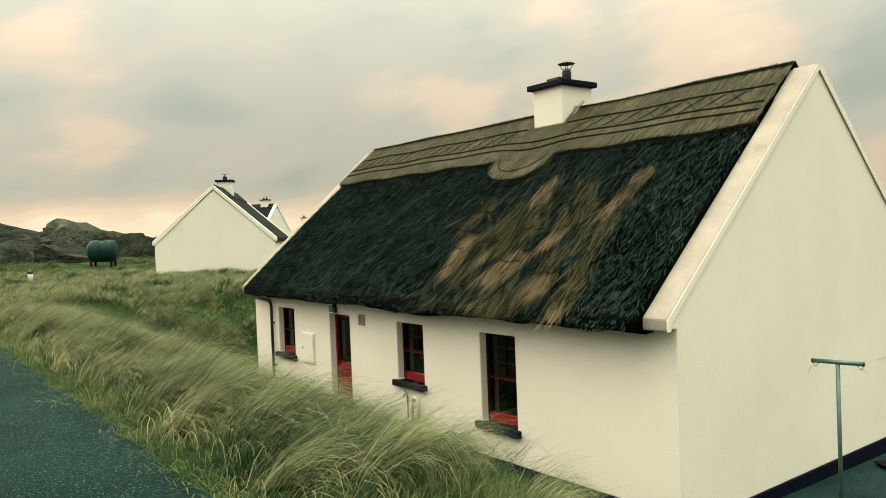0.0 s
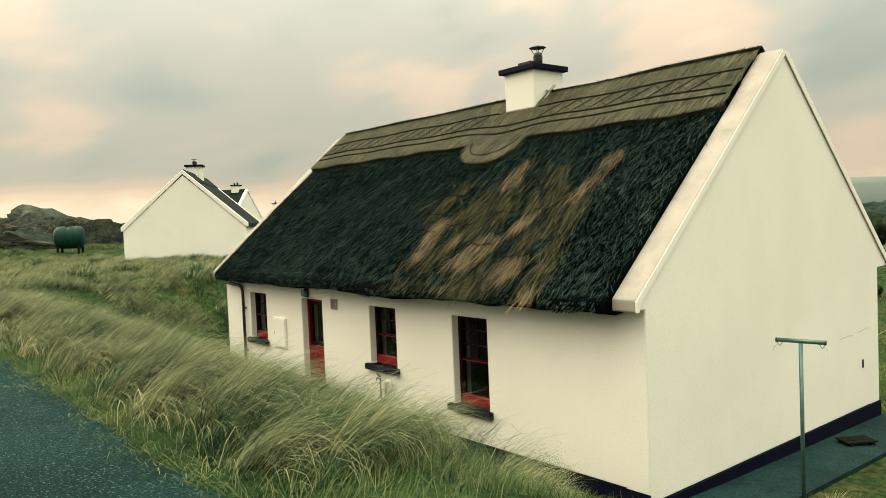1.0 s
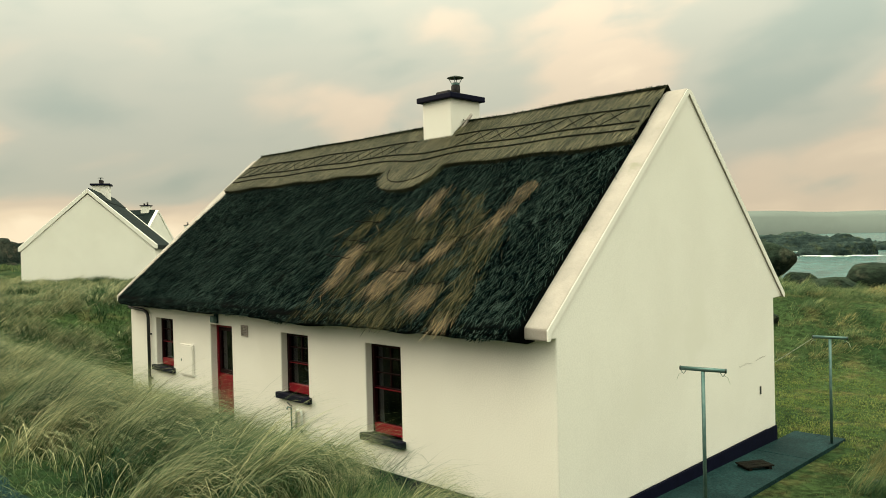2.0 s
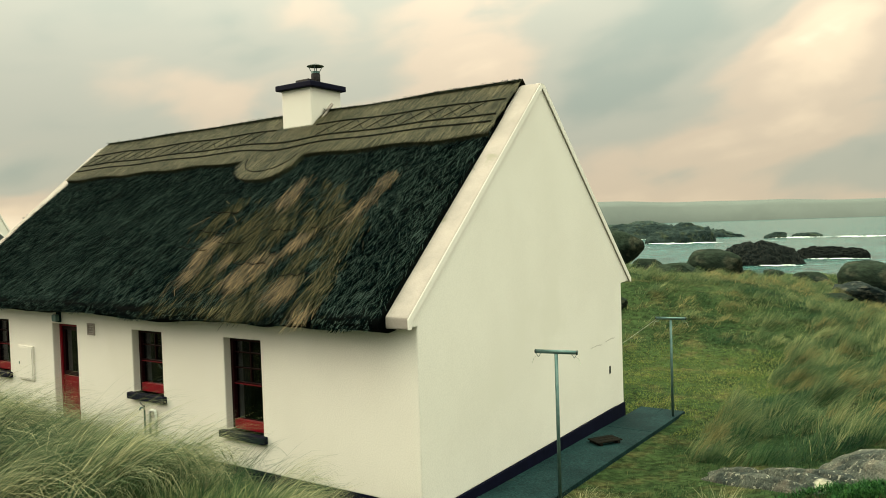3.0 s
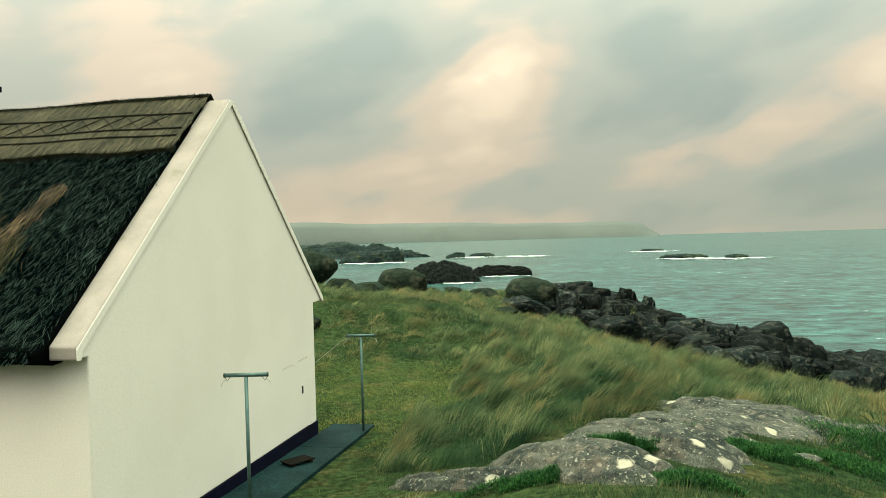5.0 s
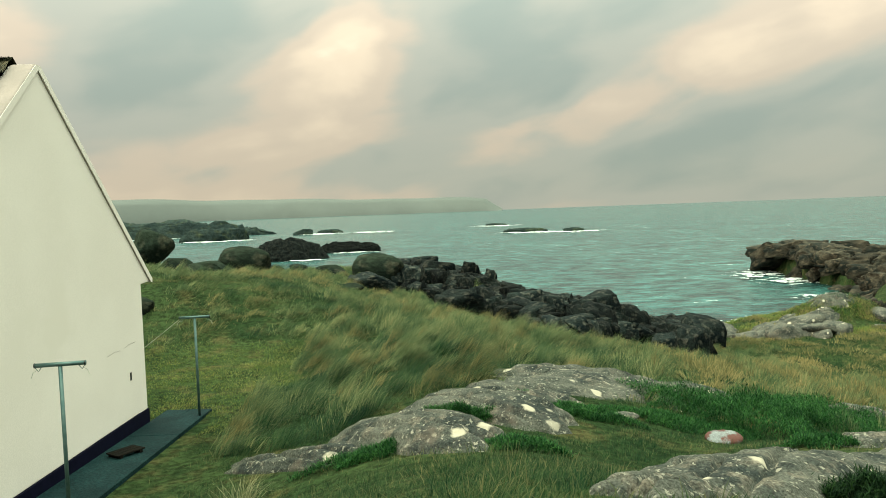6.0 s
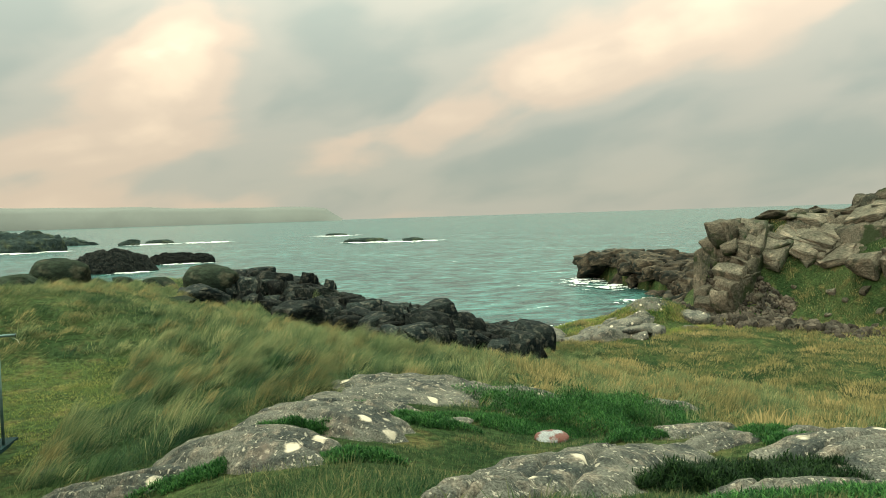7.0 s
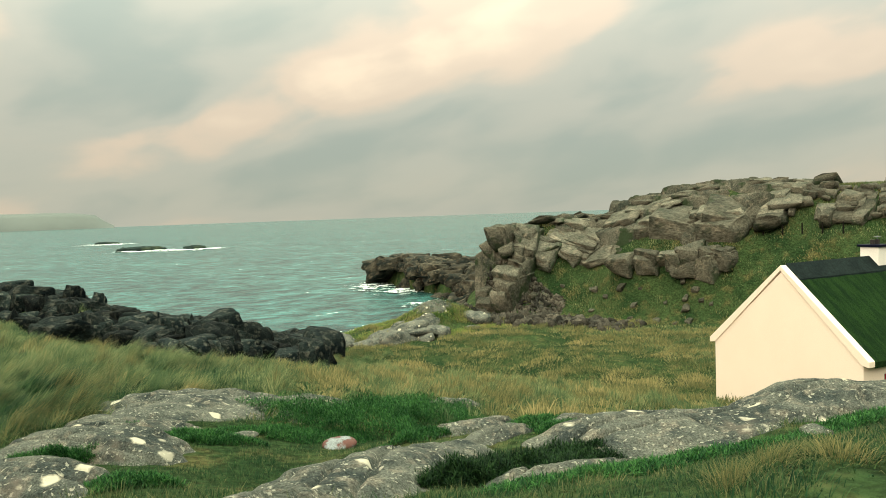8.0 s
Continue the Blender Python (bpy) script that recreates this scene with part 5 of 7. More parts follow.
# ---- the other cottages ----
def plain_cottage(name, place, length, depth, eave, ridge, over, label, roof, face, chimneys, turn=0.0, paint=None):
    """A white cottage with its ridge along x; place is the foot of the corner at least x and least y."""
    h = thing(name, place, label, "house", "cottages along the shore", turn=turn)
    mid, paint = depth / 2, paint or M_LIME
    part("wall", prism([(0, -1.5), (depth, -1.5), (depth, eave), (mid, ridge - 0.12), (0, eave)], 0, length), paint, h, bevel=0.03)
    slab = 0.24
    for sgn in (1, -1):
        prof = [(-over, eave - 0.12), (-over, eave + 0.14), (mid, ridge + 0.16), (mid, ridge - 0.1), (0.05, eave - 0.06)]
        if sgn < 0:
            prof = [(depth - a, b) for a, b in prof]
        r = part("roof", prism(prof, 0.36, length - 0.36, cuts=24), roof, h)
        for v in r.data.vertices:
            v.co.z += 0.03 * noise.noise(Vector((v.co.x * 0.9, v.co.y, v.co.z)))
        for a, b in ((-0.06, 0.36), (length - 0.36, length + 0.06)):
            c = [(p, q + 0.05) for p, q in prof]
            part("coping", prism(c, a, b), paint, h, "white coping along the gable", bevel=0.02)
    bm = bmesh.new()
    bandw = [(mid - 0.75, ridge + 0.16 - 0.75 * (ridge - eave) / mid), (mid - 0.72, ridge + 0.26 - 0.72 * (ridge - eave) / mid), (mid, ridge + 0.28), (mid + 0.72, ridge + 0.26 - 0.72 * (ridge - eave) / mid), (mid + 0.75, ridge + 0.16 - 0.75 * (ridge - eave) / mid), (mid, ridge + 0.1)]
    part("ridge_cap", prism(bandw, 0.37, length - 0.37, cuts=20), M_SLATE, h, "dark ridge cap")
    for cx in chimneys:
        st = part("chimney", boxes((cx - 0.5, cx + 0.5, mid - 0.5, mid + 0.5, ridge - 0.8, ridge + 0.75)), M_LIME, h, bevel=0.03)
        part("chimney_cap", boxes((cx - 0.6, cx + 0.6, mid - 0.6, mid + 0.6, ridge + 0.74, ridge + 0.86)), M_NAVY, st, "navy black slab", bevel=0.02)
        for q in (-0.22, 0.2):
            bm = lathe([(0.11, 0), (0.12, 0.24), (0.09, 0.25)], 12)
            bm.transform(pose(cx + q, mid, ridge + 0.86))
            part("pot", bm, M_CLAY, st)
        bm = lathe([(0.02, 0.1), (0.2, 0.03), (0.02, 0.05)], 12)
        bm.transform(pose(cx + 0.2, mid, ridge + 1.2))
        part("cowl", bm, M_PIPE, st)
        bm = bmesh.new()
        tube(bm, [(cx + 0.2, mid, ridge + 1.08), (cx + 0.2, mid, ridge + 1.26)], 0.03, 6)
        part("cowl_stem", bm, M_STEEL, st)
    # openings on the long front
    for wx, ww, z0, z1 in face:
        w = part("window", boxes((wx, wx + ww, -0.03, 0.02, z0, z1)), M_NAVY, h, "dark window in the front wall")
        part("frame", boxes((wx + 0.04, wx + ww - 0.04, -0.05, -0.03, (z0 + z1) / 2 - 0.03, (z0 + z1) / 2 + 0.03), (wx, wx + 0.05, -0.05, -0.03, z0, z1), (wx + ww - 0.05, wx + ww, -0.05, -0.03, z0, z1)), M_RED, w)
        part("sill", boxes((wx - 0.1, wx + ww + 0.1, -0.16, -0.03, z0 - 0.1, z0)), M_NAVY, w)
    return h


FACE = [(1.5, 0.95, 0.8, 2.0), (4.4, 0.95, 0.0, 2.0), (7.4, 0.95, 0.8, 2.0), (10.2, 0.95, 0.8, 2.0)]
plain_cottage("neighbour_cottage", (-50.57, 10.4, 1.48), 11.0, 7.25, 2.45, 5.8, 0.12, "white neighbouring cottage with a slate-dark roof behind the grass", M_SLATE, FACE[:3], (6.0,), -30)
plain_cottage("far_cottage", (-94.2, 24.0, 2.4), 12.0, 8.0, 2.5, 6.1, 0.3, "distant white cottage with a grey-green roof", M_SLATE, FACE, (10.4,), 40)
plain_cottage("farthest_cottage", (-121.7, 52.7, 0.7), 12.0, 8.0, 2.4, 5.9, 0.3, "distant white cottage half hidden by the thatched roof", M_SLATE, FACE, (10.9,), -32)
plain_cottage("valley_cottage", (38.4, 11.4, -5.9), 14.5, 8.2, 2.55, 6.55, 0.3, "cream-white cottage with a mossy thatched roof in the valley", M_MOSS, FACE, (7.4,), 0.0, M_LIME_WARM)


def oil_tank():
    t = thing("water_tank", (-57, 5.6, float(ground(-57, 5.6)) - 0.25), "round dark green plastic tank on a timber stand", "tank", turn=-30)
    t.scale = (0.84, 0.84, 0.84)
    bm = lathe([(0.2, -1.25), (0.75, -1.2), (1.0, -1.0), (1.05, -0.6), (1.0, -0.58), (1.05, -0.54), (1.05, 0.0), (1.0, 0.02), (1.05, 0.05), (1.05, 0.6), (1.0, 1.0), (0.75, 1.2), (0.2, 1.25)], 22)
    bm.transform(pose(0, 0, 1.75, 90, 0, 0))
    part("drum", bm, M_TANK, t, smooth=True)
    for x in (-0.6, 0.6):
        for y in (-0.9, 0.9):
            part("leg", boxes((x - 0.09, x + 0.09, y - 0.09, y + 0.09, -0.2, 1.0)), M_TIMBER, t)
    part("lid", boxes((-0.25, 0.25, -0.25, 0.25, 2.75, 2.88)), M_PIPE, t)


oil_tank()
b = thing("white_bucket", (-38, -2.4, float(ground(-38, -2.4)) + 0.55), "white plastic bucket with a black lid on the grass", "bucket")
part("body", lathe([(0.10, -0.25), (0.14, 0.22), (0.13, 0.23)], 16), M_WHITE, b, smooth=True)
part("lid", lathe([(0.15, 0.23), (0.15, 0.33), (0.05, 0.35)], 16), M_PIPE, b)

# ---- rocks ----
def slab(name, place, size, seed, turn=0, tilt=(0, 0), material=None, label="grey lichened granite slab bedded in the turf", level=5, **kw):
    me = rock_mesh(name, material or M_GRANITE, seed, level=level, cuts=kw.pop("cuts", 6), boxy=kw.pop("boxy", 0.78), rough=kw.pop("rough", 0.055), grain=kw.pop("grain", 0.010), freq=kw.pop("freq", 2.6), size=size, smooth=True, seam=0.016, **kw)
    ob = new(name, me)
    ob.matrix_world = pose(*place, tilt[0], tilt[1], turn)
    return tagged(ob, label, "rock")


def whaleback(x0, y0, half, wide, high, turn, seed, steep=3.0, lean=0.0, ledges=0.5, label="low grey granite whaleback with white lichen in the turf"):
    """Ice-worn bedrock: a low swelling with an uneven outline, sheet joints and worn furrows; lean lifts its far side."""
    rng = np.random.default_rng(seed)
    nr, na = 40, 128
    q, th = np.meshgrid(np.linspace(0, 1, nr) ** 0.75, np.linspace(0, math.tau, na, endpoint=False))
    ph = rng.uniform(0, 6.28, 5)
    c, sn = np.cos(th), np.sin(th)
    edge = (np.abs(c) ** 2.7 + np.abs(sn) ** 2.7) ** (-1 / 2.7)
    edge = edge * (1 + 0.10 * np.sin(2 * th + ph[0]) + 0.08 * np.sin(3 * th + ph[1]) + 0.05 * np.sin(5 * th + ph[2]) + 0.035 * np.sin(9 * th + ph[3]) + 0.02 * np.sin(17 * th + ph[4]))
    u, v = half * edge * q * c, wide * edge * q * sn
    a = radians(turn)
    X, Y = x0 + u * math.cos(a) - v * math.sin(a), y0 + u * math.sin(a) + v * math.cos(a)
    wave = ripple(X + seed, Y, 0.55, seed * 0.37) * 0.09 + ripple(X, Y + seed, 0.23, seed * 0.71) * 0.045
    p = 1 - q ** steep
    # sheets split off one over the other
    k = (p + wave * 1.6) * 3.0
    sheet = (np.floor(k) + step(0.0, 0.42, k - np.floor(k))) / 3.0
    body = p * (1 - ledges) + np.clip(sheet, 0, 1.2) * ledges
    z = high * (body * (1 + lean * v / wide) + wave * p)
    # furrows along the joints
    for _ in range(3):
        d = rng.uniform(-0.5, 0.5) * wide
        slope = rng.normal(0, 0.25)
        z -= rng.uniform(0.25, 0.5) * min(high, 0.3) * np.exp(-((v - d - slope * u - 0.08 * ripple(X, Y, 0.3, seed)) / 0.045) ** 2)
    d = rng.uniform(-0.4, 0.4) * half
    z -= 0.3 * min(high, 0.3) * np.exp(-((u - d - 0.4 * v - 0.06 * ripple(Y, X, 0.25, seed)) / 0.04) ** 2)
    z += 0.006 * ripple(X, Y, 0.06, seed) + rng.normal(0, 0.0025, z.shape)
    Z = ground(X, Y) + z - 0.16 * q ** 6 - 0.02
    idx = np.arange(nr * na).reshape(na, nr)
    nxt = np.roll(idx, -1, axis=0)
    quads = np.stack([idx[:, :-1], idx[:, 1:], nxt[:, 1:], nxt[:, :-1]], -1).reshape(-1, 4)
    base = float(ground(x0, y0))
    ob = new("granite_slab", array_mesh("granite_slab", np.stack([X - x0, Y - y0, Z - base], -1).reshape(-1, 3), quads, np.zeros((0, 3), int), M_GRANITE, True))
    ob.location = (x0, y0, base)
    return tagged(ob, label, "rock")


SLABS = [
    # middle x, y, half length, half width, height, turn, steepness, lean
    (6.35, 2.75, 2.2, 0.80, 0.36, -42, 3.2, 0.10),
    (4.35, 3.35, 1.9, 0.45, 0.20, -38, 3.0, 0.0),
    (7.55, 4.5, 1.9, 0.95, 0.40, -28, 3.2, 0.1),
    (8.35, 6.5, 1.5, 0.75, 0.20, -24, 2.6, 0.0),
    (11.0, 9.0, 3.5, 2.0, 0.45, 18, 2.8, 0.25),
    (10.4, -1.0, 2.5, 1.15, 0.40, 48, 2.6, 0.12),
    (8.75, -2.7, 1.0, 0.5, 0.22, 44, 2.8, 0.0),
    (15.0, -0.75, 2.8, 1.35, 0.36, 8, 2.4, 0.4),
    (18.9, -1.6, 3.3, 1.4, 0.52, -12, 2.4, 0.3),
    (13.6, -1.9, 1.7, 0.6, 0.16, 12, 2.6, 0.0),
    (11.7, -2.75, 1.3, 0.5, 0.22, 6, 2.8, 0.0),
    (13.4, 2.1, 1.3, 0.6, 0.24, 18, 2.8, 0.0),
    (15.6, 1.6, 1.5, 0.55, 0.26, 6, 2.8, 0.0),
    (13.0, 0.75, 1.2, 0.4, 0.16, 25, 2.8, 0.0),
    (17.0, 9.6, 1.2, 0.6, 0.3, 20, 2.8, 0.0),
]
for i, (x, y, half, wide, high, turn, steep, lean) in enumerate(SLABS):
    whaleback(x, y, half, wide, high, turn, 40 + i, steep, lean)
small = [(10.2, 5.3, (0.34, 0.2, 0.09)), (17.6, -3.2, (0.42, 0.26, 0.2)), (15.2, -3.0, (0.3, 0.2, 0.1))]
for i, (x, y, size) in enumerate(small):
    slab("loose_stone", (x, y, float(ground(x, y)) + size[2] * 0.5), size, 80 + i, 20 * i, material=M_GRANITE, label="pale loose stone lying in the grass", level=3)
slab("painted_stone", (11.9, 4.65, float(ground(11.9, 4.65)) + 0.07), (0.33, 0.26, 0.09), 91, 10, (8, 0), M_PAINTSTONE, "weathered stone painted red and white", level=4, cuts=3, rough=0.04)

def round_block(name, material, seed, cuts=11, boxy=0.2, rough=0.03, smooth=False, level=3, split=None):
    """A granite block with weathered, rounded joints."""
    return rock_mesh(name, material, seed, level=level, cuts=cuts, boxy=boxy, rough=rough, grain=0.012, deep=(0.78, 1.25), freq=1.7, smooth=smooth, split=split)


BLOCKS = [round_block("shore_block", M_SHORE, 210 + i, 11, 0.2, 0.05, split=((0.6, 0.8, 0.5), 0.1, 0.14)) for i in range(10)]
LUMPS = [rock_mesh("shore_lump", M_SHORE, 230 + i, level=4, cuts=9, boxy=0.55, rough=0.07, grain=0.02, deep=(0.7, 1.0), freq=2.0, split=((0.9, 0.9, 0.7), 0.1, 0.12)) for i in range(5)]
CRAGS = [round_block("crag_block", M_CLIFF, 250 + i, 9, 0.1, 0.035, level=4, split=((0.8, 0.7, 0.5), 0.09, 0.12)) for i in range(12)]
FLAGS = [round_block("flag_block", M_CLIFF, 360 + i, 9, 0.12, 0.04) for i in range(8)]
GREYS_DARK = [rock_mesh("shore_boulder", M_BOULDER, 280 + i, level=4, cuts=12, boxy=0.7, rough=0.06, grain=0.02, deep=(0.55, 0.95), freq=1.8, smooth=False) for i in range(4)]
GREYS = [rock_mesh("boulder", M_GRANITE, 260 + i, level=3, cuts=8, boxy=0.75, rough=0.10, grain=0.02, freq=1.6, smooth=True) for i in range(5)]


def put_rock(name, me, place, size, turn, tilt, label, group):
    ob = new(name, me)
    ob.matrix_world = pose(*place, tilt[0], tilt[1], turn) @ Matrix.Diagonal((*size, 1))
    return tagged(ob, label, "rock", group)


rnd = random.Random(21)


def scatter(name, meshes, count, where, sizes, flat, label, group, sink=0.35):
    for _ in range(count):
        x, y = where()
        s = rnd.uniform(*sizes) ** 1.0
        w = rnd.uniform(0.75, 1.5)
        h = s * rnd.uniform(*flat)
        put_rock(name, rnd.choice(meshes), (x, y, float(ground(x, y)) + h * (1 - 2 * sink)), (s * w, s, h), rnd.uniform(0, 360), (rnd.uniform(-14, 14), rnd.uniform(-14, 14)), label, group)


def along(points, spread):
    def pick():
        k = rnd.uniform(0, len(points) - 1.001)
        i, f = int(k), k % 1
        return (points[i][0] * (1 - f) + points[i + 1][0] * f + rnd.gauss(0, spread), points[i][1] * (1 - f) + points[i + 1][1] * f + rnd.gauss(0, spread))
    return pick


# the dark broken shore: a wide belt of blocks between the turf and the water
def belt():
    while True:
        x, y = rnd.uniform(-4, 34), rnd.uniform(28, 82)
        m, near = fan(np.array(x), np.array(y))
        if float(near) < y < float(shore(x)) + 1 and -0.1 < float(m) < 0.345 + rnd.gauss(0, 0.004):
            return x, y


def belt_front():
    while True:
        x, y = belt()
        m, near = fan(np.array(x), np.array(y))
        if y < float(near) + 12 and m > -0.09:
            return x, y


for x, y, top, half, turn in ((-6.2, 41.5, 1.8, 2.0, 20), (-7.9, 39.6, 1.35, 2.2, 50), (-10.4, 40.2, 1.55, 1.25, 0), (-15.0, 47, 3.1, 1.8, 45), (-5.0, 43.5, 0.6, 1.1, 10), (-3.0, 42, 0.55, 0.8, 70), (-1.2, 45, 0.4, 1.3, 15), (-4.9, 19.8, 1.0, 0.9, 30), (2.3, 47, 0.7, 2.3, 5), (1.7, 30.8, 0.25, 0.95, 20)):
    foot = float(ground(x, y)) - 0.5
    put_rock("shore_boulder", GREYS_DARK[rnd.randrange(4)], (x, y, (top + foot) / 2), (half, half * 0.8, (top - foot) / 2 * 1.08), turn, (4, 6), "large rounded olive-grey boulder above the shore", "shore boulders")
# the knoll
for i, (x, y, half, wide, high, turn) in enumerate(((32.3, 50.2, 1.9, 1.3, 0.45, 20), (35.2, 49.4, 1.8, 1.2, 0.5, -15), (34.6, 53.0, 2.1, 1.2, 0.4, 30), (37.4, 52.6, 1.8, 1.1, 0.35, 10), (39.5, 54.6, 2.2, 1.2, 0.4, -10), (37.0, 49.8, 0.9, 0.6, 0.3, 40), (41.6, 50.8, 1.0, 0.6, 0.3, 0))):
    whaleback(x, y, half, wide, high, turn, 140 + i, 2.8, 0.2, 0.3, "grey lichened granite slab on the knoll by the cove")
scatter("knoll_rock", GREYS, 5, lambda: (35.8 + rnd.gauss(0, 3.2), 52.5 + rnd.gauss(0, 2.4)), (0.9, 2.4), (0.25, 0.42), "grey lichened boulder on the knoll by the cove", "knoll rocks", 0.45)
scatter("knoll_rock", GREYS, 14, along([(29.5, 53), (32, 49.5), (35, 49), (38, 50)], 0.8), (0.6, 1.6), (0.4, 0.6), "grey lichened boulder at the foot of the knoll", "knoll rocks", 0.4)
# crags of the hill
S_DIR, U_DIR = Vector((0.89, 0.45)), Vector((-0.45, 0.89))


def hillside(s0, s1, u0, u1):
    def pick():
        s, u = rnd.uniform(s0, s1), rnd.uniform(u0, u1)
        p = Vector((50, 48)) + S_DIR * s + U_DIR * u
        return p.x, p.y
    return pick


def crag(name, origin, along_dir, s_range, u_range, cell, cover, build, material, label, seed, big=2.6, small=0.9, stretch=(1.0, 0.65), tread=0.5):
    """Jointed bedrock: a sheet broken into tilted blocks with open cracks; cover(s, u) says where rock stands out of the turf (0 to 1)."""
    rng = np.random.default_rng(seed)
    s = np.arange(*s_range, cell)
    u = np.arange(*u_range, cell)
    S, U = np.meshgrid(s, u)
    a = Vector(along_dir)
    X, Y = origin[0] + S * a.x - U * a.y, origin[1] + S * a.y + U * a.x
    Z = ground(X, Y)
    P = np.stack([S.ravel(), U.ravel()], 1)
    P = P + 0.35 * np.stack([ripple(P[:, 0], P[:, 1], 1.1, 2.0), ripple(P[:, 1], P[:, 0], 0.9, 3.0)], 1)
    top = np.zeros(len(P))
    for level, (size, tall, crack, slant) in enumerate(((big, build, 0.5, 0.07), (small, build * 0.5, 0.22, 0.10))):
        area = (s_range[1] - s_range[0]) * (u_range[1] - u_range[0])
        n = max(8, int(area / (size * size * 1.4)))
        C = np.stack([rng.uniform(*s_range, n), rng.uniform(*u_range, n)], 1)
        cx, cy = origin[0] + C[:, 0] * a.x - C[:, 1] * a.y, origin[1] + C[:, 0] * a.y + C[:, 1] * a.x
        zc = ground(cx, cy)
        gs = np.clip((ground(cx + a.x, cy + a.y) - zc) * tread, -0.5, 0.5)
        gu = np.clip((ground(cx - a.y, cy + a.x) - zc) * tread, -0.4, 0.4)
        up, ts, tu = rng.uniform(0, tall, n), rng.normal(0, slant, n), rng.normal(0, slant, n)
        for k in range(0, len(P), 4000):
            q = P[k:k + 4000]
            d = ((q[:, None, :] - C[None]) * np.array(stretch)) ** 2
            d = np.sqrt(d.sum(-1))
            two = np.argpartition(d, 1, axis=1)[:, :2]
            d2 = np.take_along_axis(d, two, 1)
            first = two[np.arange(len(q)), d2.argmin(1)]
            gap = np.abs(d2[:, 0] - d2[:, 1])
            off = q - C[first]
            part_up = up[first] + ts[first] * off[:, 0] + tu[first] * off[:, 1] - crack * np.exp(-gap / (0.05 * size)) - 0.55 * crack * np.exp(-gap / (0.22 * size))
            if level == 0:
                part_up += zc[first] + gs[first] * off[:, 0] + gu[first] * off[:, 1]
            top[k:k + 4000] += part_up
    top = top.reshape(S.shape)
    c = cover(S, U)
    keep = step(0.0, 0.3, c)
    Z = (np.maximum(top, Z - 0.6) + 0.1) * keep + (Z - 0.9) * (1 - keep)
    Z = Z + 0.012 * rng.normal(size=Z.shape)
    k = np.arange(S.size).reshape(S.shape)
    q = np.stack([k[:-1, :-1], k[:-1, 1:], k[1:, 1:], k[1:, :-1]], -1).reshape(-1, 4)
    q = q[(c.ravel()[q] > -0.2).any(1)]
    ob = new(name, array_mesh(name, np.stack([X, Y, Z], -1).reshape(-1, 3), q, np.zeros((0, 3), int), material))
    return tagged(ob, label, "rock", kind="structure")


def hill_cover(s, u):
    """Where bedrock shows on the hill."""
    patch = ripple(s, u, 2.6, 1.0) + 0.7 * ripple(s, u, 1.1, 4.0)
    face = 1.3 * step(5.5, 8.5, u) * (1 - step(9, 12, s)) * step(4.2, 5.6, s)
    outcrop = 0.45 * step(6.8, 8.2, s) * (1 - step(10, 11.5, s)) * step(-12, -10, u) * (1 - step(-2, 0, u))
    top = 0.75 * step(10.5, 13, s) * step(-13, -9, u + s * 0.2)
    slope = 0.75 * step(0.5, 3, s) * (1 - step(9.5, 11, s)) * (1 - step(6, 8.5, u))
    return np.clip(face + outcrop + top + 0.55 * patch - 0.15 - 0.9 * (1 - step(0, 3, s)) - slope, -0.5, 1)


HILL = (50, 48)


def jointed(name, meshes, count, where, long, flat, label, group, lean=0.6, joint=24, sink=0.45, slim=(0.5, 0.95), loose=13):
    """Blocks bedded in a slope, split along two joint directions and tipped with the hill."""
    for _ in range(count):
        x, y = where()
        z = float(ground(x, y))
        gx_, gy_ = float(ground(x + 1.5, y)) - z, float(ground(x, y + 1.5)) - z
        n = Vector((-gx_ / 1.5 * lean + rnd.gauss(0, 0.13), -gy_ / 1.5 * lean + rnd.gauss(0, 0.13), 1)).normalized()
        a = radians(joint + rnd.choice((0, 90)) + rnd.gauss(0, loose))
        ax = Vector((math.cos(a), math.sin(a), 0))
        ax = (ax - n * ax.dot(n)).normalized()
        l = rnd.uniform(*long)
        h = l * rnd.uniform(*flat)
        ob = new(name, rnd.choice(meshes))
        turn = Matrix((ax, n.cross(ax), n)).transposed().to_4x4()
        ob.matrix_world = Matrix.Translation(Vector((x, y, z)) + n * h * (1 - 2 * sink)) @ turn @ Matrix.Diagonal((l, l * rnd.uniform(*slim), h, 1))
        tagged(ob, label, "rock", group)


def on_hill(s0, s1, u0, u1, patch=None):
    def pick():
        while True:
            s, u = rnd.uniform(s0, s1), rnd.uniform(u0, u1)
            if patch is None or float(ripple(np.array(s), np.array(u), 2.6, 1.0)) > patch:
                p = Vector(HILL) + S_DIR * s + U_DIR * u
                return p.x, p.y
    return pick


def ledge(points, spread, step_=None):
    """Along a line on the hill, given in its own directions."""
    line = [tuple(Vector(HILL) + S_DIR * p + U_DIR * q) for p, q in points]
    return along(line, spread)


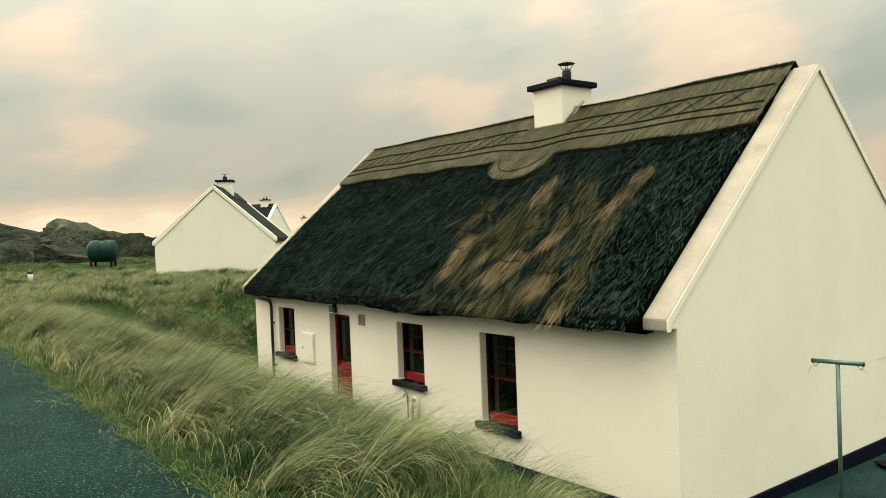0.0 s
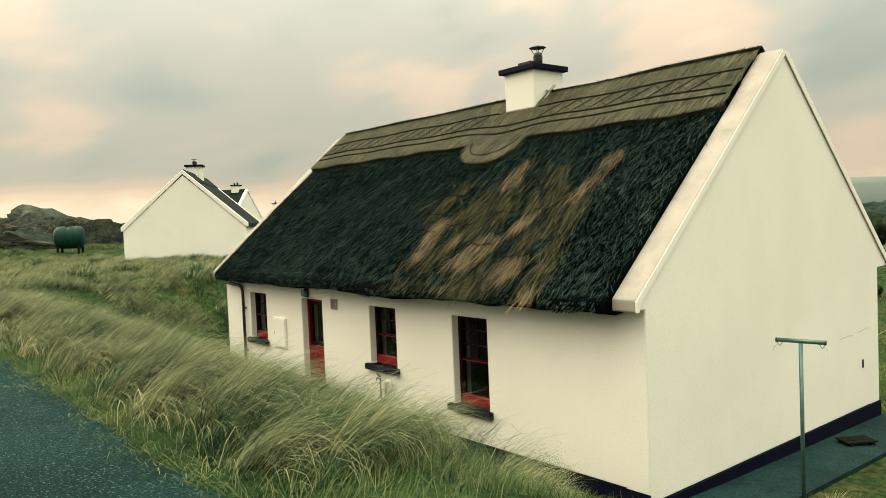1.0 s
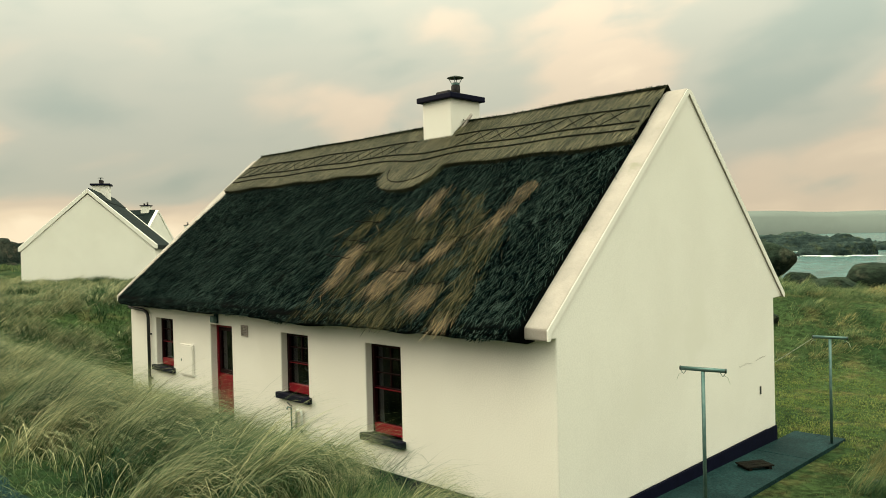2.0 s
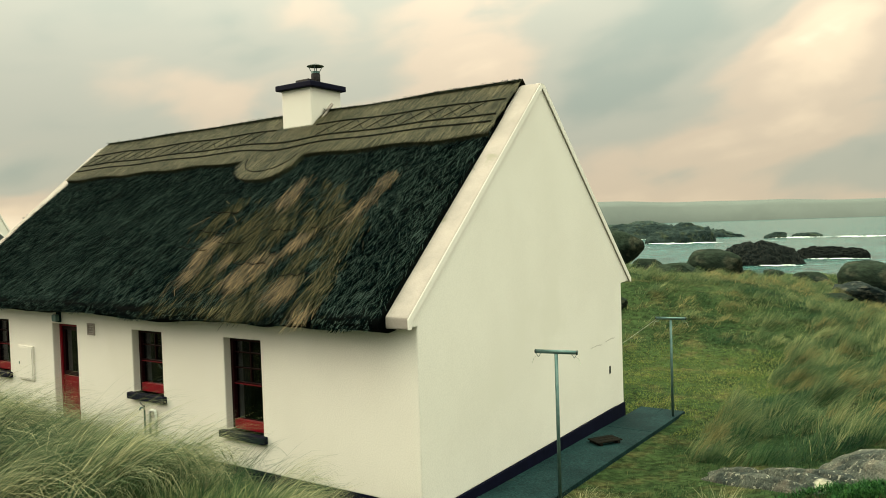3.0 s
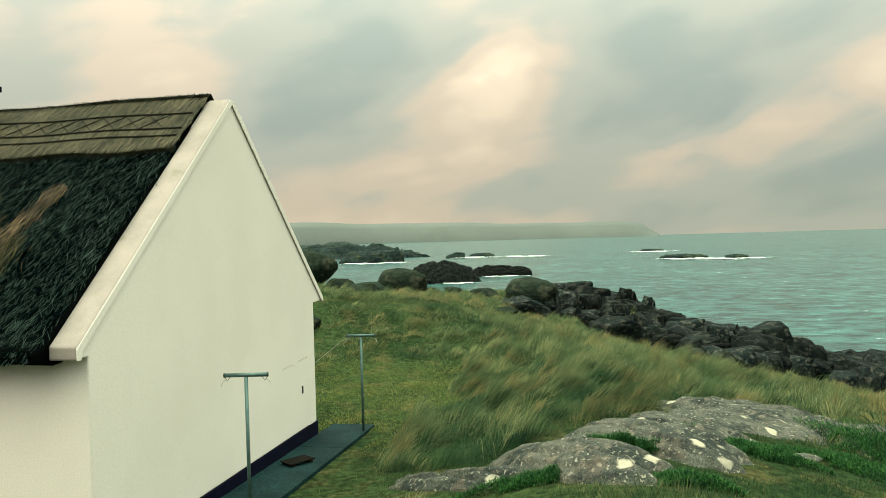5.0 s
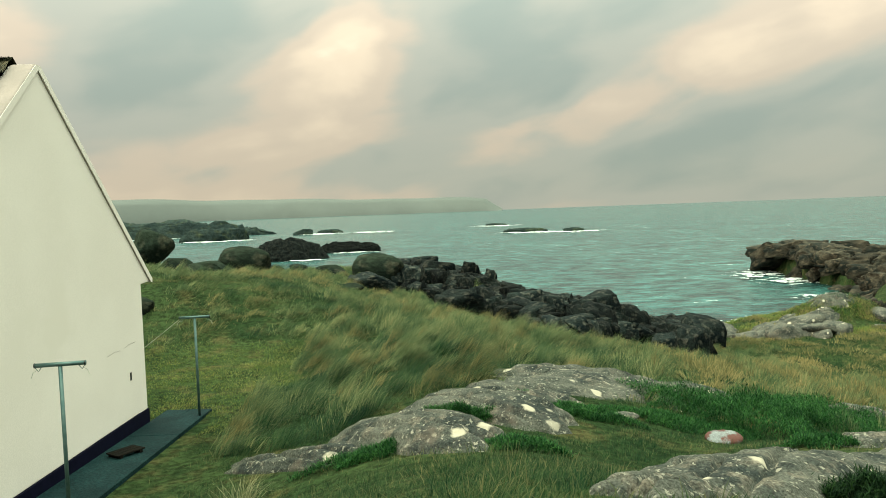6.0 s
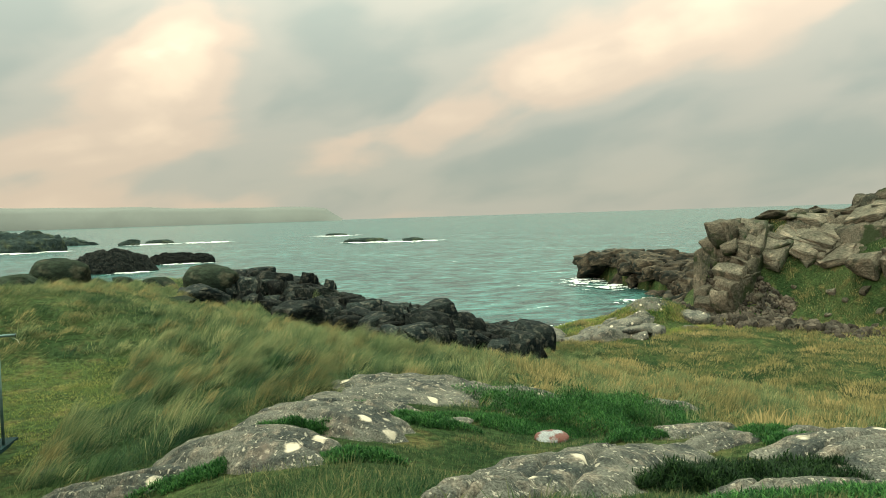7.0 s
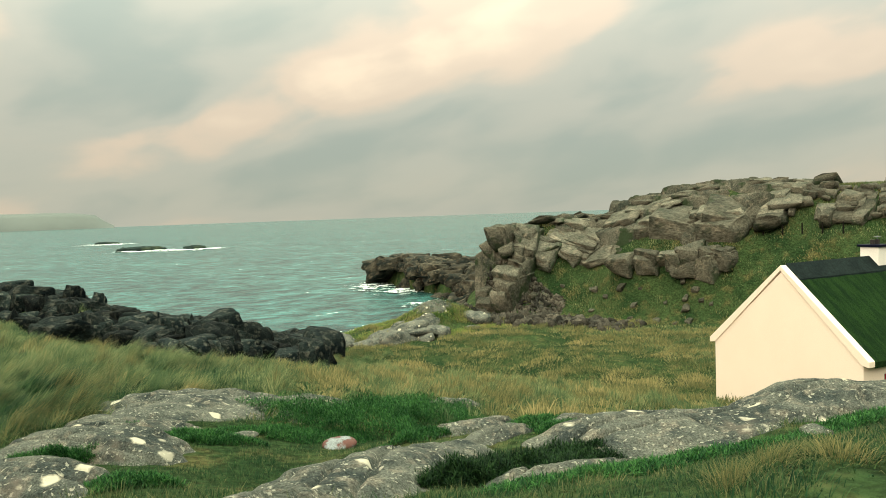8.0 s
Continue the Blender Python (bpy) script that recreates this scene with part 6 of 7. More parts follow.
CLIFF_TXT, LEDGE_TXT, HILL_TXT = "tan granite block of the sea cliff", "rounded tan-grey granite block on the cliff top", "flat grey granite ledge breaking the hill turf"
crag("cliff", HILL, S_DIR, (1, 27), (-16, 14), 0.17, hill_cover, 0.75, M_CLIFF, "jointed tan granite cliff above the cove", 501, 2.3, 0.95, (1.2, 0.6), 0.25)
jointed("cliff_block", CRAGS, 20, on_hill(4.0, 7.5, 8.0, 11.8), (1.0, 1.8), (0.7, 1.1), CLIFF_TXT, "cliff blocks", 0.2, sink=0.45)
jointed("cliff_block", CRAGS, 12, ledge([(6.5, 10.5), (9.0, 8), (11, 5), (13, 2)], 0.6), (1.4, 2.6), (0.28, 0.42), LEDGE_TXT, "cliff blocks", 0.5, sink=0.45, slim=(0.4, 0.75))
jointed("cliff_block", CRAGS, 12, on_hill(10, 19, -2, 9), (1.3, 2.6), (0.18, 0.3), LEDGE_TXT, "cliff blocks", 0.8, sink=0.45, slim=(0.5, 0.8), loose=10)
jointed("cliff_block", CRAGS, 13, ledge([(8.8, -1.5), (8.6, -5), (8.8, -9), (8.6, -13)], 0.35), (0.9, 1.5), (0.7, 1.0), "grey-tan granite block in the outcrop", "cliff blocks", 0.2, sink=0.36)
jointed("cliff_block", CRAGS, 12, ledge([(12.4, -4), (12.8, -8), (12.6, -13), (12.4, -16)], 0.6), (1.5, 2.7), (0.4, 0.6), "large rounded granite block of the upper outcrop", "cliff blocks", 0.4, sink=0.42)
jointed("hill_rock", FLAGS, 120, on_hill(13.5, 22, -34, 1, 0.0), (0.6, 2.2), (0.2, 0.34), HILL_TXT, "hill rocks", 0.75, sink=0.42, slim=(0.5, 0.8), loose=12)
jointed("hill_rock", FLAGS, 60, on_hill(13, 17.5, -32, -17), (0.4, 1.1), (0.5, 0.8), "loose grey stone on the hillside", "hill rocks", 0.5, sink=0.3)
jointed("hill_rock", FLAGS, 50, on_hill(17, 45, -70, -30, 0.0), (1.2, 3.2), (0.2, 0.36), HILL_TXT, "hill rocks", 0.9)
jointed("hill_rock", FLAGS, 36, on_hill(2.5, 8, -12, 7), (0.15, 0.55), (0.5, 0.9), "loose grey stone on the hillside", "hill rocks", 0.5, sink=0.35)
POINTS = [round_block("point_block", M_POINT, 245 + i, 11, 0.3, 0.05, split=((0.8, 0.8, 2.2), 0.14, 0.2)) for i in range(5)]
jointed("point_rock", POINTS, 110, lambda: (rnd.uniform(67, 84), rnd.uniform(102, 152)), (1.6, 4.2), (0.3, 0.5), "layered granite block of the point", "rocks of the point", 0.2, sink=0.3)
jointed("point_rock", POINTS, 60, along([(61, 88), (65, 94), (67.5, 99), (69.5, 107), (71, 118)], 1.2), (1.3, 2.8), (0.35, 0.6), "dark wet granite block at the foot of the point", "rocks of the point", 0.1, sink=0.42)
jointed("point_rock", POINTS, 60, along([(69.5, 117), (71, 124), (72.2, 131), (73, 138), (73.5, 145)], 1.3), (1.2, 2.6), (0.4, 0.7), "dark wet granite block on the flank of the point", "rocks of the point", 0.3, sink=0.45)


def belt_cover(s, u):
    m, near = fan(s, u)
    return np.clip(0.5 + 0.45 * ripple(s, u, 1.8, 2.0) - 0.9 * (1 - step(-1.0, 2.5, u - near)) - 1.2 * step(0.33, 0.35, m) - 0.35 * (1 - step(0.02, 0.09, m)) - 1.2 * (1 - step(-0.11, -0.08, m)), -0.5, 1)


crag("rocky_shore", (0, 0), (1, 0), (-8, 36), (30, 86), 0.26, belt_cover, 0.9, M_SHORE, "dark jointed granite of the rocky shore", 505, 3.0, 1.1, (0.7, 1.0), 0.35)
jointed("shore_rock", BLOCKS, 130, belt, (0.4, 1.6), (0.45, 0.9), "dark wet granite block on the shore", "shore rocks", 0.3, 35, 0.35)
jointed("turf_edge_rock", BLOCKS, 210, belt_front, (0.35, 1.2), (0.6, 1.0), "dark granite block at the edge of the turf", "shore rocks", 0.3, 35, 0.3)
jointed("shore_rock", BLOCKS, 60, along([(-30, 70), (-12, 64), (2, 70), (18, 76), (29, 71)], 2.0), (0.9, 2.2), (0.5, 0.8), "dark wet granite block at the water's edge", "shore rocks", 0.3, 35)
jointed("shore_rock", BLOCKS, 26, along([(9, 60), (13, 55), (17.5, 50)], 1.4), (0.7, 1.3), (0.7, 1.0), "dark square granite block on the shore", "shore rocks", 0.2, 35, 0.22)
# the big blocks that stand out of the shore: x, y, top, half width
for x, y, top, half in ((5.5, 49.2, -0.04, 1.0), (7.0, 49.2, -0.19, 0.8), (8.8, 49.2, -0.22, 0.8), (10.2, 47.1, -0.69, 0.55), (7.8, 37.2, -0.93, 1.5), (15.0, 40.5, -1.89, 1.25), (12.2, 34.9, -2.13, 1.4), (20.6, 33.0, -3.16, 0.85), (18.8, 37.7, -3.56, 1.1),
                        (17.0, 40.2, -3.19, 0.75), (2.4, 37.0, 0.3, 1.4), (17.6, 38.0, -3.18, 0.75), (14.4, 32.5, -2.44, 0.7), (12.6, 31.8, -2.6, 0.8), (10.7, 35.0, -1.85, 1.0), (11.3, 41.0, -1.5, 1.3), (19.6, 34.5, -3.7, 0.8), (16.0, 34.0, -2.9, 0.8)):
    foot = float(ground(x, y)) - 0.4
    put_rock("shore_block", rnd.choice(LUMPS), (x, y, (top + foot) / 2), (half * 1.05, half * rnd.uniform(0.7, 1.0), (top - foot) / 2 * 1.06), rnd.uniform(-30, 30), (rnd.uniform(-5, 5), rnd.uniform(-5, 5)), "large dark square-jointed block of the shore", "shore blocks")
# the rise to the west
DOMES = [rock_mesh("dome", M_DOME, 290 + i, level=4, cuts=9, boxy=0.7, rough=0.10, grain=0.03, freq=2.6, smooth=True, seam=0.06, split=((1.1, 0.9, 0.4), 0.07, 0.1)) for i in range(4)]
def west_cover(s, u):
    return np.clip(0.75 + 0.5 * ripple(s, u, 3.0, 2.0) - (s / 22) ** 4 - (u / 14) ** 4, -0.5, 1)


crag("west_rocks", (-83, 3), (1, 0), (-24, 24), (-16, 16), 0.34, west_cover, 1.3, M_DOME, "dark jointed granite of the western rise", 506, 4.5, 1.7, (0.8, 1.0), 0.6)
scatter("dome_rock", DOMES, 18, lambda: (-84 + rnd.gauss(0, 9), 1 + rnd.gauss(0, 8)), (3, 6), (0.3, 0.45), "smooth dark granite dome in the turf", "granite domes", 0.45)


scatter("dome_rock", DOMES, 30, lambda: (-78 + rnd.gauss(0, 10), 2 + rnd.gauss(0, 7)), (1.2, 3.2), (0.35, 0.55), "smooth dark granite dome in the turf", "granite domes", 0.4)


def stones(name, n, where, lo, hi, material, label):
    """Loose stones too many to count."""
    v0, f0 = BALLS[2] if n < 900 else (np.array([(1, 0, 0), (-1, 0, 0), (0, 1, 0), (0, -1, 0), (0, 0, 1), (0, 0, -1)], float), np.array([(0, 2, 4), (2, 1, 4), (1, 3, 4), (3, 0, 4), (2, 0, 5), (1, 2, 5), (3, 1, 5), (0, 3, 5)]))
    vs, fs = [], []
    for i in range(n):
        x, y = where()
        s = lo * (hi / lo) ** (rnd.random() ** 1.6)
        r = np.array(Euler((rnd.uniform(0, 6), rnd.uniform(0, 6), rnd.uniform(0, 6))).to_matrix())
        v = (v0 * np.array([s * rnd.uniform(0.8, 1.5), s, s * rnd.uniform(0.5, 0.9)]) * RNG.uniform(0.75, 1.2, (len(v0), 1))) @ r.T
        vs.append(v + np.array([x, y, float(ground(x, y)) + s * 0.2]))
        fs.append(f0 + i * len(v0))
    ob = new(name, array_mesh(name, np.concatenate(vs), np.zeros((0, 4), int), np.concatenate(fs), material))
    return tagged(ob, label, "stones", kind="stuff")


stones("scree", 4200, hillside(-0.8, 6.8, 3.0, 11.8), 0.1, 0.45, M_SCREE, "reddish scree below the cliff")
stones("cove_pebbles", 700, along([(44, 57), (49, 50), (53, 44)], 1.2), 0.15, 0.6, M_SCREE, "rounded stones at the cliff foot")
stones("shore_rubble", 2600, belt, 0.25, 0.9, M_SHORE, "dark rubble between the shore rocks")


# islands and reefs out at sea
def islet(name, az, dist, half, high, label, seed, deep=None, material=None):
    ob = new(name, rock_mesh(name, material or M_ISLE, seed, level=5, cuts=9, boxy=0.7, rough=0.05, grain=0.018, size=(half, deep or half * 0.4, high), freq=8.0, smooth=False))
    a = radians(az)
    ob.matrix_world = pose(6.8 + math.sin(a) * dist, -9 + math.cos(a) * dist, SEA, 0, 0, -az)
    tagged(ob, label, "island")


islet("low_island", -20.0, 640, 92, 11.5, "low dark island covered in thin turf", 301)
islet("low_island", -33, 660, 70, 11, "low dark island covered in thin turf", 302)
islet("islet", -17.0, 500, 26, 8, "dark rocky islet ringed with surf", 303)
islet("islet", -10.5, 560, 8, 4.5, "small black reef in the surf", 304)
islet("islet", -8.4, 575, 11, 3, "small black reef in the surf", 305)
islet("reef", -11.2, 255, 13, 7.2, "dark flat reef off the shore", 306, 6, M_SHORE)
islet("reef", -7.4, 290, 13, 4.6, "dark flat reef off the shore", 307, 5, M_SHORE)
islet("skerry", 6.2, 440, 13, 2.4, "black skerry awash in the swell", 308, 4)
islet("skerry", 9.7, 430, 7, 2.4, "black skerry awash in the swell", 309, 3)
islet("skerry", 4.0, 620, 9, 2.2, "black skerry awash in the swell", 310, 4)


def foam(az, dist, half, deep, seed, turn=0.0):
    """Broken white water: a low sheet torn into shreds and holes."""
    nx, ny = 150, 80
    u, v = np.meshgrid(np.linspace(-1, 1, nx), np.linspace(-1, 1, ny))
    r = u * u + v * v
    x, y = u * half, v * deep
    w = ripple(x + seed * 9, y, half * 0.11, seed) + 0.7 * ripple(x, y * 2.2, half * 0.05, seed + 2.0) + 0.5 * ripple(x, y * 2.2, half * 0.027, seed + 4.0)
    keep = 1.0 * w - 1.5 * (r - 0.45) > 0.38
    z = 0.10 + min(0.02 * half, 0.45) * np.clip(w, 0, 1) * np.clip(1 - r, 0, 1)
    k = np.arange(nx * ny).reshape(ny, nx)
    q = np.stack([k[:-1, :-1], k[:-1, 1:], k[1:, 1:], k[1:, :-1]], -1).reshape(-1, 4)
    q = q[keep.ravel()[q].sum(1) >= 3]
    ob = new("surf", array_mesh("surf", np.stack([x, y, z], -1).reshape(-1, 3), q, np.zeros((0, 3), int), M_FOAM, True))
    a = radians(az)
    ob.matrix_world = pose(6.8 + math.sin(a) * dist, -9 + math.cos(a) * dist, SEA + 0.12, 0, 0, -az + turn)
    tagged(ob, "white broken surf round the rocks", "surf", kind="stuff")


for row in ((6.6, 434, 24, 22, 1), (9.6, 426, 26, 20, 2), (4.0, 612, 26, 34, 3), (-9.2, 558, 22, 26, 4), (-5.5, 556, 26, 30, 5), (-17, 484, 34, 20, 6), (-10.4, 246, 9, 6, 7), (-6.8, 282, 11, 6, 15),
            (22.6, 158, 7, 12, 8), (25, 146, 8, 8, 9), (28, 122, 8, 9, 10), (20.5, 91, 6, 9, 11), (17, 96, 5, 7, 12), (-21, 600, 40, 10, 13), (24, 96, 7, 8, 14)):
    foam(*row)

# ---- grass ----
def keep_clear(x, y):
    """False on the road, the path, under the house and on the larger slabs."""
    ok = ~((x > -14.9) & (x < 1.45) & (y > -0.05) & (y < 8.75))
    ok &= y > -7.30 + 0.16 * step(1.0, 4.0, x) - 0.25 * step(3.5, 9, x)
    for px, py, a, b, _, turn, _, _ in SLABS:
        c, s = math.cos(radians(turn)), math.sin(radians(turn))
        dx, dy = x - px, y - py
        ok &= (np.abs((dx * c + dy * s) / (a * 0.93)) ** 2.7 + np.abs((-dx * s + dy * c) / (b * 0.93)) ** 2.7) > 1 + 0.25 * ripple(x, y, 0.3, 2.0)
    return ok


def tufts(n, x0, x1, y0, y1, per, spread):
    """Blade feet in clumps."""
    c = n // per
    cx, cy = RNG.uniform(x0, x1, c), RNG.uniform(y0, y1, c)
    which = RNG.integers(0, c, n)
    ox, oy = RNG.normal(0, spread, n), RNG.normal(0, spread, n)
    return cx[which] + ox, cy[which] + oy, np.arctan2(oy, ox), np.hypot(ox, oy) / spread, which


def sward(name, n, rect, per, spread, length, width, wind, blow, material, label, droop=(0.5, 1.6), where=None, joints=2, mound=0.0):
    x, y, az, r, which = tufts(n, *rect, per, spread)
    ok = keep_clear(x, y)
    if where is not None:
        ok &= where(x, y)
    x, y, az, r, which = x[ok], y[ok], az[ok], r[ok], which[ok]
    m = len(x)
    size = RNG.uniform(0.65, 1.25, which.max() + 1)[which]
    wind = wind + 0.55 * ripple(x, y, 2.1, 5.0)
    vx, vy = np.cos(az) * r * 0.7 + np.cos(wind) * blow + RNG.normal(0, 0.35, m), np.sin(az) * r * 0.7 + np.sin(wind) * blow + RNG.normal(0, 0.35, m)
    base = np.stack([x, y, ground(x, y) + mound * size * np.exp(-(r / 1.1) ** 2)], 1)
    return blades(name, base, RNG.uniform(*length, m) * size, RNG.uniform(*width, m), np.arctan2(vy, vx), np.clip(RNG.uniform(*droop, m) * (0.6 + 0.4 * r), 0.1, 2.7), material, label=label, category="grass", joints=joints)


WIND = radians(48)


def off_rock(x, y):
    """False on the shore rocks and the bare rock of the hill."""
    m, near = fan(x, y)
    hs, hu = (x - 50) * 0.89 + (y - 48) * 0.45, -(x - 50) * 0.45 + (y - 48) * 0.89
    bare = (hs > 1) & (hs < 27) & (hu > -14) & (hu < 14) & (hill_cover(hs, hu) > 0.25)
    bare |= (hs > -0.5) & (hs < 6.5 + ripple(x, y, 1.0, 2.0)) & (hu > 4.0 + ripple(x, y, 0.8, 1.0)) & (hu < 11.5)
    return ~((y > near + 0.6) & (m > -0.1) & (m < 0.335) & (belt_cover(x, y) > 0.2)) & ~bare & ~((y > 100) & (x > 64))


def hollow(x, y, scale=1.5, cut=-0.1):
    return ripple(x, y, scale, 3.0) + 0.6 * ripple(x, y, scale * 0.45, 7.0) > cut


bank = lambda x, y: (x < 2.1 - 0.5 * (y + 6.2) + 0.3 * ripple(x, y, 0.7, 2)) & (y < -1.2 - 1.0 * step(-10, -5, x)) & (y > -7.12 + 0.12 * ripple(x, y, 0.5, 1))
patchy = lambda x, y: bank(x, y) & hollow(x, y, 0.8, -0.75)
sward("marram_bank", 90000, (-16, 3.5, -7.15, -0.9), 230, 0.16, (0.4, 0.85), (0.004, 0.008), WIND, 1.8, M_GRASS_DRY, "long windswept marram grass on the road bank", mound=0.12, droop=(1.5, 3.2), where=patchy, joints=4)
sward("marram_green", 55000, (-16, 4.5, -6.9, -0.6), 300, 0.16, (0.3, 0.75), (0.004, 0.008), WIND, 1.4, M_GRASS_DEEP, "green marram leaves at the foot of the tussocks", droop=(1.2, 2.6), where=bank)
sward("bank_undergrass", 70000, (-16, 4.5, -7.2, -0.2), 60, 0.2, (0.10, 0.28), (0.005, 0.009), WIND, 0.6, M_GRASS_MEADOW, "short green grass under the marram", where=lambda x, y: x < 3.2 - 0.4 * (y + 6.2), joints=1)
n = 7000
fx = RNG.uniform(-30, 3.5, n)
fy = -7.28 + 0.12 * ripple(fx, fx * 0, 0.4, 3.0) + RNG.normal(0, 0.13, n)
blades("road_edge_grass", np.stack([fx, fy, np.full(n, 2.27)], 1), RNG.uniform(0.06, 0.26, n), RNG.uniform(0.004, 0.008, n), RNG.normal(radians(-40), 1.1, n), RNG.uniform(1.6, 2.7, n), M_GRASS_MEADOW, label="straw and grass hanging over the road edge", category="grass", joints=1)
sward("marram_verge", 105000, (-50, -14.8, -6.9, 14), 300, 0.24, (0.4, 0.85), (0.008, 0.015), WIND, 1.9, M_GRASS_DRY, "long marram grass beyond the cottage", droop=(1.4, 3.0), where=lambda x, y: hollow(x, y, 1.0, -0.75), joints=1)
sward("verge_undergrass", 50000, (-50, -14.8, -7.2, 14), 60, 0.35, (0.2, 0.42), (0.012, 0.022), WIND, 0.8, M_GRASS_DEEP, "short green grass beyond the cottage", joints=1)
sward("western_grass", 45000, (-100, -46, -6.5, 22), 200, 0.5, (0.3, 0.7), (0.03, 0.06), WIND, 1.5, M_GRASS_MEADOW, "rough grass round the granite domes", droop=(1.0, 2.6), joints=1)
sward("corner_grass", 16000, (-4, 9, -6.2, 1.0), 60, 0.22, (0.08, 0.24), (0.005, 0.010), WIND, 0.4, M_GRASS_TURF, "sparse grass below the bank", joints=1)
sward("near_turf", 75000, (1.4, 19, -6.0, 9), 40, 0.22, (0.04, 0.13), (0.005, 0.010), WIND, 0.5, M_GRASS_TURF, "short mixed turf between the slabs", joints=1)
sward("near_green", 70000, (2.5, 20, -6.0, 8), 90, 0.25, (0.05, 0.14), (0.005, 0.010), WIND, 0.7, M_GRASS_DEEP, "deep green grass between the slabs", where=lambda x, y: hollow(x, y, 0.9, -0.1), joints=1)
sward("close_turf", 60000, (5.5, 15, -6.0, -1.5), 60, 0.12, (0.02, 0.065), (0.006, 0.010), WIND, 0.6, M_GRASS_DEEP, "short green turf beside the road", joints=1)
sward("close_straw", 12000, (7.0, 15, -6.0, -2.0), 60, 0.14, (0.05, 0.13), (0.003, 0.006), WIND, 0.9, M_GRASS_TURF, "dry stalks in the turf beside the road", joints=1)
sward("lawn", 60000, (-5, 3.2, 7.0, 17), 30, 0.3, (0.03, 0.085), (0.010, 0.018), WIND, 0.3, M_GRASS_LAWN, "short green lawn by the washing line", joints=1)
meadow = lambda x, y: ~((x < 4.0) & (y < 17)) & off_rock(x, y)
sward("meadow_turf", 80000, (-14, 30, 6, 44), 60, 0.35, (0.10, 0.26), (0.010, 0.022), WIND, 0.7, M_GRASS_MEADOW, "olive green grass in the hollows of the meadow", where=meadow, joints=1)
sward("meadow_tussocks", 130000, (-14, 30, 6, 44), 240, 0.26, (0.2, 0.48), (0.006, 0.014), WIND, 1.6, M_GRASS_MEADOW, "windblown tussock grass of the meadow", mound=0.3, droop=(1.2, 2.8), where=lambda x, y: meadow(x, y) & hollow(x, y, 1.3, -0.4), joints=1)
sward("hollow_grass", 70000, (-4, 24, 8, 42), 110, 0.28, (0.16, 0.42), (0.009, 0.018), WIND, 1.2, M_GRASS_DEEP, "dark green grass in the hollows", droop=(0.9, 2.4), where=lambda x, y: meadow(x, y) & ~hollow(x, y, 1.3, -0.2), joints=1)
sward("pale_tussocks", 60000, (-4.0, 24, 7, 44), 200, 0.34, (0.2, 0.45), (0.008, 0.016), WIND, 1.8, M_GRASS_TAWNY, "pale combed tussocks in the meadow", mound=0.3, droop=(1.4, 3.0), where=lambda x, y: meadow(x, y) & hollow(x, y, 1.3, -0.1), joints=1)
combed = lambda x, y: (x > 2.2 + 0.5 * ripple(x, y, 1.1, 2.0)) & (y > x - 0.2) & (x < 14) & (y < 23 + 2 * ripple(x, y, 2.0, 1.0)) & (y > 5.2 - 0.55 * (x - 2.5))
sward("combed_marram", 90000, (1.8, 14, 2.5, 25), 340, 0.32, (0.3, 0.7), (0.005, 0.010), WIND, 2.0, M_GRASS_MEADOW, "long combed grass between the lawn and the slabs", mound=0.34, droop=(1.5, 3.0), where=lambda x, y: combed(x, y) & hollow(x, y, 1.2, -0.35), joints=2)
sward("combed_pale", 40000, (1.8, 14, 2.5, 25), 300, 0.26, (0.3, 0.65), (0.005, 0.009), WIND, 2.2, M_GRASS_TAWNY, "pale stalks in the combed grass", mound=0.36, droop=(1.5, 3.0), where=lambda x, y: combed(x, y) & hollow(x, y, 0.8, 0.1), joints=2)
sward("combed_green", 70000, (1.8, 14, 2.5, 25), 260, 0.30, (0.25, 0.5), (0.006, 0.011), WIND, 1.7, M_GRASS_DEEP, "dark green leaves under the combed grass", mound=0.1, droop=(1.2, 2.6), where=combed, joints=1)
sward("verge_tufts", 700, (10.9, 11.9, -6.1, -5.4), 220, 0.09, (0.10, 0.22), (0.003, 0.006), WIND, 0.9, M_GRASS_TAWNY, "pale grass tufts on the road verge", droop=(0.9, 2.2))
sward("corner_tufts", 5000, (1.2, 4.0, -0.8, 2.2), 200, 0.14, (0.15, 0.42), (0.004, 0.008), WIND, 0.7, M_GRASS_DRY, "pale grass tufts by the gable corner", droop=(0.6, 1.8))
sward("valley_green", 24000, (14, 58, 2, 58), 60, 0.6, (0.15, 0.3), (0.02, 0.045), WIND, 0.6, M_GRASS_DEEP, "deep green grass on the valley floor", where=off_rock, joints=1)
sward("valley_meadow", 120000, (14, 58, 2, 58), 110, 0.55, (0.18, 0.40), (0.016, 0.034), WIND, 1.2, M_GRASS_TAWNY, "tawny grass on the valley floor", mound=0.2, droop=(0.9, 2.4), where=lambda x, y: off_rock(x, y) & hollow(x, y, 3.0, -0.9), joints=1)
sward("far_meadow", 60000, (-30, 24, 34, 76), 120, 0.5, (0.15, 0.38), (0.02, 0.045), WIND, 1.0, M_GRASS_MEADOW, "rough grass above the shore", where=off_rock, joints=1)
sward("hill_grass", 70000, (46, 78, 24, 68), 60, 0.6, (0.12, 0.30), (0.03, 0.06), WIND, 0.7, M_GRASS_MEADOW, "grass between the hill rocks", where=off_rock, joints=1)
sward("hill_tawny", 60000, (47, 78, 24, 66), 90, 0.7, (0.12, 0.30), (0.03, 0.06), WIND, 0.8, M_GRASS_TAWNY, "tawny grass on the hill slopes", where=lambda x, y: off_rock(x, y) & hollow(x, y, 2.2, -0.2), joints=1)
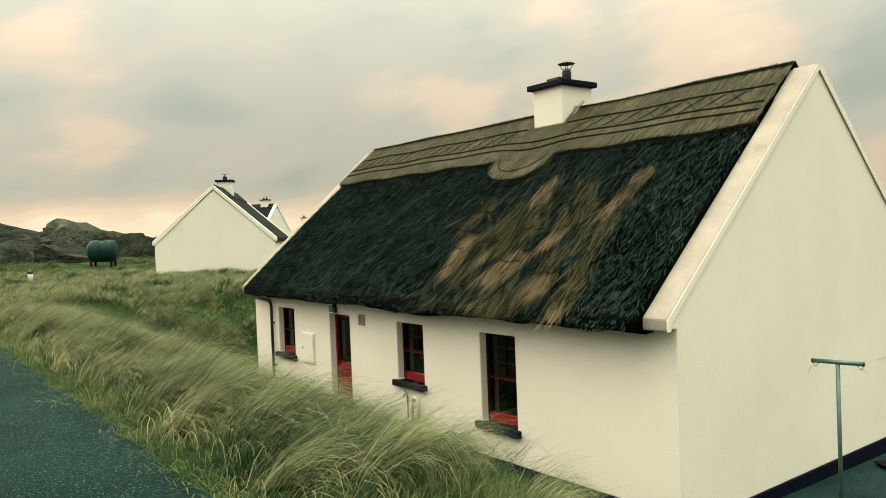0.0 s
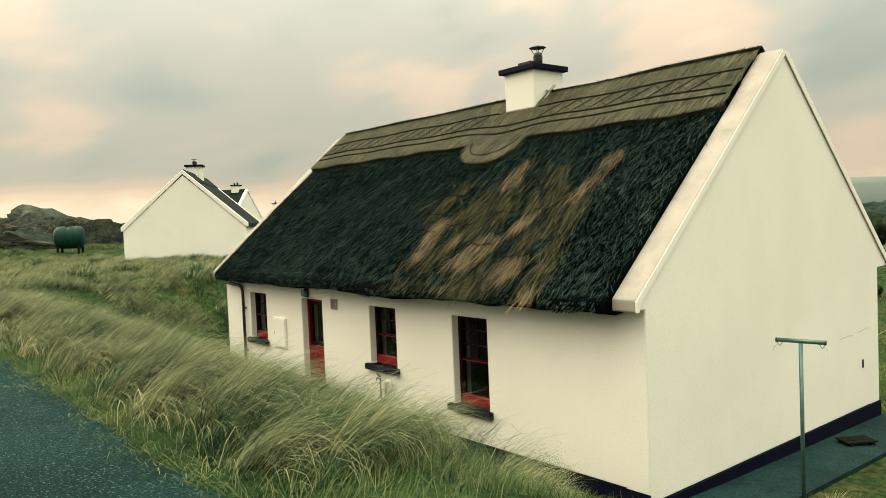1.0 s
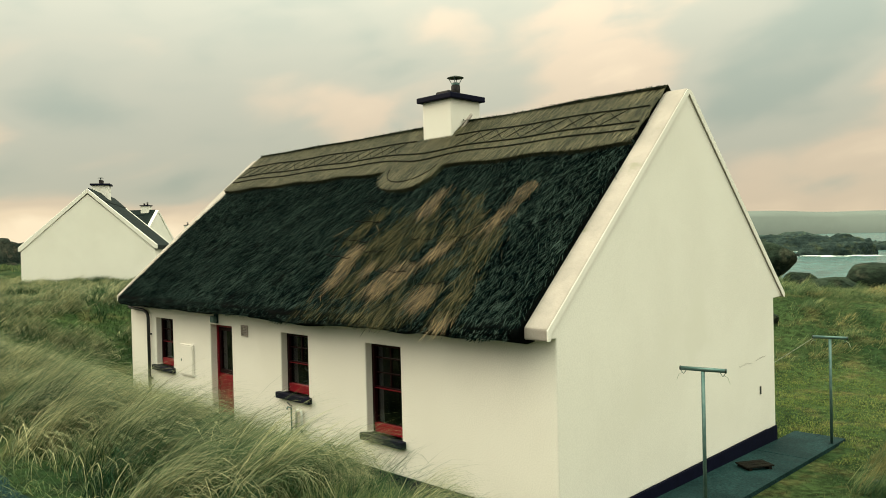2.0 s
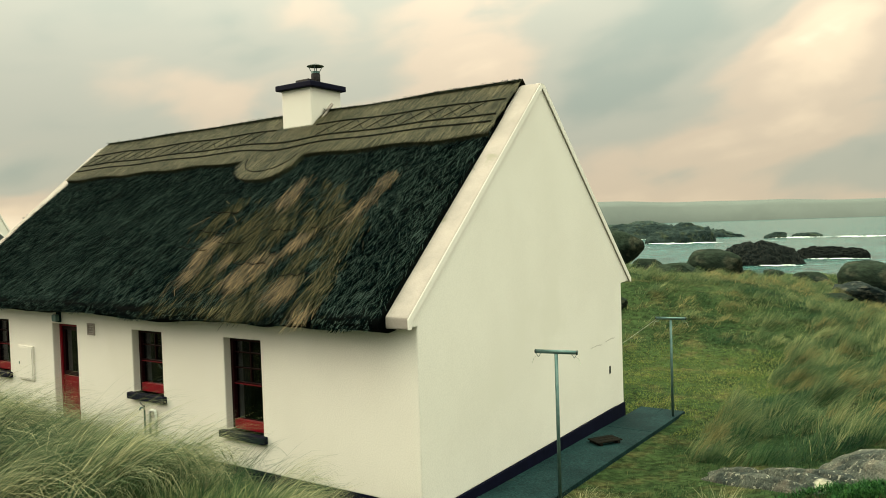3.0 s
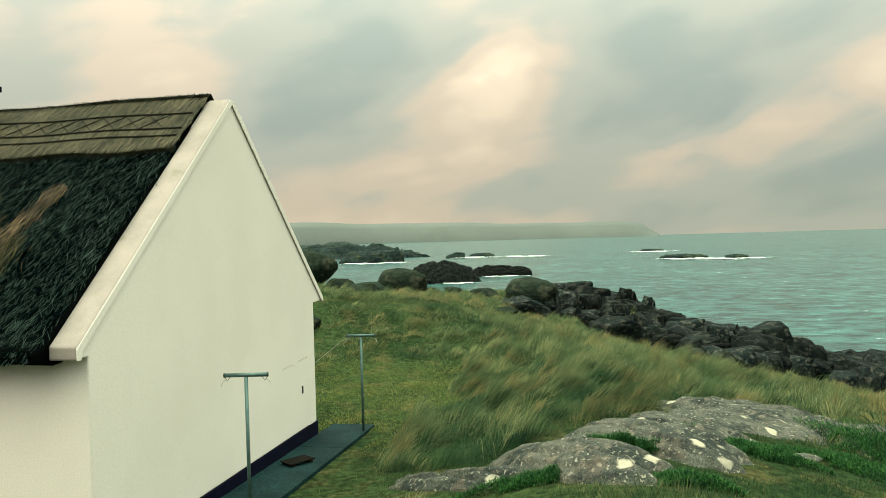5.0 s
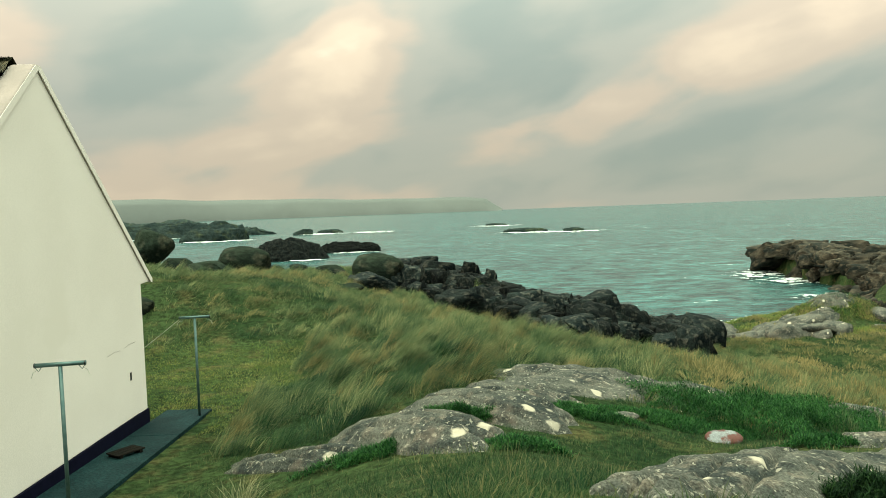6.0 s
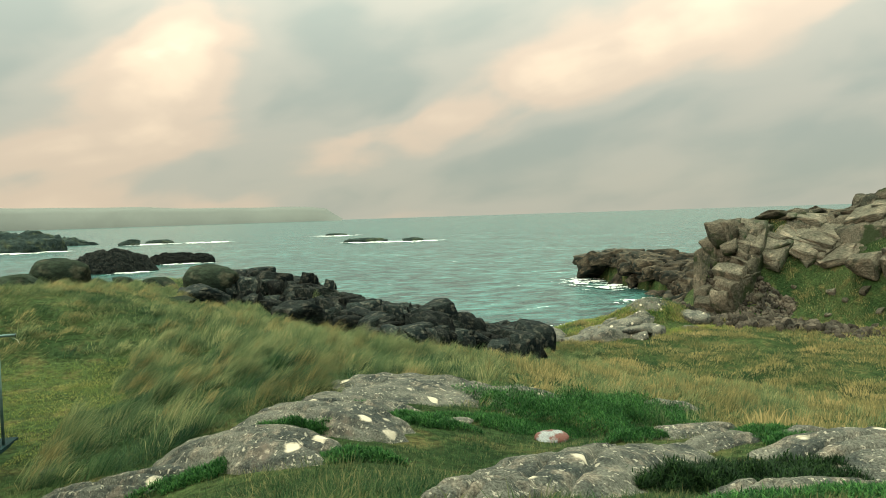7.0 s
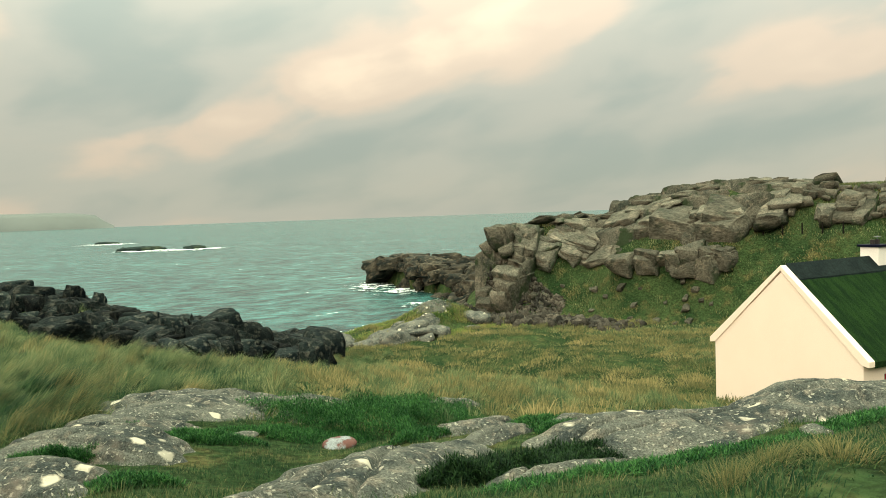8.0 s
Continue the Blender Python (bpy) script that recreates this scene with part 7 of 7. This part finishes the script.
sward("knoll_grass", 26000, (31, 46, 49, 62), 60, 0.4, (0.12, 0.34), (0.02, 0.05), WIND, 0.6, M_GRASS_LAWN, "bright green grass on the knoll", where=lambda x, y: hollow(x, y, 1.6, -0.5), joints=1)


def heath(place, size, n, label="low dark green heath plants between the rocks", material=None):
    a = RNG.uniform(0, math.tau, n)
    edge = 1 + 0.28 * np.sin(a * 3 + place[0]) + 0.2 * np.sin(a * 5 + place[1] * 3) + 0.12 * np.sin(a * 11)
    r = np.sqrt(RNG.uniform(0, 1, n))
    x, y = place[0] + size[0] * r * edge * np.cos(a), place[1] + size[1] * r * edge * np.sin(a)
    tuft = ripple(x, y, 0.09, place[0]) + 0.8 * ripple(x, y, 0.22, place[1])
    dome = np.sqrt(np.clip(1 - r * r, 0, 1)) * size[2] * (0.85 + 0.25 * tuft)
    base = np.stack([x, y, np.maximum(ground(x, y), place[2] - 0.1 * r) + np.maximum(dome, 0) * RNG.uniform(0.55, 1.0, n)], 1)
    blades("heath_cushion", base, RNG.uniform(0.03, 0.11, n), RNG.uniform(0.008, 0.016, n), RNG.uniform(0, math.tau, n), RNG.uniform(0.4, 2.6, n), material or M_HEATH, label=label, category="plant", joints=1)


HEATHER = "dark springy heather growing over the granite"
for row in (((12.0, -1.55, -9.0), (1.5, 0.62, 0.34), 20000, HEATHER, M_HEATHER), ((13.3, -1.2, -9.0), (1.0, 0.4, 0.3), 10000, HEATHER, M_HEATHER), ((10.9, -2.2, -9.0), (0.8, 0.4, 0.3), 10000, HEATHER, M_HEATHER),
            ((13.3, 7.0, -9.0), (2.5, 1.5, 0.85), 38000), ((15.4, 8.4, -9.0), (1.6, 1.1, 0.75), 18000), ((11.4, 5.7, -9.0), (1.6, 0.6, 0.14), 12000), ((9.4, 4.9, -9.0), (0.9, 0.45, 0.2), 8000),
            ((6.9, 3.75, -9.0), (1.0, 0.26, 0.34), 9000), ((5.9, 2.15, -9.0), (1.0, 0.24, 0.2), 7000), ((7.9, 1.5, -9.0), (0.6, 0.3, 0.2), 5000), ((8.0, 5.9, -9.0), (0.7, 0.25, 0.2), 3500),
            ((14.6, 1.7, -9.0), (0.9, 0.35, 0.24), 5000), ((16.9, 1.1, -9.0), (0.6, 0.3, 0.3), 3000), ((14.2, 0.55, -9.0), (0.7, 0.25, 0.2), 4000), ((12.2, 1.6, -9.0), (0.6, 0.25, 0.16), 3000),
            ((16.9, -2.9, -9.0), (1.5, 0.5, 0.26), 12000), ((18.4, -3.3, -9.0), (1.4, 0.5, 0.3), 10000), ((13.0, -3.5, -9.0), (1.7, 0.5, 0.14), 14000), ((11.3, -3.6, -9.0), (1.0, 0.4, 0.1), 8000), ((40.5, 54.0, -9.0), (3.4, 2.2, 0.6), 6000)):
    heath(*row)

# fence posts along the hill
for i in range(5):
    fx, fy = 67.5 + i * 0.78, 40 - i * 1.5
    p = thing("fence_post", (fx, fy, float(ground(fx, fy)) - 0.2), "weathered timber fence post on the hill", "post", "fence posts on the hill")
    part("stake", boxes((-0.05, 0.05, -0.05, 0.05, 0, 1.25)), M_TIMBER, p, bevel=0.01)
